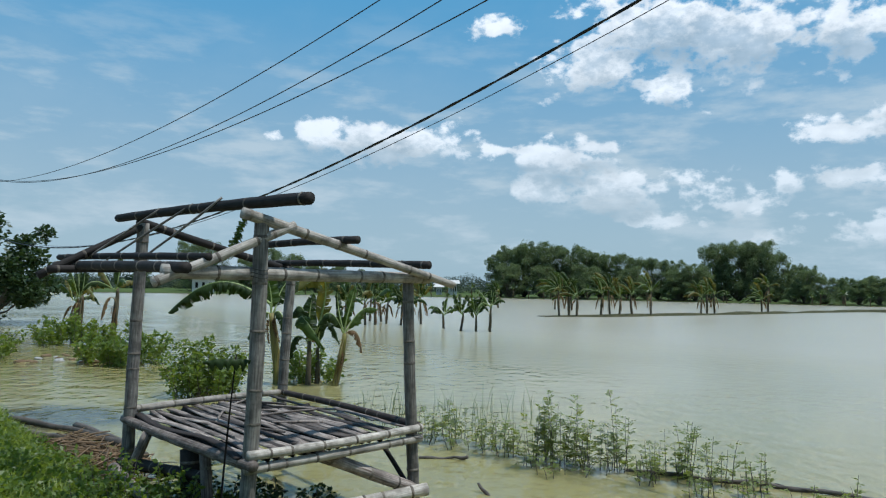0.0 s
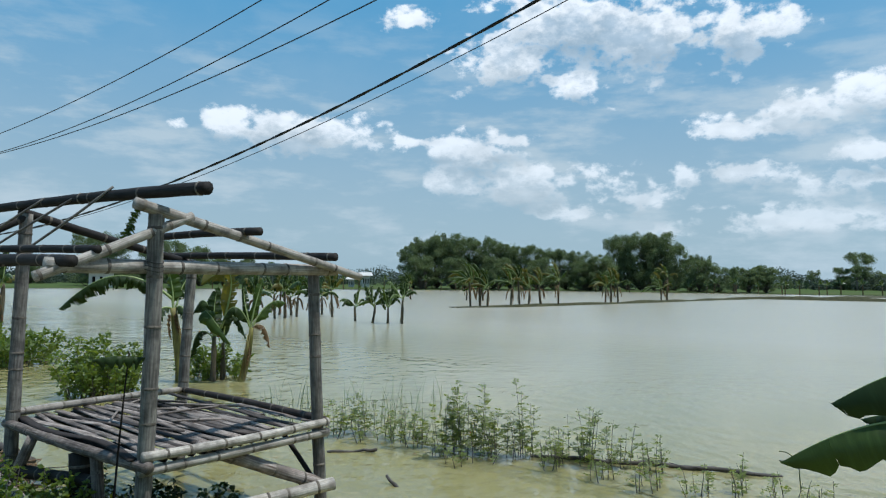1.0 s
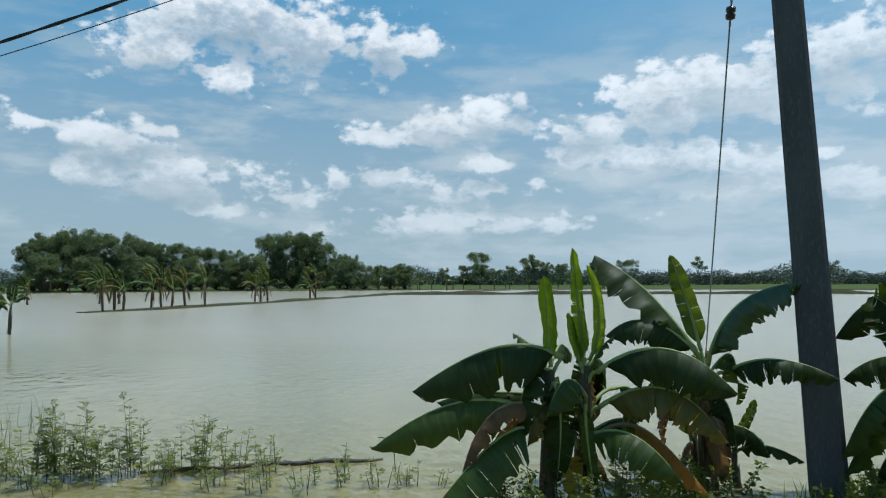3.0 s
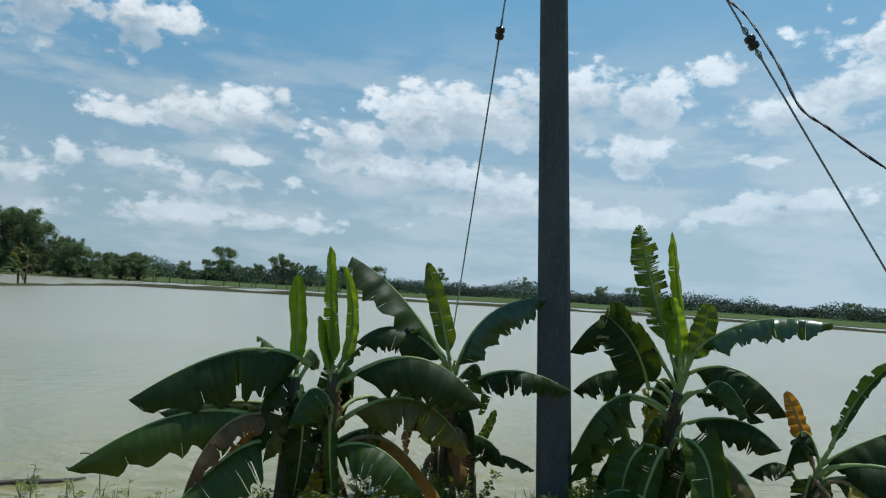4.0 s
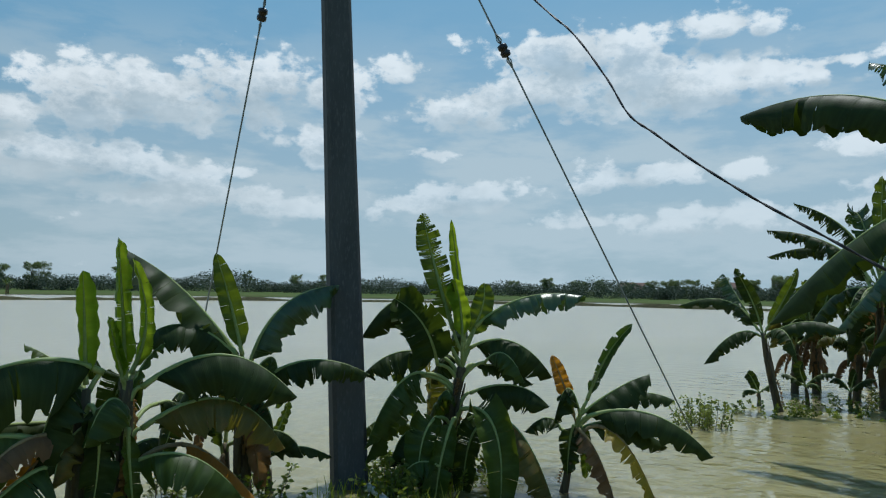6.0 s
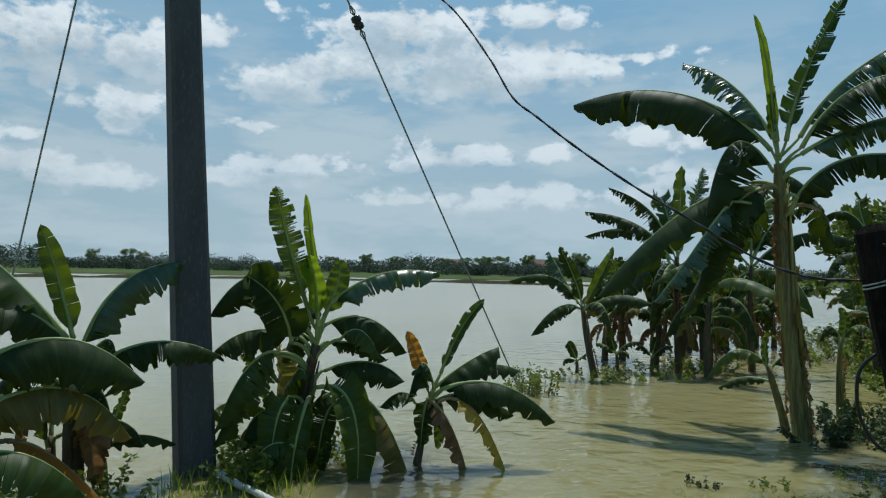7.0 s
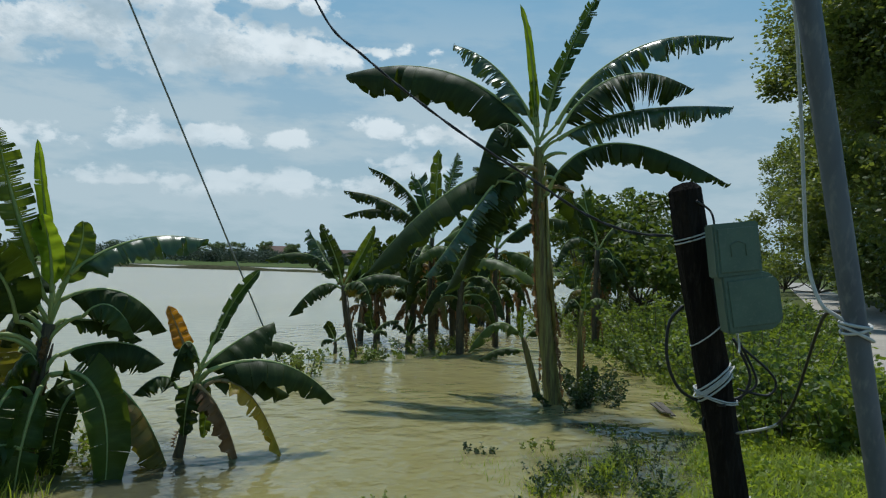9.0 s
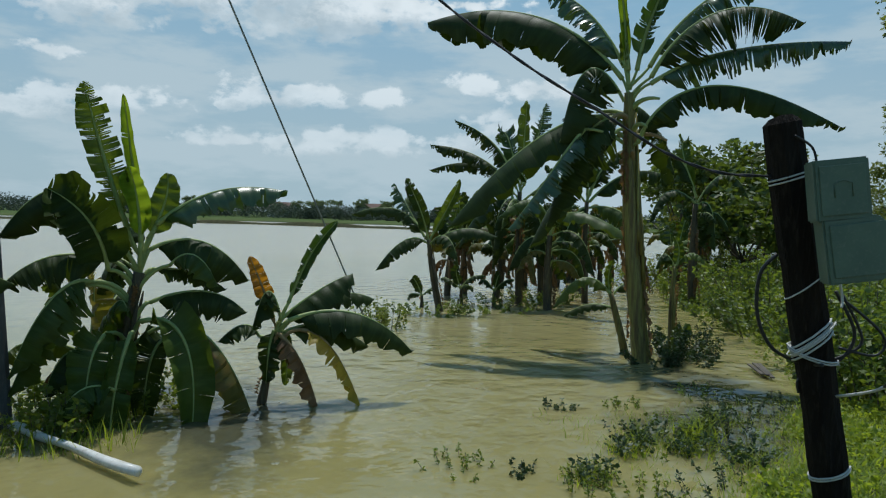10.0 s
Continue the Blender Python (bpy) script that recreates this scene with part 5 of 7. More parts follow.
def hut():
    top = thing("bamboo_hut", "open weathered bamboo hut frame with slatted platform, no roof cover", "hut", (-1.45, 5.28, 0))
    o = Vector((-1.45, 5.28, 0))

    def pole(name, a, b, r0, r1=None, mat="bamboo", gap=0.32, seed=0, label=""):
        g, nd = Geo(), []
        culm(g, nd, Vector(a) - o, Vector(b) - o, r0, r1, gap, seed)
        ob = part(name, g, M[mat], top, label)
        for ring in nd:
            part("joint", ring, M["node"], ob)
        return ob

    pole("post", (-3.07, 6.74, -0.3), (-2.99, 6.74, 2.69), 0.062, 0.056, seed=1)
    pole("post", (-1.53, 5.28, -0.2), (-1.44, 5.28, 2.64), 0.060, 0.056, seed=2)
    pole("post", (-0.26, 6.40, -0.3), (-0.39, 6.40, 2.24), 0.055, 0.050, seed=3)
    pole("post", (-2.02, 8.43, -0.3), (-1.92, 8.43, 2.27), 0.062, 0.056, seed=4)
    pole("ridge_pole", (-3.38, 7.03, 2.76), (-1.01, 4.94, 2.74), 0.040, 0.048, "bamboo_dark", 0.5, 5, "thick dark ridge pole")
    pole("tie_beam", (-2.00, 4.83, 2.20), (-0.20, 6.50, 2.20), 0.054, 0.050, "bamboo_pale", seed=6)
    pole("rafter", (-1.55, 5.15, 2.65), (0.03, 6.60, 2.14), 0.044, 0.034, "bamboo_pale", seed=7)
    pole("rafter", (-1.22, 5.43, 2.585), (-2.04, 4.77, 2.12), 0.036, 0.038, "bamboo_pale", gap=0.24, seed=8)
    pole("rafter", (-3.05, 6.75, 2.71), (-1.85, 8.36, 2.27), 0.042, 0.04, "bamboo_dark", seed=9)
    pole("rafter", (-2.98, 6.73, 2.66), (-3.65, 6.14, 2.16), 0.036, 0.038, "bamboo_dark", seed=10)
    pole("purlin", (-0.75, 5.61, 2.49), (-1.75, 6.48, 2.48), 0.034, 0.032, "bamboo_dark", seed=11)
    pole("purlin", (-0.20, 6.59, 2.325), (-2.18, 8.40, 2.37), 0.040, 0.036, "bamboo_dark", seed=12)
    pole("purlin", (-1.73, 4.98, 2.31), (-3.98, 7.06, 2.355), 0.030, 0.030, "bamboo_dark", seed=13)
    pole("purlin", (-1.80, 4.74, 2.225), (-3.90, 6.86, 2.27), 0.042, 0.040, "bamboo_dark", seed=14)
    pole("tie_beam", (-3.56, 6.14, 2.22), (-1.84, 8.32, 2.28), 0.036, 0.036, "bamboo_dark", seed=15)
    for i, (a, b) in enumerate((((-2.70, 6.42, 2.80), (-3.36, 6.41, 2.33)), ((-2.27, 6.08, 2.81), (-3.03, 6.12, 2.31)), ((-1.90, 5.73, 2.83), (-2.60, 5.77, 2.29)))):
        pole("roof_stick", a, b, 0.011, 0.010, gap=0.4, seed=20 + i)
    pole("platform_rail", (-1.47, 5.21, 0.85), (-0.24, 6.42, 0.845), 0.036, 0.034, "bamboo_pale", gap=0.26, seed=30)
    pole("platform_rail", (-1.49, 5.21, 0.745), (-0.24, 6.42, 0.75), 0.036, 0.034, "bamboo_pale", gap=0.26, seed=31)
    pole("platform_rail", (-3.12, 6.78, 0.80), (-1.42, 5.19, 0.78), 0.042, 0.044, "slat", seed=32)
    pole("platform_rail", (-3.05, 6.75, 0.895), (-1.95, 8.46, 0.83), 0.036, 0.034, "bamboo_pale", gap=0.28, seed=33)
    pole("platform_rail", (-0.27, 6.42, 0.86), (-2.03, 8.45, 0.83), 0.034, 0.034, "slat", seed=34)
    pole("joist", (-2.62, 6.32, 0.765), (-1.56, 7.85, 0.765), 0.034, 0.034, "slat", seed=35)
    pole("joist", (-2.05, 5.78, 0.765), (-0.90, 7.10, 0.765), 0.034, 0.034, "slat", seed=36)
    pole("brace", (-1.20, 5.66, 0.82), (-0.30, 6.37, 0.31), 0.052, 0.056, "slat", seed=37)
    pole("brace", (-0.66, 6.60, 0.72), (-0.33, 6.40, 0.30), 0.022, 0.022, "bamboo_dark", seed=38)
    pole("base_log", (-1.25, 5.72, 0.26), (-0.17, 6.19, 0.36), 0.052, 0.054, "bamboo_pale", gap=0.22, seed=39)
    pole("leg", (-1.96, 5.70, 0.78), (-1.84, 5.56, -0.1), 0.045, 0.045, "slat", seed=40)
    pole("leg", (-2.70, 6.34, 0.76), (-2.98, 6.50, 0.22), 0.045, 0.05, "slat", seed=41)
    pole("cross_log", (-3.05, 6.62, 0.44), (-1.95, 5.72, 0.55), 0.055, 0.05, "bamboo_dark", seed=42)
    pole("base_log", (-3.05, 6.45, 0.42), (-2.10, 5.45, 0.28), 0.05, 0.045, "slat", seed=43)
    # near-black bulk, coloured for the deep shade below the platform
    pole("leg", (-2.15, 5.95, 0.72), (-2.10, 5.90, -0.1), 0.10, 0.11, "bamboo_dark", seed=44, label="stout tree-trunk leg, dark like the shade under the platform")
    # split strips laid along the platform, uneven and partly missing at the back
    C = [Vector((-1.49, 5.24, 0.83)), Vector((-0.30, 6.40, 0.84)), Vector((-3.05, 6.75, 0.84)), Vector((-2.02, 8.43, 0.83))]
    rr = random.Random(5)
    n = 27
    for i in range(n):
        v = (i + 0.5) / n
        a, b = C[0].lerp(C[1], v), C[2].lerp(C[3], v)
        t0, t1 = rr.uniform(-0.01, 0.05), rr.uniform(0.93, 1.02)
        if v > 0.55 and rr.random() < 0.55:
            t1 = rr.uniform(0.35, 0.7)
        if v > 0.5 and rr.random() < 0.3:
            t0 = rr.uniform(0.1, 0.3)
        w = 0.043 * rr.uniform(0.6, 1.15)
        g = Geo()
        verts, faces, uvs = [], [], []
        ph, sw = rr.random() * 6, rr.uniform(0.015, 0.05)
        skew = rr.uniform(-0.09, 0.09)
        for k in range(11):
            t = t0 + (t1 - t0) * k / 10
            p = a.lerp(b, t) - o + Vector((0.7, 0.7, 0)) * (sw * math.sin(ph + t * 7) + skew * (t - 0.5)) + Vector((0, 0, 0.010 * math.sin(ph * 2 + t * 9) + 0.006 * rr.random()))
            for dx, dz in ((-w, -0.004), (-w * 0.5, 0.008), (w * 0.5, 0.008), (w, -0.004), (w * 0.6, -0.010), (-w * 0.6, -0.010)):
                verts.append(p + Vector((0.7, 0.7, 0)) * dx + Vector((0, 0, dz)))
                uvs.append((dx * 4, t * 2 + i))
        for k in range(10):
            for c in range(6):
                q, e = k * 6 + c, k * 6 + (c + 1) % 6
                faces.append((q, e, e + 6, q + 6))
        faces += [tuple(range(5, -1, -1)), tuple(range(60, 66))]
        g.add(verts, faces, uvs)
        part("slat", g, M["slat"], top)
    # added dark strips underneath, standing in for the shade seen through the gaps
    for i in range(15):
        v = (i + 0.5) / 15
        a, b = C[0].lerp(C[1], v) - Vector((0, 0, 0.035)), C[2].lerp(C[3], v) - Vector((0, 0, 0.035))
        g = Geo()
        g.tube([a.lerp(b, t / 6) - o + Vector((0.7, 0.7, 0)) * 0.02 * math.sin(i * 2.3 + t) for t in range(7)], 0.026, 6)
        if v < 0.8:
            part("under_slat", g, M["bamboo_dark"], top, "dark strip that fills the platform gaps with shade")
    for i in range(9):
        v, t = rr.uniform(0.3, 0.95), rr.uniform(0.3, 0.95)
        p = C[0].lerp(C[1], v).lerp(C[2].lerp(C[3], v), t)
        d = Vector((rr.uniform(-1, 1), rr.uniform(-1, 1), 0)).normalized() * rr.uniform(0.15, 0.4)
        pole("loose_stick", p - d + Vector((0, 0, 0.012)), p + d + Vector((0, 0, 0.03)), 0.012, 0.01, "slat", 0.5, 60 + i)
    # a torn green leaf caught under the rafters
    for k, (a, b) in enumerate((((-1.52, 5.2, 2.62), (-1.60, 5.18, 2.42)), ((-1.56, 5.2, 2.50), (-1.64, 5.17, 2.36)))):
        bl, rib = blade(Vector(a) - o, Vector(a).lerp(Vector(b), 0.5) - o + Vector((-0.04, 0, 0.03)), Vector(b) - o, 0.10, 0.7, 0, 70 + k)
        part("caught_leaf", bl, LEAF["green"], top, "ragged green leaf hanging from the frame")
    # cord lashings at the joints
    for p in ((-1.45, 5.28, 2.2), (-0.385, 6.4, 2.2), (-3.0, 6.74, 2.3), (-0.29, 6.4, 0.8)):
        g = Geo()
        for k in range(3):
            z = (k - 1) * 0.03
            g.tube([Vector(p) - o + Vector((math.cos(a) * 0.068, math.sin(a) * 0.068, z + 0.01 * math.sin(2 * a))) for a in (math.tau * j / 14 for j in range(15))], 0.0035, 5)
        part("lashing", g, M["driftwood"], top, "dark cord lashing")
    return top


hut()

# sapling stake with one leaf in front of the hut
top = thing("sapling", "thin dark stake with a single drooping leaf", "sapling", (-1.62, 5.08, 0))
g = Geo()
g.tube(bez((-0.03, 0, -0.1), (0.0, 0.02, 0.8), (0.08, 0, 1.61), 8), [0.012, 0.011, 0.01, 0.009, 0.008, 0.008, 0.007, 0.006, 0.005], 6)
part("stem", g, M["charred"], top)
bl, rib = blade((0.20, 0.02, 1.56), (0.06, 0.0, 1.60), (-0.16, -0.02, 1.56), 0.17, 0.0, None, 3, 58)
lf = part("leaf", bl, LEAF["deep"], top)


# ---------------------------------------------------------------- power line
POLE_FOOT, POLE_TOP = Vector((7.62, 3.44, -0.4)), Vector((7.36, 3.92, 10.0))


def on_pole(z):
    return POLE_FOOT.lerp(POLE_TOP, (z + 0.4) / 10.4)


def utility_pole():
    top = thing("utility_pole", "tall tapering grey concrete power pole standing in the flood", "utility pole", tuple(POLE_FOOT))
    g = Geo()
    bm = bmesh.new()
    rows = []
    for i in range(15):
        t = i / 14
        c = (POLE_TOP - POLE_FOOT) * t
        w = 0.185 - 0.07 * t
        ch = w * 0.22
        ring = [(-w + ch, -w), (w - ch, -w), (w, -w + ch), (w, w - ch), (w - ch, w), (-w + ch, w), (-w, w - ch), (-w, -w + ch)]
        ca, sa = math.cos(0.5), math.sin(0.5)
        rows.append([bm.verts.new((c.x + x * ca - y * sa, c.y + x * sa + y * ca, c.z)) for x, y in ring])
    for a, b in zip(rows, rows[1:]):
        for k in range(8):
            bm.faces.new((a[k], a[(k + 1) % 8], b[(k + 1) % 8], b[k]))
    bm.faces.new(rows[-1])
    bm.verts.index_update()
    g.add([v.co.copy() for v in bm.verts], [[v.index for v in fc.verts] for fc in bm.faces])
    bm.free()
    part("shaft", g, M["concrete"], top, smooth=False)
    g = Geo()
    c = on_pole(9.4) - POLE_FOOT
    g.box(Matrix.Translation(c) @ Matrix.Rotation(radians(45), 4, "Z"), 0.09, 1.5, 0.09, 0.01)
    part("cross_arm", g, M["steel"], top)
    for k in (-0.65, -0.2, 0.65):
        g = Geo()
        q = c + Vector((-math.sin(radians(45)), math.cos(radians(45)), 0)) * k
        g.tube([q + Vector((0, 0, 0.045)), q + Vector((0, 0, 0.08)), q + Vector((0, 0, 0.12)), q + Vector((0, 0, 0.17)), q + Vector((0, 0, 0.2))], [0.02, 0.05, 0.035, 0.05, 0.025], 10)
        part("insulator", g, M["insulator"], top)
    return top


utility_pole()
FAR_POLE = Vector((-27.0, 37.0, 0))


def span(name, label, lift, low, s0, curve, r, offset=0.0, twist=0.0, mat="cable"):
    """A cable hung from the pole to the next one along the road: a parabola with its lowest point s0 metres on."""
    a = Vector((POLE_TOP.x, POLE_TOP.y, 0))
    d = FAR_POLE - a
    L = d.length
    d.normalize()
    sd = Vector((-d.y, d.x, 0))
    top = thing(name, label, "cable", (a.x, a.y, 0), "overhead cables")
    strands = 2 if twist else 1
    for k in range(strands):
        g, pts = Geo(), []
        n = 620 if twist else 60
        for i in range(n + 1):
            s = L * i / n
            z = low + curve * (s - s0) ** 2
            ph = s * 5.0 + math.pi * k
            pts.append(d * s + sd * (offset + twist * math.cos(ph)) + Vector((0, 0, z + twist * math.sin(ph))))
        g.tube(pts, r, 5)
        part("strand", g, M[mat], top)
    return top


span("overhead_cable", "thin black overhead power cable", 9.7, 6.0, 29.0, 0.0044, 0.011)
span("overhead_cable", "thin black overhead power cable", 9.2, 5.56, 25.5, 0.0056, 0.011)
span("overhead_cable", "thin black overhead power cable", 8.3, 5.53, 24.0, 0.0048, 0.011)
span("twisted_cable", "thick twisted black supply cable bundle", 8.0, 3.2, 27.0, 0.0065, 0.015, twist=0.009)
span("overhead_cable", "thin black overhead power cable", 7.8, 3.24, 26.6, 0.0063, 0.007, offset=-0.12)


def guy(label, a, b, at):
    """A stay wire with an egg insulator on its way."""
    a, b = Vector(a), Vector(b)
    top = thing("guy_wire", label, "stay wire", tuple(b), "stay wires of the pole")
    g = Geo()
    g.tube([p - b for p in line(a, b, 12)], 0.012, 6)
    part("wire", g, M["steel"], top)
    d = (b - a).normalized()
    c = a.lerp(b, at) - b
    g = Geo()
    g.tube([c - d * 0.09, c - d * 0.075, c - d * 0.02, c, c + d * 0.02, c + d * 0.075, c + d * 0.09], [0.03, 0.062, 0.066, 0.045, 0.066, 0.062, 0.03], 10)
    part("insulator", g, M["insulator"], top, "dark porcelain egg insulator")
    sd = d.orthogonal().normalized()
    for k in (-1, 1):
        g = Geo()
        g.tube([c + d * 0.09 * k, c + d * 0.14 * k + sd * 0.04, c + d * 0.26 * k, c + d * 0.14 * k - sd * 0.04, c + d * 0.09 * k], 0.009, 5)
        part("clamp", g, M["steel"], top)
    return top


guy("galvanised stay wire anchored in the flood", on_pole(9.0), (11.3, 7.55, -0.1), 0.36)
guy("galvanised stay wire anchored in the flood beside a tuft", on_pole(8.8), (11.6, -0.75, -0.1), 0.405)


# ---------------------------------------------------------------- meter post and pipe
POST_A, POST_B = Vector((3.561, -1.364, 0.05)), Vector((3.612, -0.865, 2.345))


def meter_post():
    top = thing("meter_post", "leaning charred black timber post wrapped in wire", "post", tuple(POST_A))
    g = Geo()
    bm_pts = line((0, 0, 0), POST_B - POST_A, 10)
    rr = random.Random(9)
    g.tube(bm_pts + [bm_pts[-1] + Vector((0.005, 0, 0.012))], [0.088 + 0.004 * rr.uniform(-1, 1) for _ in bm_pts] + [0.07], 8, wob=0.03)
    part("timber", g, M["charred"], top, smooth=False)
    ax = (POST_B - POST_A).normalized()
    side = Vector((-0.715, -0.70, 0)).normalized()
    e1 = (side - ax * side.dot(ax)).normalized()
    e2 = ax.cross(e1)

    def ring(z, r, turns, drift, tube_r, mat, name, tilt=0.0, seed=0):
        gg = Geo()
        q = random.Random(seed)
        c = ax * z
        pts = []
        for k in range(turns * 18 + 1):
            a = math.tau * k / 18
            rr_ = r * (1 + 0.03 * q.uniform(-1, 1))
            pts.append(c + e1 * math.cos(a) * rr_ + e2 * math.sin(a) * rr_ + ax * (drift * k / 18 + tilt * math.cos(a)))
        gg.tube(pts, tube_r, 5)
        part(name, gg, M[mat], top)

    ring(2.07, 0.09, 2, 0.018, 0.0045, "white_wire", "wire_tie", 0.01, 1)
    ring(1.26, 0.097, 4, 0.020, 0.0055, "white_wire", "wire_coil", 0.06, 2)
    ring(1.22, 0.104, 2, 0.012, 0.0045, "white_wire", "wire_coil", -0.05, 5)
    ring(1.30, 0.112, 1, 0.012, 0.004, "white_wire", "wire_coil", 0.07, 6)
    ring(1.56, 0.09, 1, 0.01, 0.004, "white_wire", "wire_tie", 0.05, 3)
    ring(0.62, 0.093, 2, 0.012, 0.005, "white_wire", "wire_tie", 0.02, 4)
    # slack black cable loops behind and below the boxes
    right = Vector((-0.46, -0.888, 0))
    fr = Vector((-0.888, 0.46, 0))
    for k, (pts, r, mat) in enumerate((
        ([ax * 1.72 - right * 0.10, ax * 1.62 - right * 0.19, ax * 1.42 - right * 0.23, ax * 1.26 - right * 0.19, ax * 1.19 - right * 0.08, ax * 1.2 + fr * 0.12], 0.009, "cable"),
        ([ax * 1.55 + right * 0.14, ax * 1.35 + right * 0.20, ax * 1.22 + right * 0.13, ax * 1.16 + right * 0.02, ax * 1.1 - right * 0.08, ax * 1.03 - right * 0.09], 0.008, "cable"),
        ([ax * 1.53 + right * 0.17, ax * 1.32 + right * 0.23, ax * 1.24 + right * 0.15, ax * 1.2 + right * 0.06], 0.007, "cable"),
        ([ax * 1.5 + right * 0.18, ax * 1.38 + right * 0.3, ax * 1.30 + right * 0.33, ax * 1.24 + right * 0.27, ax * 1.27 + right * 0.12], 0.007, "cable"),
        ([ax * 2.28 + right * 0.02 + fr * 0.1, ax * 2.24 + right * 0.12, ax * 2.16 + right * 0.13, ax * 2.12 + right * 0.11], 0.006, "cable"),
        ([ax * 2.02 + right * 0.06 + fr * 0.10, ax * 1.8 + right * 0.12 + fr * 0.08, ax * 1.55 + right * 0.14 + fr * 0.07, ax * 1.48 + right * 0.12 + fr * 0.1], 0.006, "white_wire"),
    )):
        gg = Geo()
        dense = []
        for i in range(len(pts) - 1):
            p0, p1, p2, p3 = pts[max(i - 1, 0)], pts[i], pts[i + 1], pts[min(i + 2, len(pts) - 1)]
            for j in range(6):
                t = j / 6
                dense.append(0.5 * ((2 * p1) + (p2 - p0) * t + (2 * p0 - 5 * p1 + 4 * p2 - p3) * t * t + (3 * p1 - p0 - 3 * p2 + p3) * t ** 3))
        dense.append(pts[-1])
        gg.tube(dense, r, 6)
        part("cable_loop", gg, M[mat], top)
    return top


meter_post()


def meter_box(c, w, h, d, tilt, label, cut=0.0):
    top = thing("meter_box", label, "meter box", c, "meter boxes on the post")
    right, up = Vector((-0.46, -0.888, 0)), Vector((0, 0, 1))
    out = Vector((-0.888, 0.46, 0))
    m = Matrix((right, out, up)).transposed().to_4x4() @ Matrix.Rotation(radians(tilt), 4, "Y")
    bm = bmesh.new()
    prof = [(-w / 2, -h / 2), (w / 2 - cut, -h / 2), (w / 2, -h / 2 + cut), (w / 2, h / 2 - cut), (w / 2 - cut, h / 2), (-w / 2, h / 2)] if cut else [(-w / 2, -h / 2), (w / 2, -h / 2), (w / 2, h / 2), (-w / 2, h / 2)]
    lo = [bm.verts.new((x, -d / 2, z)) for x, z in prof]
    hi = [bm.verts.new((x, d / 2, z)) for x, z in prof]
    bm.faces.new(lo), bm.faces.new(hi[::-1])
    for k in range(len(prof)):
        j = (k + 1) % len(prof)
        bm.faces.new((lo[k], hi[k], hi[j], lo[j]))
    bmesh.ops.recalc_face_normals(bm, faces=bm.faces)
    bmesh.ops.bevel(bm, geom=list(bm.edges), offset=0.008, segments=2, affect="EDGES")
    bm.transform(m)
    bm.verts.index_update()
    g = Geo()
    g.add([v.co.copy() for v in bm.verts], [[v.index for v in fc.verts] for fc in bm.faces])
    bm.free()
    part("case", g, M["box"], top, smooth=False)
    g = Geo()
    g.box(m @ Matrix.Translation((0, d / 2 + 0.004, 0)), w * 0.82, 0.008, h * 0.8, 0.003)
    part("cover", g, M["box"], top, "slightly raised green cover", smooth=False)
    if cut:
        return top
    g = Geo()
    a = 0.16 * w
    g.tube([m @ Vector((-a, d / 2 + 0.010, -h * 0.12)), m @ Vector((-a, d / 2 + 0.011, h * 0.1)), m @ Vector((0, d / 2 + 0.011, h * 0.16)), m @ Vector((a, d / 2 + 0.011, h * 0.1)), m @ Vector((a, d / 2 + 0.010, -h * 0.12))], 0.0025, 5)
    part("pressed_mark", g, M["box"], top)
    return top


meter_box((3.355, -0.945, 2.03), 0.225, 0.27, 0.12, -7, "upper green metal meter box strapped to the black post")
meter_box((3.315, -1.015, 1.775), 0.275, 0.285, 0.12, -9, "lower green metal meter box with cut corners on the black post", 0.05)

PIPE_A, PIPE_B = Vector((2.295, -0.78, -0.05)), Vector((2.326, 0.15, 3.7))
top = thing("pipe_pole", "leaning grey painted steel pipe pole beside the road", "pole", tuple(PIPE_A))
ax = (PIPE_B - PIPE_A).normalized()
g = Geo()
g.tube(line((0, 0, 0), PIPE_B - PIPE_A, 8), 0.0365, 18)
part("pipe", g, M["pipe"], top)
lft = Vector((0.46, 0.888, 0))
e2 = ax.cross(lft).normalized()
for z, tl in ((1.835, 0.024), (1.85, -0.016), (1.865, 0.006)):
    g = Geo()
    g.tube([ax * (z + tl * math.cos(a)) + lft * math.cos(a) * 0.046 + e2 * math.sin(a) * 0.046 for a in (math.tau * k / 16 for k in range(17))], 0.0055, 6)
    part("wire_ring", g, M["white_wire"], top)


def smooth_line(q, n=5):
    """A rounded line through points."""
    q, out = [Vector(p) for p in q], []
    for i in range(len(q) - 1):
        p0, p1, p2, p3 = q[max(i - 1, 0)], q[i], q[i + 1], q[min(i + 2, len(q) - 1)]
        for j in range(n):
            t = j / n
            out.append(0.5 * (2 * p1 + (p2 - p0) * t + (2 * p0 - 5 * p1 + 4 * p2 - p3) * t * t + (3 * p1 - p0 - 3 * p2 + p3) * t ** 3))
    return out + [q[-1]]


# wire that hangs beside the pipe and slack to the post
top = thing("slack_wire", "pale slack wire hanging beside the grey pipe to the post", "wire", (2.30, -0.718, 0.2))
g = Geo()
g.tube(smooth_line([(0.045, 0.80, 3.3), (0.062, 0.70, 2.876), (0.108, 0.577, 2.571), (0.128, 0.515, 2.261), (0.132, 0.485, 1.983), (0.12, 0.477, 1.767), (0.081, 0.464, 1.63), (0.04, 0.43, 1.585), (0.0, 0.41, 1.56)]), 0.0065, 6)
part("pale_wire", g, M["white_wire"], top)
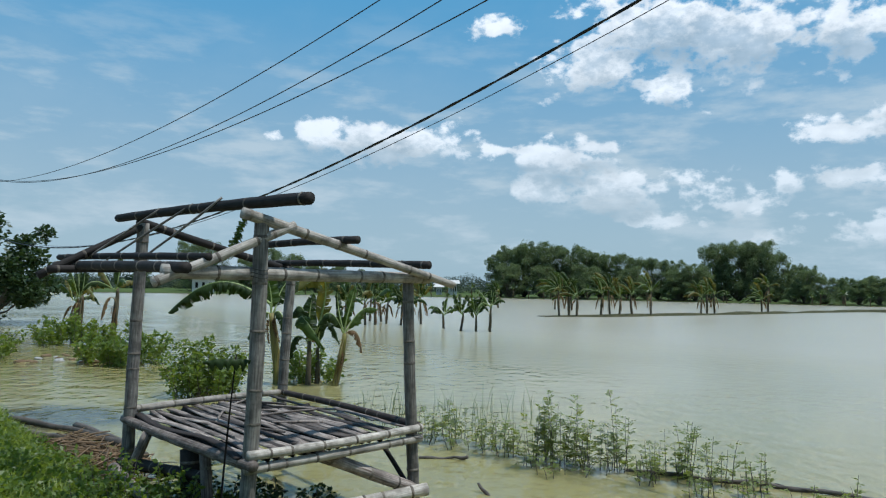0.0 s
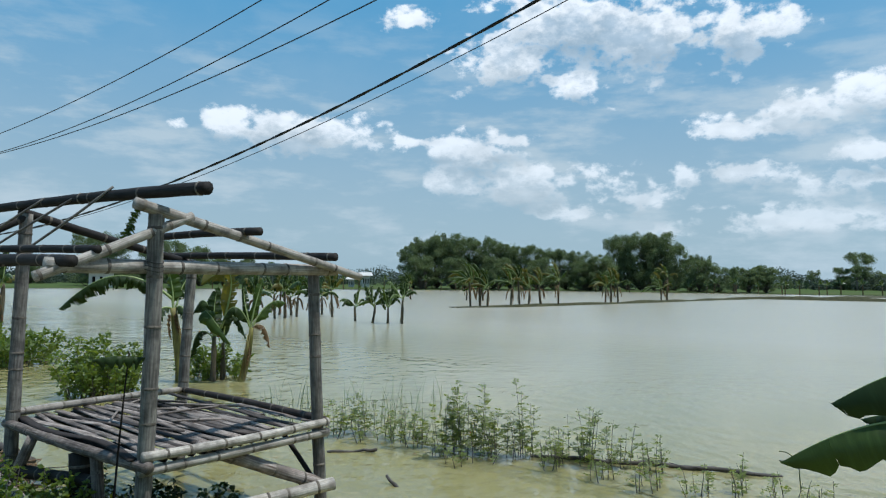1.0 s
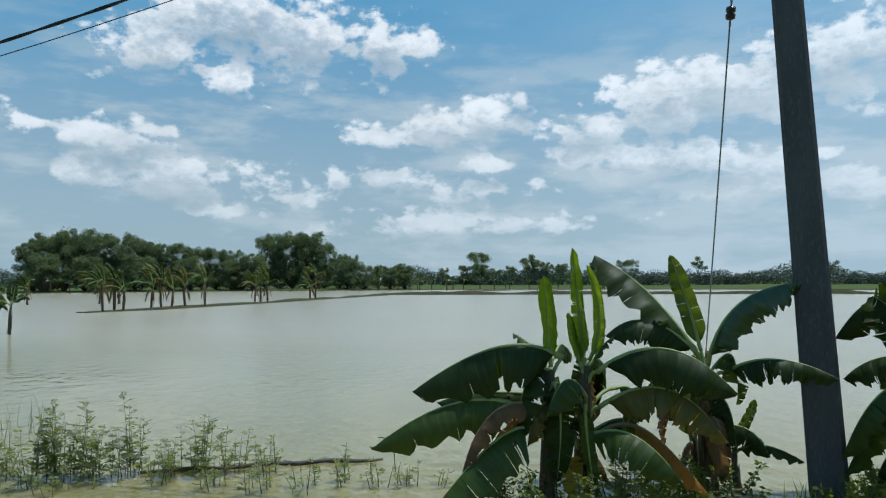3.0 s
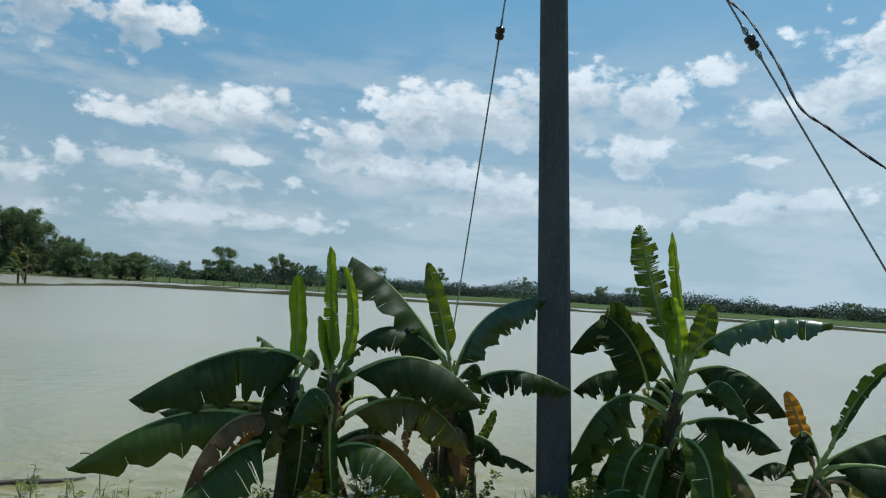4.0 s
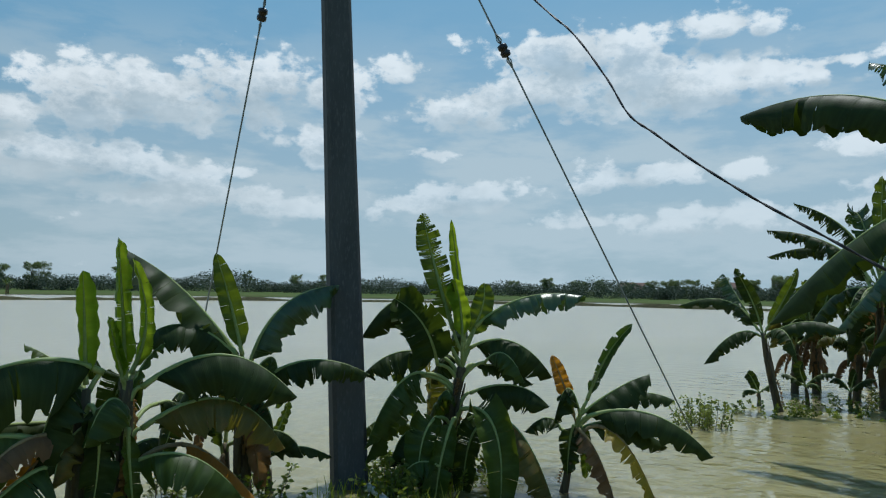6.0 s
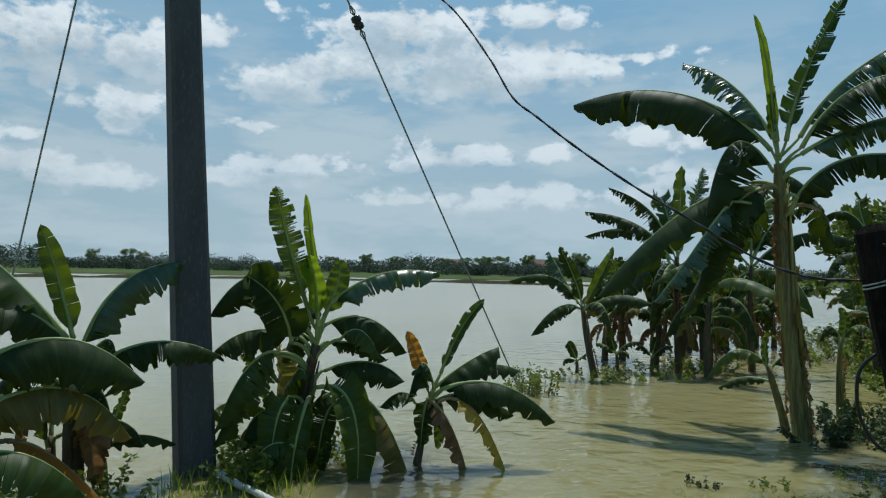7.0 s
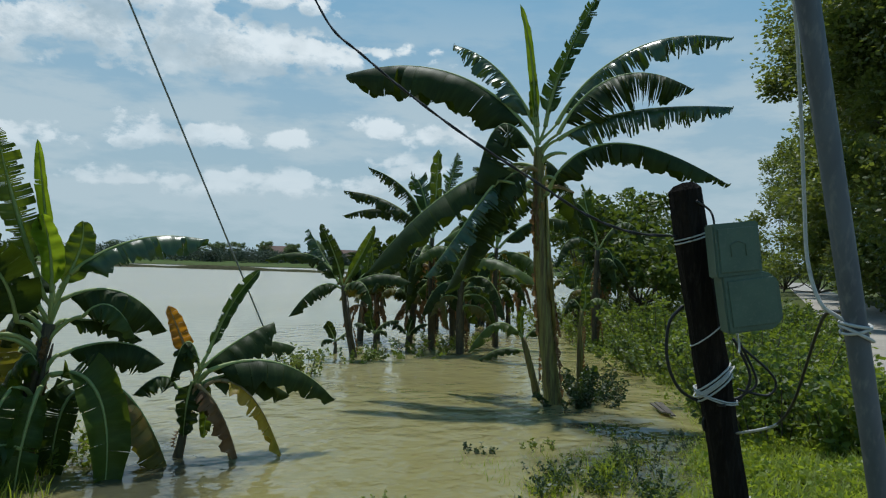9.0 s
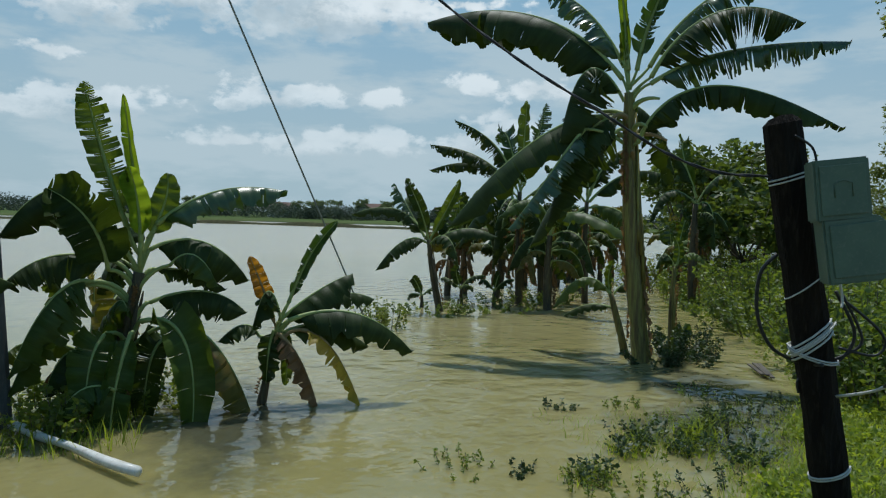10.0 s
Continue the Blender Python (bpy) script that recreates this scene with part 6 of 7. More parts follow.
wire = smooth_line([(0.03, 0.42, 1.60), (0.172, 0.3, 1.583), (0.314, 0.15, 1.506), (0.459, 0.015, 1.348), (0.604, -0.11, 1.174), (0.762, -0.226, 1.039), (0.937, -0.339, 0.957), (1.19, -0.44, 0.868)])
g = Geo()
g.tube(wire[:27], 0.0065, 6)
part("dark_wire", g, M["cable"], top)
g = Geo()
g.tube(wire[26:], 0.0075, 6)
part("wire_end", g, M["white_wire"], top, "pale wire end tied to the post")

# service drop from the power pole to the meter post
top = thing("service_cable", "twisted black service cable from power pole to post", "cable", (3.6, -0.75, 2.1))
drop = [on_pole(7.4), (6.2, 2.5, 5.7), (5.17, 1.4, 4.19), (4.92, 1.13, 3.84), (4.72, 0.92, 3.47), (4.6, 0.79, 3.2), (4.51, 0.65, 3.06), (4.38, 0.44, 2.86), (4.2, 0.16, 2.62), (4.01, -0.13, 2.4), (3.84, -0.4, 2.2), (3.72, -0.62, 2.11), (3.62, -0.87, 2.10)]
dense = [p - Vector((3.6, -0.75, 2.1)) for p in smooth_line(drop, 14)]
for k in range(2):
    g = Geo()
    g.tube([p + Vector((0.7, -0.7, 0)) * 0.0038 * math.cos(i * 0.5 + math.pi * k) + Vector((0, 0, 0.0038)) * math.sin(i * 0.5 + math.pi * k) for i, p in enumerate(dense)], 0.0052, 6)
    part("strand", g, M["cable"], top)

# ---------------------------------------------------------------- banana plants
banana(PLANT_A1, "young banana plant with broad dark drooping leaves in water", 11, skirt=1)
banana(PLANT_A2, "young banana plant with bright upright leaf and withered orange leaf", 12, skirt=1)
banana(PLANT_B, "banana plant with brown hanging dead leaves beside the pole", 13, skirt=2)
banana(PLANT_C, "small banana sucker standing in the flood", 14)
banana(PLANT_D, "bushy banana plant with tall bright torn leaf in the flood", 15, skirt=1)
banana(PLANT_E, "small banana plant with yellowing and orange leaves", 16)
banana(PLANT_F, "tall banana tree with wind-torn leaves standing in flood water", 17, stem_mat="stem", stubs=9)
banana(PLANT_F2, "thin banana sucker at the foot of the tall one", 18, stem_mat="stem")
banana(PLANT_F3, "thin upright banana sucker at the foot of the tall one", 19, stem_mat="stem")
banana(PLANT_G, "slender banana plant with dark split leaves in open water", 20)
for k, s in enumerate((PLANT_G2, PLANT_G3, PLANT_G4)):
    banana(s, "tiny banana sucker just above the flood", 21 + k)
for k, s in enumerate((PLANT_H1, PLANT_H2, PLANT_H3, PLANT_H4)):
    banana(s, "banana plant of a dense clump with torn dark leaves", 25 + k, skirt=5)
for k, (x, y, h, n) in enumerate(((8.15, 2.75, 1.2, 5), (5.75, 5.1, 1.2, 5), (7.0, 4.6, 1.2, 4))):
    wild_banana((x, y), h, 60 + k, "leafy young banana plant of a clump in the flood", "banana plants by the water", n=n, length=1.15, width=0.46, dead=1, tear=0.3, rad=0.055, trunk=0.42, kinds=("deep", "green", "deep", "fading"))
rr = random.Random(77)
for k in range(22):
    u, v = rr.random(), rr.uniform(-0.6, 1.6)
    wild_banana((14.9 + 6.5 * u + v, -4.2 - 6.5 * u + 0.5 * v), rr.uniform(2.3, 3.5), 100 + k, "banana plant of a dense clump with brown dead leaves", "banana clump", n=9, length=1.35, width=0.5, dead=4, tear=0.6, rad=0.075, trunk=0.42)
# behind the hut
for k, s in enumerate((PLANT_K1, PLANT_K2, PLANT_K2b, PLANT_K3)):
    banana(s, "slender banana plant with torn drooping leaves behind the hut", 140 + k, "banana plants behind the hut", "stem" if k in (0, 3) else "stem_dark")
for k, (x, y, h) in enumerate(((-14.8, 27.8, 3.0), (-13.6, 28.2, 3.6), (-15.4, 28.6, 2.6))):
    wild_banana((x, y), h, 150 + k, "banana plant standing in the flood beside a bush", "banana plants by the bushes", n=7, length=1.6, dead=2)
for k in range(12):
    wild_banana((-6.2 + k * 0.42 + rr.uniform(-0.3, 0.3), 38.5 + rr.uniform(-1.5, 3)), rr.uniform(2.4, 3.4), 160 + k, "banana plant in a row on a flooded bank", "banana row in the flood", n=8, length=1.5, dead=2, rad=0.06, trunk=0.45)
for k, (x, y, h) in enumerate(((-0.28, 35.2, 2.0), (0.55, 33.7, 2.4), (1.27, 33.4, 2.2), (1.93, 33.2, 3.4))):
    wild_banana((x, y), h, 180 + k, "small dark banana plant alone in the open flood", "lone banana plants", n=7, length=1.5, width=0.34, kinds=("deep", "deep", "green"), dead=0, rad=0.06, trunk=0.36)
for k, (x, y, h) in enumerate(((8.2, 52.4, 4.0), (9.0, 52.9, 4.3), (9.5, 52.6, 3.2), (11.6, 53.8, 3.8), (12.4, 54.3, 4.3), (13.2, 54.6, 3.4), (14.4, 55.4, 3.6), (16.2, 56.6, 4.4), (22.0, 61.5, 3.4), (22.7, 62.0, 3.8), (23.6, 62.6, 3.9), (31.0, 68.5, 5.6), (30.2, 68.0, 3.0), (5.0, 72.0, 3.0), (10.5, 70.0, 3.2), (12.0, 69.0, 3.0))):
    wild_banana((x, y), h, 200 + k, "wind-blown banana plant on a low field bank", "banana plants on the bank", n=10, wind=(-0.7, -0.15, 0.05), length=2.0, width=0.42, dead=2, kinds=("green", "fading", "green", "deep"), tear=0.7, rad=0.08, trunk=0.48)
base = wild_banana((20, 128), 5.0, 260, "distant banana plant along the far bank", "far banana plants", n=7, length=2.0, width=0.6, dead=0, kinds=("green", "green", "shiny"))
for k in range(64):
    a = radians(-12 + 60 * k / 63 + rr.uniform(-0.8, 0.8))
    d = 128 + 10 * rr.random()
    s = rr.uniform(0.45, 0.8)
    o = copy_thing(base, Matrix.Translation((d * math.sin(a), d * math.cos(a), 0.0)) @ Matrix.Rotation(rr.random() * 6, 4, "Z"))
    o.scale = (s, s, s)

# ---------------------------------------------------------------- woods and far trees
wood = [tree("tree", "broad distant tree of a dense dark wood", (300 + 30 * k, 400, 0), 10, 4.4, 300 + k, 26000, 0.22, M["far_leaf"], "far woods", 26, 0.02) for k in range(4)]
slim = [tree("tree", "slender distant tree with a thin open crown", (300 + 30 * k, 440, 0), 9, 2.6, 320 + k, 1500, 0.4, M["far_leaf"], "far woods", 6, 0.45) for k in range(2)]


def plant_far(kind, bearing, dist, h, wide=1.0):
    src = kind[rr.randrange(len(kind))]
    a, s = radians(bearing), h / 10
    m = Matrix.Translation((dist * math.sin(a), dist * math.cos(a), 0.1)) @ Matrix.Rotation(rr.random() * 6, 4, "Z")
    ob = copy_thing(src, m)
    ob.scale = (s * wide, s * wide, s)


FAR_TREES_A = [
    (-20, 150, 10.6, 1),
    (-18.5, 150, 9, 1),
    (-14.5, 150, 9.4, 1),
    (-12.7, 150, 8.3, 1),
    (-16.2, 150, 7.5, 1),
    (-9.1, 150, 6.1, 1),
    (-10.9, 150, 6, 1),
    (4.1, 142, 9.4, 0.85),
    (5, 142, 10.4, 0.85),
    (6.1, 142, 11.2, 0.85),
    (7.3, 142, 10.8, 0.85),
    (8.4, 142, 10.5, 0.85),
    (9.5, 142, 10.1, 0.85),
    (10.7, 142, 10.1, 0.85),
    (12, 142, 9.2, 0.85),
    (13.1, 142, 8.8, 0.85),
    (14.2, 142, 8.5, 0.85),
    (15.5, 142, 8.3, 0.85),
    (16.5, 142, 8, 0.85),
    (17.6, 142, 7.4, 0.85),
    (11.1, 138, 6.6, 1.3),
    (14.6, 138, 6.2, 1.3),
]
FAR_TREES_B = [
    (18, 138, 5.9, 1.3),
    (19.3, 138, 6.8, 1.3),
    (18.4, 138, 5.5, 1.3),
    (4.8, 138, 6.4, 1.3),
    (7.5, 138, 6.5, 1.3),
    (26.7, 138, 5.9, 1.3),
    (28.1, 138, 4.9, 1.3),
    (30.2, 138, 4.5, 1.3),
    (31.4, 138, 4.8, 1.3),
    (20.3, 146, 10.4, 0.8),
    (21.3, 146, 11.3, 0.8),
    (22.3, 146, 11.7, 0.8),
    (23.3, 146, 10.8, 0.8),
    (24.1, 146, 11.2, 0.8),
    (24.9, 146, 9.8, 0.8),
    (26.1, 146, 7.1, 0.8),
    (27, 146, 6.6, 0.8),
    (18.6, 146, 6.1, 0.8),
    (29.2, 146, 4.9, 0.8),
    (29.2, 200, 5.6, 1.1),
    (30.9, 200, 6.3, 1.1),
    (34.5, 200, 4.8, 1.1),
]
FAR_TREES_C = [
    (36.3, 200, 5.8, 1.1),
    (37.5, 200, 9.5, 1.1),
    (40, 200, 5.5, 1.1),
    (41.6, 200, 7.8, 1.1),
    (42.7, 200, 6.6, 1.1),
    (44.1, 200, 6, 1.1),
    (46.9, 200, 6.3, 1.1),
    (49.2, 200, 7.1, 1.1),
    (39.1, 200, 4.5, 1.1),
    (32.7, 200, 3.7, 1.1),
    (67.5, 225, 5.4, 1.2),
    (69.8, 225, 6, 1.2),
    (70.8, 225, 5, 1.2),
    (85, 225, 5, 1.2),
    (87.8, 225, 6, 1.2),
    (90.6, 225, 4.7, 1.2),
    (94.3, 225, 4.8, 1.2),
    (97, 225, 5.5, 1.2),
    (98.9, 225, 6.1, 1.2),
    (101.1, 225, 6.6, 1.2),
    (103.3, 225, 6.1, 1.2),
    (105, 225, 6.6, 1.2),
]
FAR_TREES_D = [
    (90.1, 228, 5.2, 1.2),
    (92, 228, 5.7, 1.2),
    (95.9, 228, 5.6, 1.2),
    (97.7, 228, 6, 1.2),
    (100.9, 228, 5, 1.2),
    (103, 228, 6, 1.2),
    (105.2, 228, 7.5, 1.2),
]
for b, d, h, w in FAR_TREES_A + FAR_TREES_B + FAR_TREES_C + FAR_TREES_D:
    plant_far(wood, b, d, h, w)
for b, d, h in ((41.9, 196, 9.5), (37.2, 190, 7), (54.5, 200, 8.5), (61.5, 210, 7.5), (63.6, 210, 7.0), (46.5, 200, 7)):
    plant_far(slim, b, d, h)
# the model trees join the far row behind the rest
for k, o in enumerate(wood + slim):
    a = radians(-24 + 4.2 * k)
    o.location = (185 * math.sin(a), 185 * math.cos(a), 0.1)
    o.scale = (0.7, 0.7, 0.7)
rr2 = random.Random(5)
g = Geo()
cs, rs = [], []
for k in range(520):
    a = radians(-45 + 190 * k / 519)
    d = 205 + rr2.uniform(-20, 30)
    h = 2.4 + 4.0 * max(0, noise.noise((k * 0.06, 2, 0)) + 0.15) + 2.4 * max(0, noise.noise((k * 0.31, 9, 0))) + 0.9 * rr2.random()
    cs.append((d * math.sin(a), d * math.cos(a), h * 0.5)), rs.append(h * 0.72)
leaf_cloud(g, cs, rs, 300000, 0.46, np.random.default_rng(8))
single("hedgerow", g, M["hedge_leaf"], "green belt of far trees and hedges, leaf colour greyed for haze", "trees", kind="stuff")

# left: tree at the water's edge and bushes round the drowned bananas
tree("tree", "dark leafy tree standing at the edge of the flood", (-21.6, 32.6, 0), 4.9, 3.0, 401, 11000, 0.24, M["tree_leaf"], "", 16, 0.06)
shrub("bush", "bright green bush rising from the flood", (-12.5, 23.2, 0), 0.98, 2.3, 410, 46, 60, 0.13, M["bush_leaf"], "bushes in the flood")
shrub("bush", "bright green bush with bare twigs rising from the flood", (-8.3, 18.0, 0), 1.0, 1.9, 411, 50, 60, 0.12, M["bush_leaf"], "bushes in the flood")
shrub("bush", "dense green bush behind the bamboo hut", (-4.55, 13.3, 0), 1.05, 1.25, 412, 50, 90, 0.085, M["bush_leaf"], "bushes in the flood")
shrub("bush", "low bush at the foot of bananas", (-3.1, 15.6, 0), 0.8, 1.2, 413, 30, 50, 0.10, M["bush_leaf"], "bushes in the flood")
shrub("bush", "low green bush at the edge of the verge", (-12.6, 18.5, 0), 0.8, 2.4, 414, 40, 60, 0.11, M["bush_leaf"], "bushes in the flood")


def feathery_weed(at, h, spread, seed, label, mat, group):
    """A weed standing out of the water: a few upright stems with slanting twigs, each twig set with small paired leaves."""
    r = random.Random(seed)
    top = thing("water_weed", label, "weed", (*at, 0), group)
    lv = Geo()
    for _ in range(max(4, int(15 * spread))):
        g = Geo()
        a, rr_ = r.random() * math.tau, math.sqrt(r.random())
        b = Vector((math.cos(a) * spread * 0.42 * rr_, math.sin(a) * spread * 0.42 * rr_, -0.12))
        hh = h * r.uniform(0.55, 1.08) * (1.1 - 0.4 * rr_)
        tip = Vector((b.x * 1.3 + r.uniform(-0.08, 0.08), b.y * 1.3 + r.uniform(-0.08, 0.08), hh))
        pts = bez(b, b.lerp(tip, 0.5) + Vector((r.uniform(-0.05, 0.05), r.uniform(-0.05, 0.05), 0)), tip, 10)
        g.tube(pts, [0.007 * (1 - 0.08 * k) for k in range(11)], 4, caps=False)
        part("stalk", g, M["bark"], top)
        n = max(5, int(hh / 0.045))
        for k in range(n):
            u = 0.12 + 0.88 * k / n
            p = pts[min(9, int(u * 10))].lerp(pts[min(10, int(u * 10) + 1)], u * 10 % 1)
            if p.z < 0.01:
                continue
            az, up = r.random() * math.tau, r.uniform(0.15, 0.9)
            d = Vector((math.cos(az), math.sin(az), up)).normalized()
            L = (0.06 + 0.17 * (1 - u) ** 0.7) * r.uniform(0.6, 1.3) * min(1.2, 0.55 + h * 0.6)
            side = d.cross(Vector((0, 0, 1))).normalized()
            for j in range(max(2, int(L / 0.021))):
                q = p + d * (0.02 + j * 0.021) - Vector((0, 0, 0.35 * (j * 0.021) ** 2 / max(L, 0.05)))
                for sg in (-1, 1):
                    w = (side * sg + d * r.uniform(0.2, 0.8) + Vector((0, 0, r.uniform(-0.5, 0.3)))).normalized() * r.uniform(0.026, 0.05)
                    c = w.cross(d).normalized().cross(w).normalized() * w.length * 0.26
                    lv.add([q, q + w * 0.5 + c, q + w, q + w * 0.5 - c], [(0, 1, 2, 3)])
    tagged(part("foliage", lv, mat, top), kind="stuff")
    return top


WEEDS = [(4.75, 4.95, 0.6, 0.5), (5.2, 4.4, 0.7, 0.6), (5.65, 4.35, 0.65, 0.6), (6.05, 4.45, 0.5, 0.5), (4.6, 4.6, 0.5, 0.5), (-0.45, 9.6, 0.55, 0.6), (0.05, 9.9, 0.72, 0.5), (0.3, 9.5, 0.5, 1.0), (0.65, 9.1, 0.5, 0.8), (0.95, 8.75, 0.62, 0.7), (1.15, 8.6, 0.98, 0.7), (1.45, 8.45, 1.05, 0.6), (1.75, 8.25, 0.7, 0.55), (2.0, 8.35, 0.85, 0.4), (1.3, 8.2, 0.4, 0.8), (2.25, 7.9, 0.45, 0.6), (2.65, 8.0, 0.95, 0.4), (2.45, 8.1, 0.55, 0.45), (2.95, 7.75, 0.66, 0.45), (3.3, 7.5, 0.55, 0.4), (2.6, 7.2, 0.4, 0.4), (3.0, 6.9, 0.45, 0.4), (3.45, 6.75, 0.35, 0.5), (3.85, 6.6, 0.4, 0.4), (4.15, 6.3, 0.34, 0.5), (4.45, 6.1, 0.3, 0.5)]
for k, (x, y, h, w) in enumerate(WEEDS):
    feathery_weed((x, y), h, w, 430 + k, "pale green feathery weed standing up out of the flood", M["bush_pale"], "weeds in the flood")


def blades(count, area, lo, hi, seed, width=0.008, ground=True, bend=0.35):
    """Grass: bent tapering blades; area gives a place for each."""
    g, r = Geo(), random.Random(seed)
    for _ in range(count):
        p = area(r)
        if p is None:
            continue
        x, y = p
        z = height(x, y) if ground else -0.05
        if ground and z < -0.12:
            continue
        h = r.uniform(lo, hi)
        a = r.random() * math.tau
        d = Vector((math.cos(a), math.sin(a), 0))
        s = Vector((-d.y, d.x, 0)) * width * r.uniform(0.6, 1.4)
        b = Vector((x, y, z - 0.02))
        m = b + Vector((0, 0, h * 0.6)) + d * h * bend * 0.35
        t = b + Vector((0, 0, h)) + d * h * bend
        g.add([b - s, b + s, m + s * 0.7, m - s * 0.7, t], [(0, 1, 2, 3), (3, 2, 4)])
    return g


def reeds(r):
    return (r.uniform(-1.5, 1.6) + 0.0, r.uniform(9.6, 12.2))


single("reeds", blades(130, reeds, 0.3, 0.75, 3, 0.005, False, 0.32), M["reed"], "thin brown-green reeds standing in shallow flood", "reeds", kind="stuff")


def verge(r):
    q, t = r.uniform(-16, 26), r.random()
    s0 = float(np.interp(q, SHORE_Q, SHORE_S))
    p = ALONG * q + ACROSS * (0.35 + (s0 + 0.2 - 0.35) * t)
    if (p - Vector((0.6, 1.0))).length < 2.0:
        return None
    return p.x, p.y


def near_right(r):
    q = r.uniform(2.5, 13)
    s0 = float(np.interp(q, SHORE_Q, SHORE_S))
    p = ALONG * q + ACROSS * (0.35 + (s0 + 0.45 - 0.35) * r.random())
    return (p.x, p.y) if (p - Vector((0.6, 1.0))).length > 2.2 else None


def near_left(r):
    q = r.uniform(-16, -4)
    s0 = float(np.interp(q, SHORE_Q, SHORE_S))
    p = ALONG * q + ACROSS * (0.35 + (s0 + 0.2 - 0.35) * r.random())
    return p.x, p.y


single("verge_grass", blades(14000, verge, 0.05, 0.15, 5, 0.007, True, 0.8), M["grass"], "rough green grass of the road verge", "grass", kind="stuff")
single("verge_grass", blades(30000, near_right, 0.05, 0.16, 6, 0.006, True, 0.95), M["grass"], "rough green grass and weeds by the meter post", "grass", kind="stuff")
single("verge_grass", blades(19000, near_left, 0.06, 0.2, 7, 0.007, True, 0.9), M["grass"], "long green grass on the bank before the hut", "grass", kind="stuff")

# leafy weeds of the near banks
for nm, fn, cnt, sz, lab in (("bank_weeds", near_left, 26000, 0.06, "leafy green weeds on the bank before the hut"), ("bank_weeds", near_right, 22000, 0.05, "leafy green weeds by the meter post")):
    r, cs, rs, lv = random.Random(44), [], [], Geo()
    while len(cs) < 520:
        p = fn(r)
        if p is None or height(*p) < -0.03:
            continue
        hump = max(0.0, noise.noise((p[0] * 1.3, p[1] * 1.3, 5)))
        cs.append((p[0], p[1], height(*p) + 0.06 + 0.16 * hump)), rs.append(0.10 + 0.14 * hump)
    leaf_cloud(lv, cs, rs, cnt, sz, np.random.default_rng(6), flat=0.6)
    single(nm, lv, M["bush_leaf" if fn is near_left else "grass"], lab, "weeds", kind="stuff")
# weeds below the hut; the dark leaf on half deepens the platform's shade
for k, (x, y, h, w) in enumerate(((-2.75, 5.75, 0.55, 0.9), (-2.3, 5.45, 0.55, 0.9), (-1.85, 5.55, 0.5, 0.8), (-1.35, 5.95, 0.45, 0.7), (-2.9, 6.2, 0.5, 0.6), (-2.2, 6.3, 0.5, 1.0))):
    shrub("bush", "weeds under the hut platform, some leaves darkened for its shade", (x, y, max(0, height(x, y))), h, w, 600 + k, 30, 70, 0.05, M["tree_leaf" if k in (2, 3, 5) else "bush_leaf"], "weeds under the hut", 0.7)

# creeping weeds in the shallows and along the right-hand bank
lv = Geo()
r = random.Random(12)
cs, rs = [], []
for _ in range(260):
    q = r.uniform(7.5, 30)
    s0 = float(np.interp(q, SHORE_Q, SHORE_S))
    s = s0 + r.uniform(-2.6, 0.5)
    p = ALONG * q + ACROSS * s
    cs.append((p.x, p.y, max(0.02, height(p.x, p.y)) + 0.05)), rs.append(r.uniform(0.10, 0.30))
leaf_cloud(lv, cs, rs, 26000, 0.065, np.random.default_rng(4), flat=0.5)
single("creeping_weeds", lv, M["bush_leaf"], "low creeping weeds along the flooded bank", "weeds", kind="stuff")
for k, (x, y, h, w) in enumerate(((5.9, -4.9, 0.95, 1.3), (6.7, -5.3, 1.1, 1.6), (7.6, -6.4, 1.1, 1.8), (8.8, -7.4, 1.2, 2.0), (10.5, -7.6, 1.0, 2.2), (12.5, -9.3, 1.1, 2.4), (14.5, -11, 1.2, 2.6), (17.5, -13.5, 1.2, 3.0), (5.0, -4.6, 0.6, 0.7), (11.5, -10.5, 1.1, 2.0), (21, -17, 1.3, 3.2), (9.6, -8.9, 0.9, 1.5), (10.4, -11.0, 1.0, 1.5), (12.6, -13.2, 1.2, 2.0), (16.5, -9.8, 0.9, 2.4), (19.0, -12.0, 1.0, 2.6), (24.5, -18.5, 1.4, 3.6), (28, -22, 1.6, 4.0))):
    shrub("bush", "wild green bush beside the village road", (x, y, max(0, height(x, y))), h * (1.0, 0.75, 1.15)[k % 3], w, 470 + k, 34, 85, (0.075, 0.095, 0.085)[k % 3], M[("bush_leaf", "grove_leaf", "bush_leaf")[k % 3]], "bushes by the road", 0.65)
shrub("bush", "tuft of wet grass at a stay wire's foot", (12.1, -0.95, 0), 0.5, 0.75, 490, 30, 40, 0.06, M["bush_pale"], "tufts in the flood", 0.8)
for k, (x, y, h, w) in enumerate(((5.76, -0.1, 0.16, 0.35), (5.62, -0.5, 0.08, 0.2), (5.21, -0.87, 0.22, 0.25), (5.93, -1.83, 0.18, 0.5), (6.27, -2.33, 0.14, 0.4), (5.95, -2.74, 0.3, 0.5), (5.54, -2.09, 0.2, 0.5), (5.09, -2.23, 0.25, 0.6), (7.23, -3.44, 0.14, 0.4), (7.08, -1.61, 0.1, 0.2), (6.99, -2.32, 0.12, 0.25), (6.5, -3.25, 0.2, 0.5), (5.6, -2.5, 0.22, 0.6), (4.7, -1.7, 0.22, 0.5), (4.9, -1.2, 0.16, 0.4), (6.7, -3.9, 0.16, 0.5), (6.1, -3.3, 0.2, 0.5))):
    shrub("water_weed", "sparse creeping weed in a shallow puddle", (x, y, 0), h * 0.75, w * 1.15, 640 + k, 16, 34, 0.03, M["tree_leaf" if k % 2 else "bush_leaf"], "weeds in the shallows", 0.6, "weed")


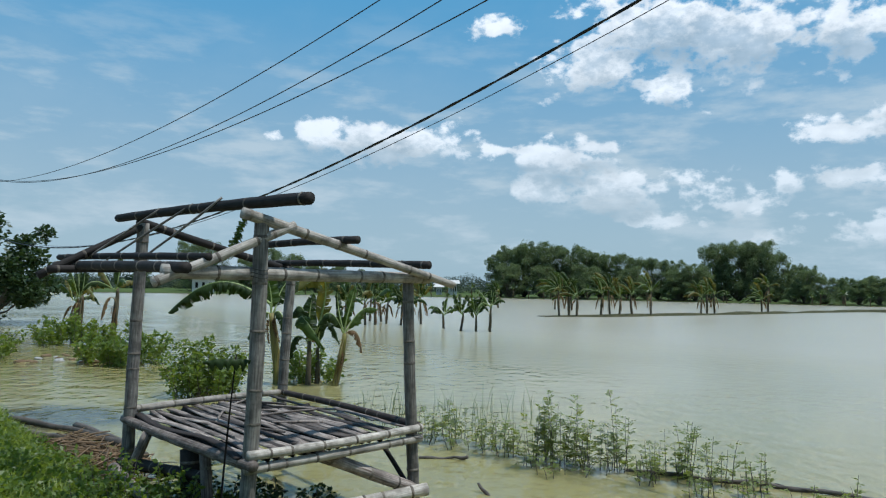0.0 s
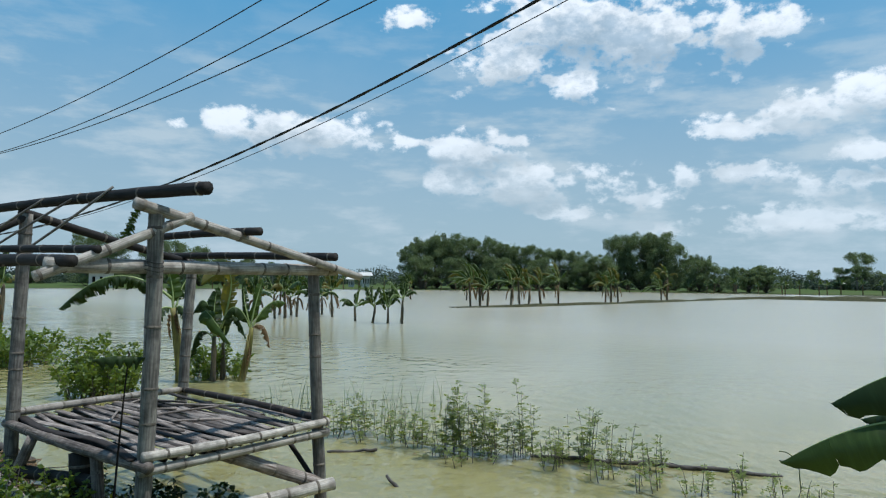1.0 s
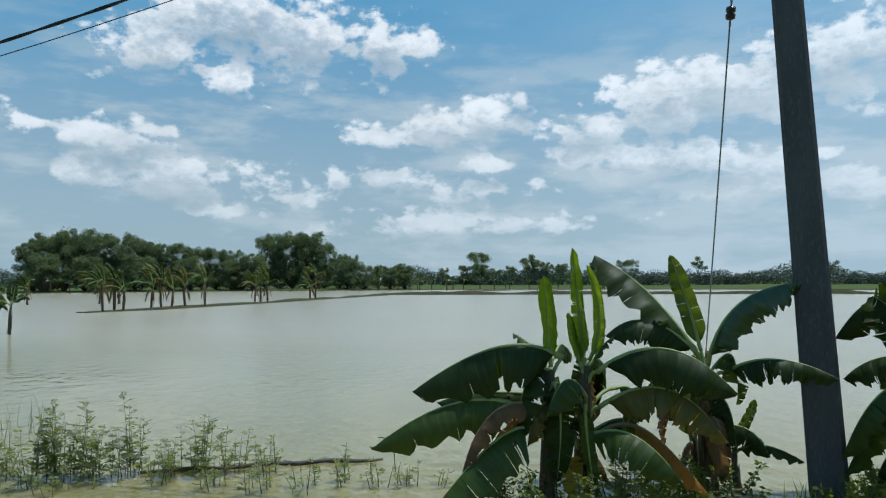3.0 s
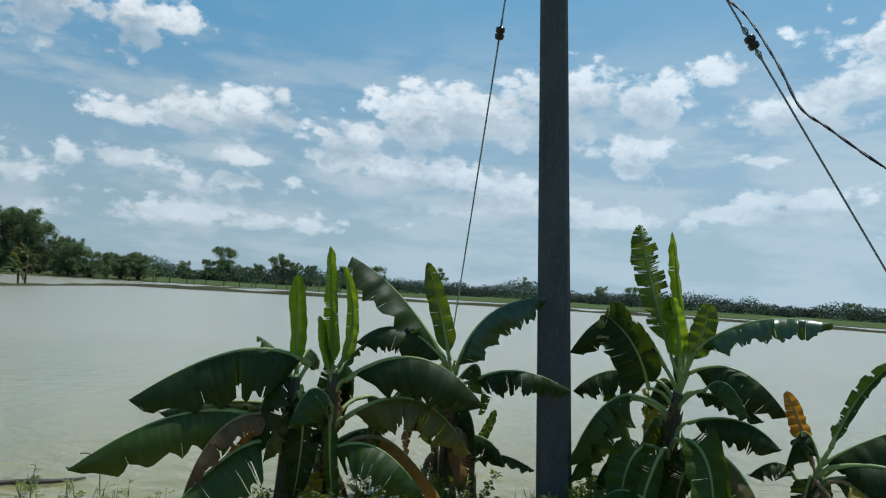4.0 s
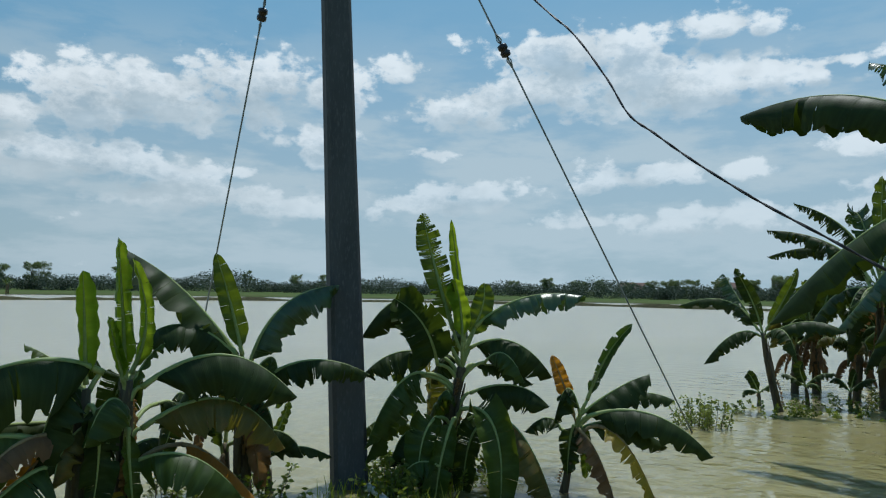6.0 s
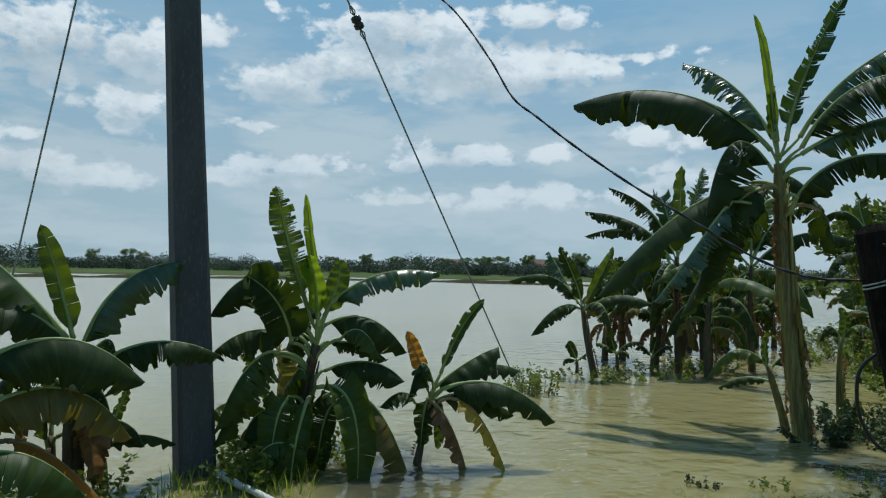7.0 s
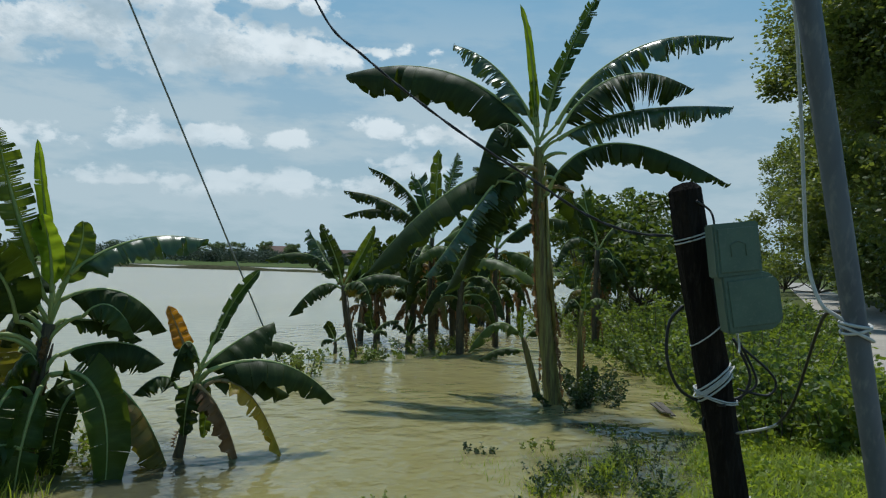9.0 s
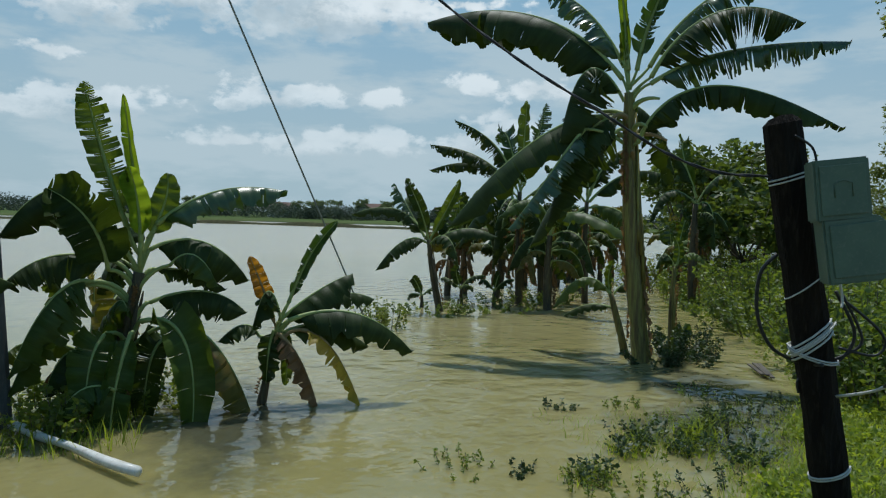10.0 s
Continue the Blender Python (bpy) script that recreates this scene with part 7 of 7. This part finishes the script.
TUFTS = [(5.95, -2.35, 0.32), (6.05, -1.9, 0.2), (5.75, -1.55, 0.22), (5.35, -0.98, 0.2), (5.65, -2.05, 0.22), (6.35, -2.9, 0.2), (5.35, -2.35, 0.2)]
for k, (x, y, h) in enumerate(TUFTS):
    top = thing("grass_tuft", "dark grass tuft rooted in a shallow puddle", "grass tuft", (x, y, 0), "tufts in the shallows")
    tagged(part("tussock", blades(150, lambda r: (r.gauss(0, 0.09), r.gauss(0, 0.09)), h * 0.5, h, 700 + k, 0.005, False, 0.7), M["grass"], top), kind="stuff")
    lv = Geo()
    leaf_cloud(lv, [(0.1 * math.cos(j * 2.2), 0.12 * math.sin(j * 2.2), 0.05 + 0.02 * (j % 3)) for j in range(7)], [0.09] * 7, 220, 0.045, np.random.default_rng(710 + k), flat=0.5)
    tagged(part("leaf_mat", lv, M["tree_leaf"], top), kind="stuff")


def puddle_grass(r):
    return r.uniform(4.6, 6.9), r.uniform(-4.4, -1.2)


single("puddle_grass", blades(2200, puddle_grass, 0.04, 0.16, 15, 0.004, False, 0.6), M["grass"], "thin grass blades standing in shallow puddles", "grass", kind="stuff")


def pole_grass(r):
    return r.uniform(6.6, 8.3), r.uniform(2.2, 3.6)


single("puddle_grass", blades(700, pole_grass, 0.08, 0.3, 16, 0.006, False, 0.4), M["grass"], "grass tufts round the pole's foot in the flood", "grass", kind="stuff")
for k, (x, y, h, w) in enumerate(((9.25, -4.75, 0.45, 0.7), (9.1, -4.5, 0.35, 0.9), (8.8, -4.1, 0.3, 0.8), (14.2, -3.9, 0.3, 1.4), (13.7, -2.4, 0.2, 1.0), (14.9, -5.2, 0.4, 1.2), (7.9, 3.0, 0.35, 0.7), (8.3, 2.3, 0.3, 0.9), (7.2, 2.8, 0.4, 0.6), (5.0, 4.6, 0.6, 0.9), (5.8, 4.4, 0.5, 1.0), (6.6, 4.1, 0.4, 0.8))):
    shrub("water_weed", "dark creeping weed in shallow flood", (x, y, 0), h, w, 500 + k, 24, 50, 0.055, M["tree_leaf" if k < 3 else "bush_leaf"], "weeds at the plants' feet", 0.6, "weed")

# right of the road: bamboo thicket and roadside trees
for k, (q, s, h, sp, n, low) in enumerate(((22, -5.2, 16, 5.4, 64000, 0.02), (27, -2.9, 17.5, 6.0, 44000, 0.36), (31, -2.6, 16, 5.6, 30000, 0.36), (25.5, -4.4, 16.5, 5.6, 64000, 0.02), (29.5, -4.3, 15, 5.2, 50000, 0.02), (34, -3.9, 14, 5.0, 32000, 0.02), (40, -3.3, 13, 4.9, 24000, 0.02), (47, -2.4, 12.5, 4.8, 20000, 0.02), (55, -1.0, 12, 4.8, 16000, 0.02), (63, 1.0, 10.5, 4.5, 12000, 0.02), (25, -10, 17, 5.5, 22000, 0.02), (33, -9.5, 16, 5.5, 20000, 0.02), (43, -9, 15, 5.5, 16000, 0.02))):
    p = ALONG * q + ACROSS * s
    tree("roadside_tree", "dense dark roadside tree with fine drooping leaves", (p.x, p.y, 0.4), h, sp, 520 + k, n, 0.2 if q < 32 else 0.26, M["bamboo_leaf"], "trees along the road", 20, low, -0.02, 0.09)
r = random.Random(3)
for k in range(8):
    q, s = 17 + 18 * r.random(), -3.7 - 0.5 * r.random()
    p = ALONG * q + ACROSS * s
    shrub("bush", "leafy roadside bush under the trees", (p.x, p.y, 0.4), 1.7, 1.8, 540 + k, 30, 60, 0.11, M["tree_leaf"], "bushes under the trees", 0.75)
tree("tree", "small broad-leaved tree beyond the banana clump", (20.5, -13.2, 0), 4.3, 2.0, 560, 2600, 0.24, M["grove_leaf"], "", 9, 0.3)
for k, (x, y, h, w) in enumerate(((21.2, -17.2, 4.6, 2.4), (18.2, -13.6, 3.4, 1.8), (26.0, -20.0, 5.0, 3.2), (31.0, -23.5, 5.2, 3.6))):
    tree("tree", "small broad-leaved tree beyond the banana clump", (x, y, 0), h, w, 566 + k, 3000, 0.24, M["grove_leaf"], "trees beyond the bananas", 12, 0.25)
tree("tree", "small broad-leaved tree beyond the banana clump", (24.5, -17.0, 0), 4.2, 2.6, 561, 3200, 0.24, M["grove_leaf"], "", 9, 0.3)
for k in range(20):
    u, v = rr.random(), rr.uniform(-0.8, 2.2)
    wild_banana((16.5 + 17 * u + 0.6 * v, -9.6 - 14.5 * u - 0.8 * v), rr.uniform(2.2, 3.5), 580 + k, "banana plant in a dark grove by the road", "banana grove by the road", n=6, length=1.3, dead=2)

# ---------------------------------------------------------------- small things
top = thing("gate_pillar", "old mossy masonry gate pillar beside the road", "pillar", tuple(ALONG * 22 + ACROSS * -3.2) + (0.35,))
g = Geo()
g.box(Matrix.Translation((0, 0, 0.75)), 0.42, 0.42, 1.5, 0.02)
part("shaft", g, M["brick"], top, smooth=False)
g = Geo()
g.box(Matrix.Translation((0, 0, 1.55)), 0.52, 0.52, 0.12, 0.02)
part("cap", g, M["brick"], top, smooth=False)


def log(name, label, pts, r, mat, category="log", group=""):
    g = Geo()
    c = Vector(pts[0])
    q = [Vector(p) - c for p in pts]
    dense = [a.lerp(b, k / 5) for a, b in zip(q, q[1:]) for k in range(5)] + [q[-1]]
    g.tube([p + Vector((0, 0, 0.01 * math.sin(i * 1.3))) for i, p in enumerate(dense)], [r * (1 + 0.15 * math.sin(i * 0.9)) for i in range(len(dense))], 8, wob=0.08)
    return single(name, g, M[mat], label, category, tuple(c), group)


top = thing("floating_log", "long dark waterlogged bamboo with snapped twigs in the flood", "log", (2.1, 8.35, 0))
g, r = Geo(), random.Random(8)
run = smooth_line([(0, 0, 0.0), (0.45, -0.18, 0.022), (0.9, -0.4, 0.012), (1.3, -0.52, 0.03), (1.6, -0.70, 0.02), (1.95, -0.82, 0.028), (2.3, -1.02, 0.01), (2.55, -1.06, -0.01)], 9)
g.tube(run, [0.026 * (1 + 0.28 * noise.noise((i * 0.35, 3, 0))) for i in range(len(run))], 8, wob=0.14)
part("culm", g, M["driftwood"], top)
for k in range(11):
    p = run[r.randrange(4, len(run) - 2)]
    a = r.random() * math.tau
    g = Geo()
    L = r.uniform(0.06, 0.22)
    g.tube([p, p + Vector((math.cos(a) * L * 0.6, math.sin(a) * L * 0.6, 0.02)), p + Vector((math.cos(a) * L, math.sin(a) * L, r.uniform(0.0, 0.09)))], [0.011, 0.008, 0.004], 5)
    part("twig", g, M["driftwood"], top)
top = thing("arching_stalk", "single thin arching stalk standing in the flood", "stalk", (4.5, 6.75, 0))
g = Geo()
g.tube(smooth_line([(0.02, 0, -0.1), (0.0, 0.0, 0.12), (-0.02, 0.0, 0.28), (-0.10, 0.03, 0.38), (-0.19, 0.05, 0.40)], 6), 0.006, 5)
part("stem", g, M["reed"], top)
log("floating_stick", "short dark stick poking out of the flood", [(0.45, 7.25, -0.03), (0.33, 7.4, 0.08)], 0.018, "driftwood", "stick", "floating sticks")
log("floating_stick", "pale floating stick with a raised end", [(-0.35, 8.75, 0.0), (0.05, 8.75, 0.01), (0.25, 8.65, 0.05)], 0.02, "driftwood", "stick", "floating sticks")
log("plastic_pipe", "old white plastic pipe lying half in the water", [(7.45, 3.22, 0.05), (6.9, 2.8, 0.06), (6.0, 2.12, 0.08)], 0.034, "pvc", "pipe")
g = Geo()
for k in range(3):
    g.box(Matrix.Translation((0.02 * k, (k - 1) * 0.055, 0.01 * (k % 2))) @ Matrix.Rotation(0.04 * (k - 1), 4, "Z"), 0.85 - 0.12 * k, 0.05, 0.018, 0.004)
ob = single("plank", g, M["driftwood"], "rotten brown split plank lying in wet weeds", "plank", (8.0, -4.93, 0.05))
ob.rotation_euler = (0, 0, radians(-30))
log("floating_log", "pale thin log among floating litter", [(-9.5, 18.1, 0.02), (-8.2, 17.7, 0.03)], 0.05, "straw")
for k, (x0, y0, x1, y1) in enumerate(((-6.6, 10.6, -4.0, 8.9), (-6.0, 9.7, -4.3, 8.8), (-5.4, 10.2, -3.6, 8.4))):
    log("floating_log", "dark drifted bamboo against the bank", [(x0, y0, 0.02), ((x0 + x1) / 2, (y0 + y1) / 2 + 0.1, 0.04), (x1, y1, 0.05)], 0.045, "driftwood", group="drifted bamboo")
g, r = Geo(), random.Random(21)
for _ in range(260):
    p = Vector((r.uniform(-4.9, -3.1), 0, 0.06 + 0.12 * r.random()))
    p.y = 8.9 + (p.x + 4.9) * -0.95 + r.uniform(-0.35, 0.35)
    a = r.random() * math.tau
    d = Vector((math.cos(a), math.sin(a), r.uniform(-0.15, 0.15))) * r.uniform(0.1, 0.35)
    g.tube([p - d, p + d], r.uniform(0.003, 0.010), 5)
single("straw_heap", g, M["straw"], "heap of drifted brown straw and sticks at the bank", "debris", kind="stuff")
r = random.Random(31)
for k in range(26):
    g = Geo()
    s = r.uniform(0.04, 0.13)
    bm = bmesh.new()
    bmesh.ops.create_icosphere(bm, subdivisions=2, radius=s)
    for v in bm.verts:
        v.co *= 1 + 0.4 * noise.noise(v.co * 9 + Vector((k, 0, 0)))
        v.co.z *= 0.45
    bm.verts.index_update()
    g.add([v.co.copy() for v in bm.verts], [[v.index for v in fc.verts] for fc in bm.faces])
    bm.free()
    single("litter", g, M["rubbish"] if k % 3 == 0 else M["straw"], "crumpled pale litter floating by the bushes", "litter", (-11.2 + r.uniform(0, 2.6), 18.3 + r.uniform(-0.5, 1.6), 0.01), "floating litter")


def house(bearing, dist, w, d, h, turn, label, wall="wall", roof="roof"):
    a = radians(bearing)
    top = thing("house", label, "house", (dist * math.sin(a), dist * math.cos(a), 0.1), "far village houses")
    top.rotation_euler = (0, 0, radians(turn))
    g = Geo()
    g.box(Matrix.Translation((0, 0, h / 2)), w, d, h, 0.05)
    part("wall", g, M[wall], top, smooth=False)
    g = Geo()
    e = 0.6
    g.add([(-w / 2 - e, -d / 2 - e, h), (w / 2 + e, -d / 2 - e, h), (w / 2 + e, d / 2 + e, h), (-w / 2 - e, d / 2 + e, h), (-w / 2 - e, 0, h + d * 0.38), (w / 2 + e, 0, h + d * 0.38)], [(0, 1, 5, 4), (2, 3, 4, 5), (0, 4, 3), (1, 2, 5), (0, 3, 2, 1)])
    part("roof", g, M[roof], top, smooth=False)
    for k in (-0.3, 0.0, 0.3):
        g = Geo()
        g.box(Matrix.Translation((k * w, -d / 2 - 0.03, h * 0.55)), w * 0.12, 0.1, h * 0.4, 0.01)
        part("window", g, M["charred"], top, smooth=False)


house(0.2, 150, 1.6, 2, 2.6, 10, "small white plastered house by the far woods", roof="wall")
house(-0.9, 152, 1.2, 2, 1.8, 0, "small grey house by the far woods", roof="wall")
house(102.0, 236, 9, 6, 3.2, 80, "low far house with a pale red roof")
house(94.5, 240, 7, 6, 2.8, 90, "low far house among trees")
house(108.0, 235, 8, 6, 2.6, 100, "low far house among trees")
house(-19.5, 140, 4, 4, 2.6, 20, "small far shed beyond the flood", roof="wall")
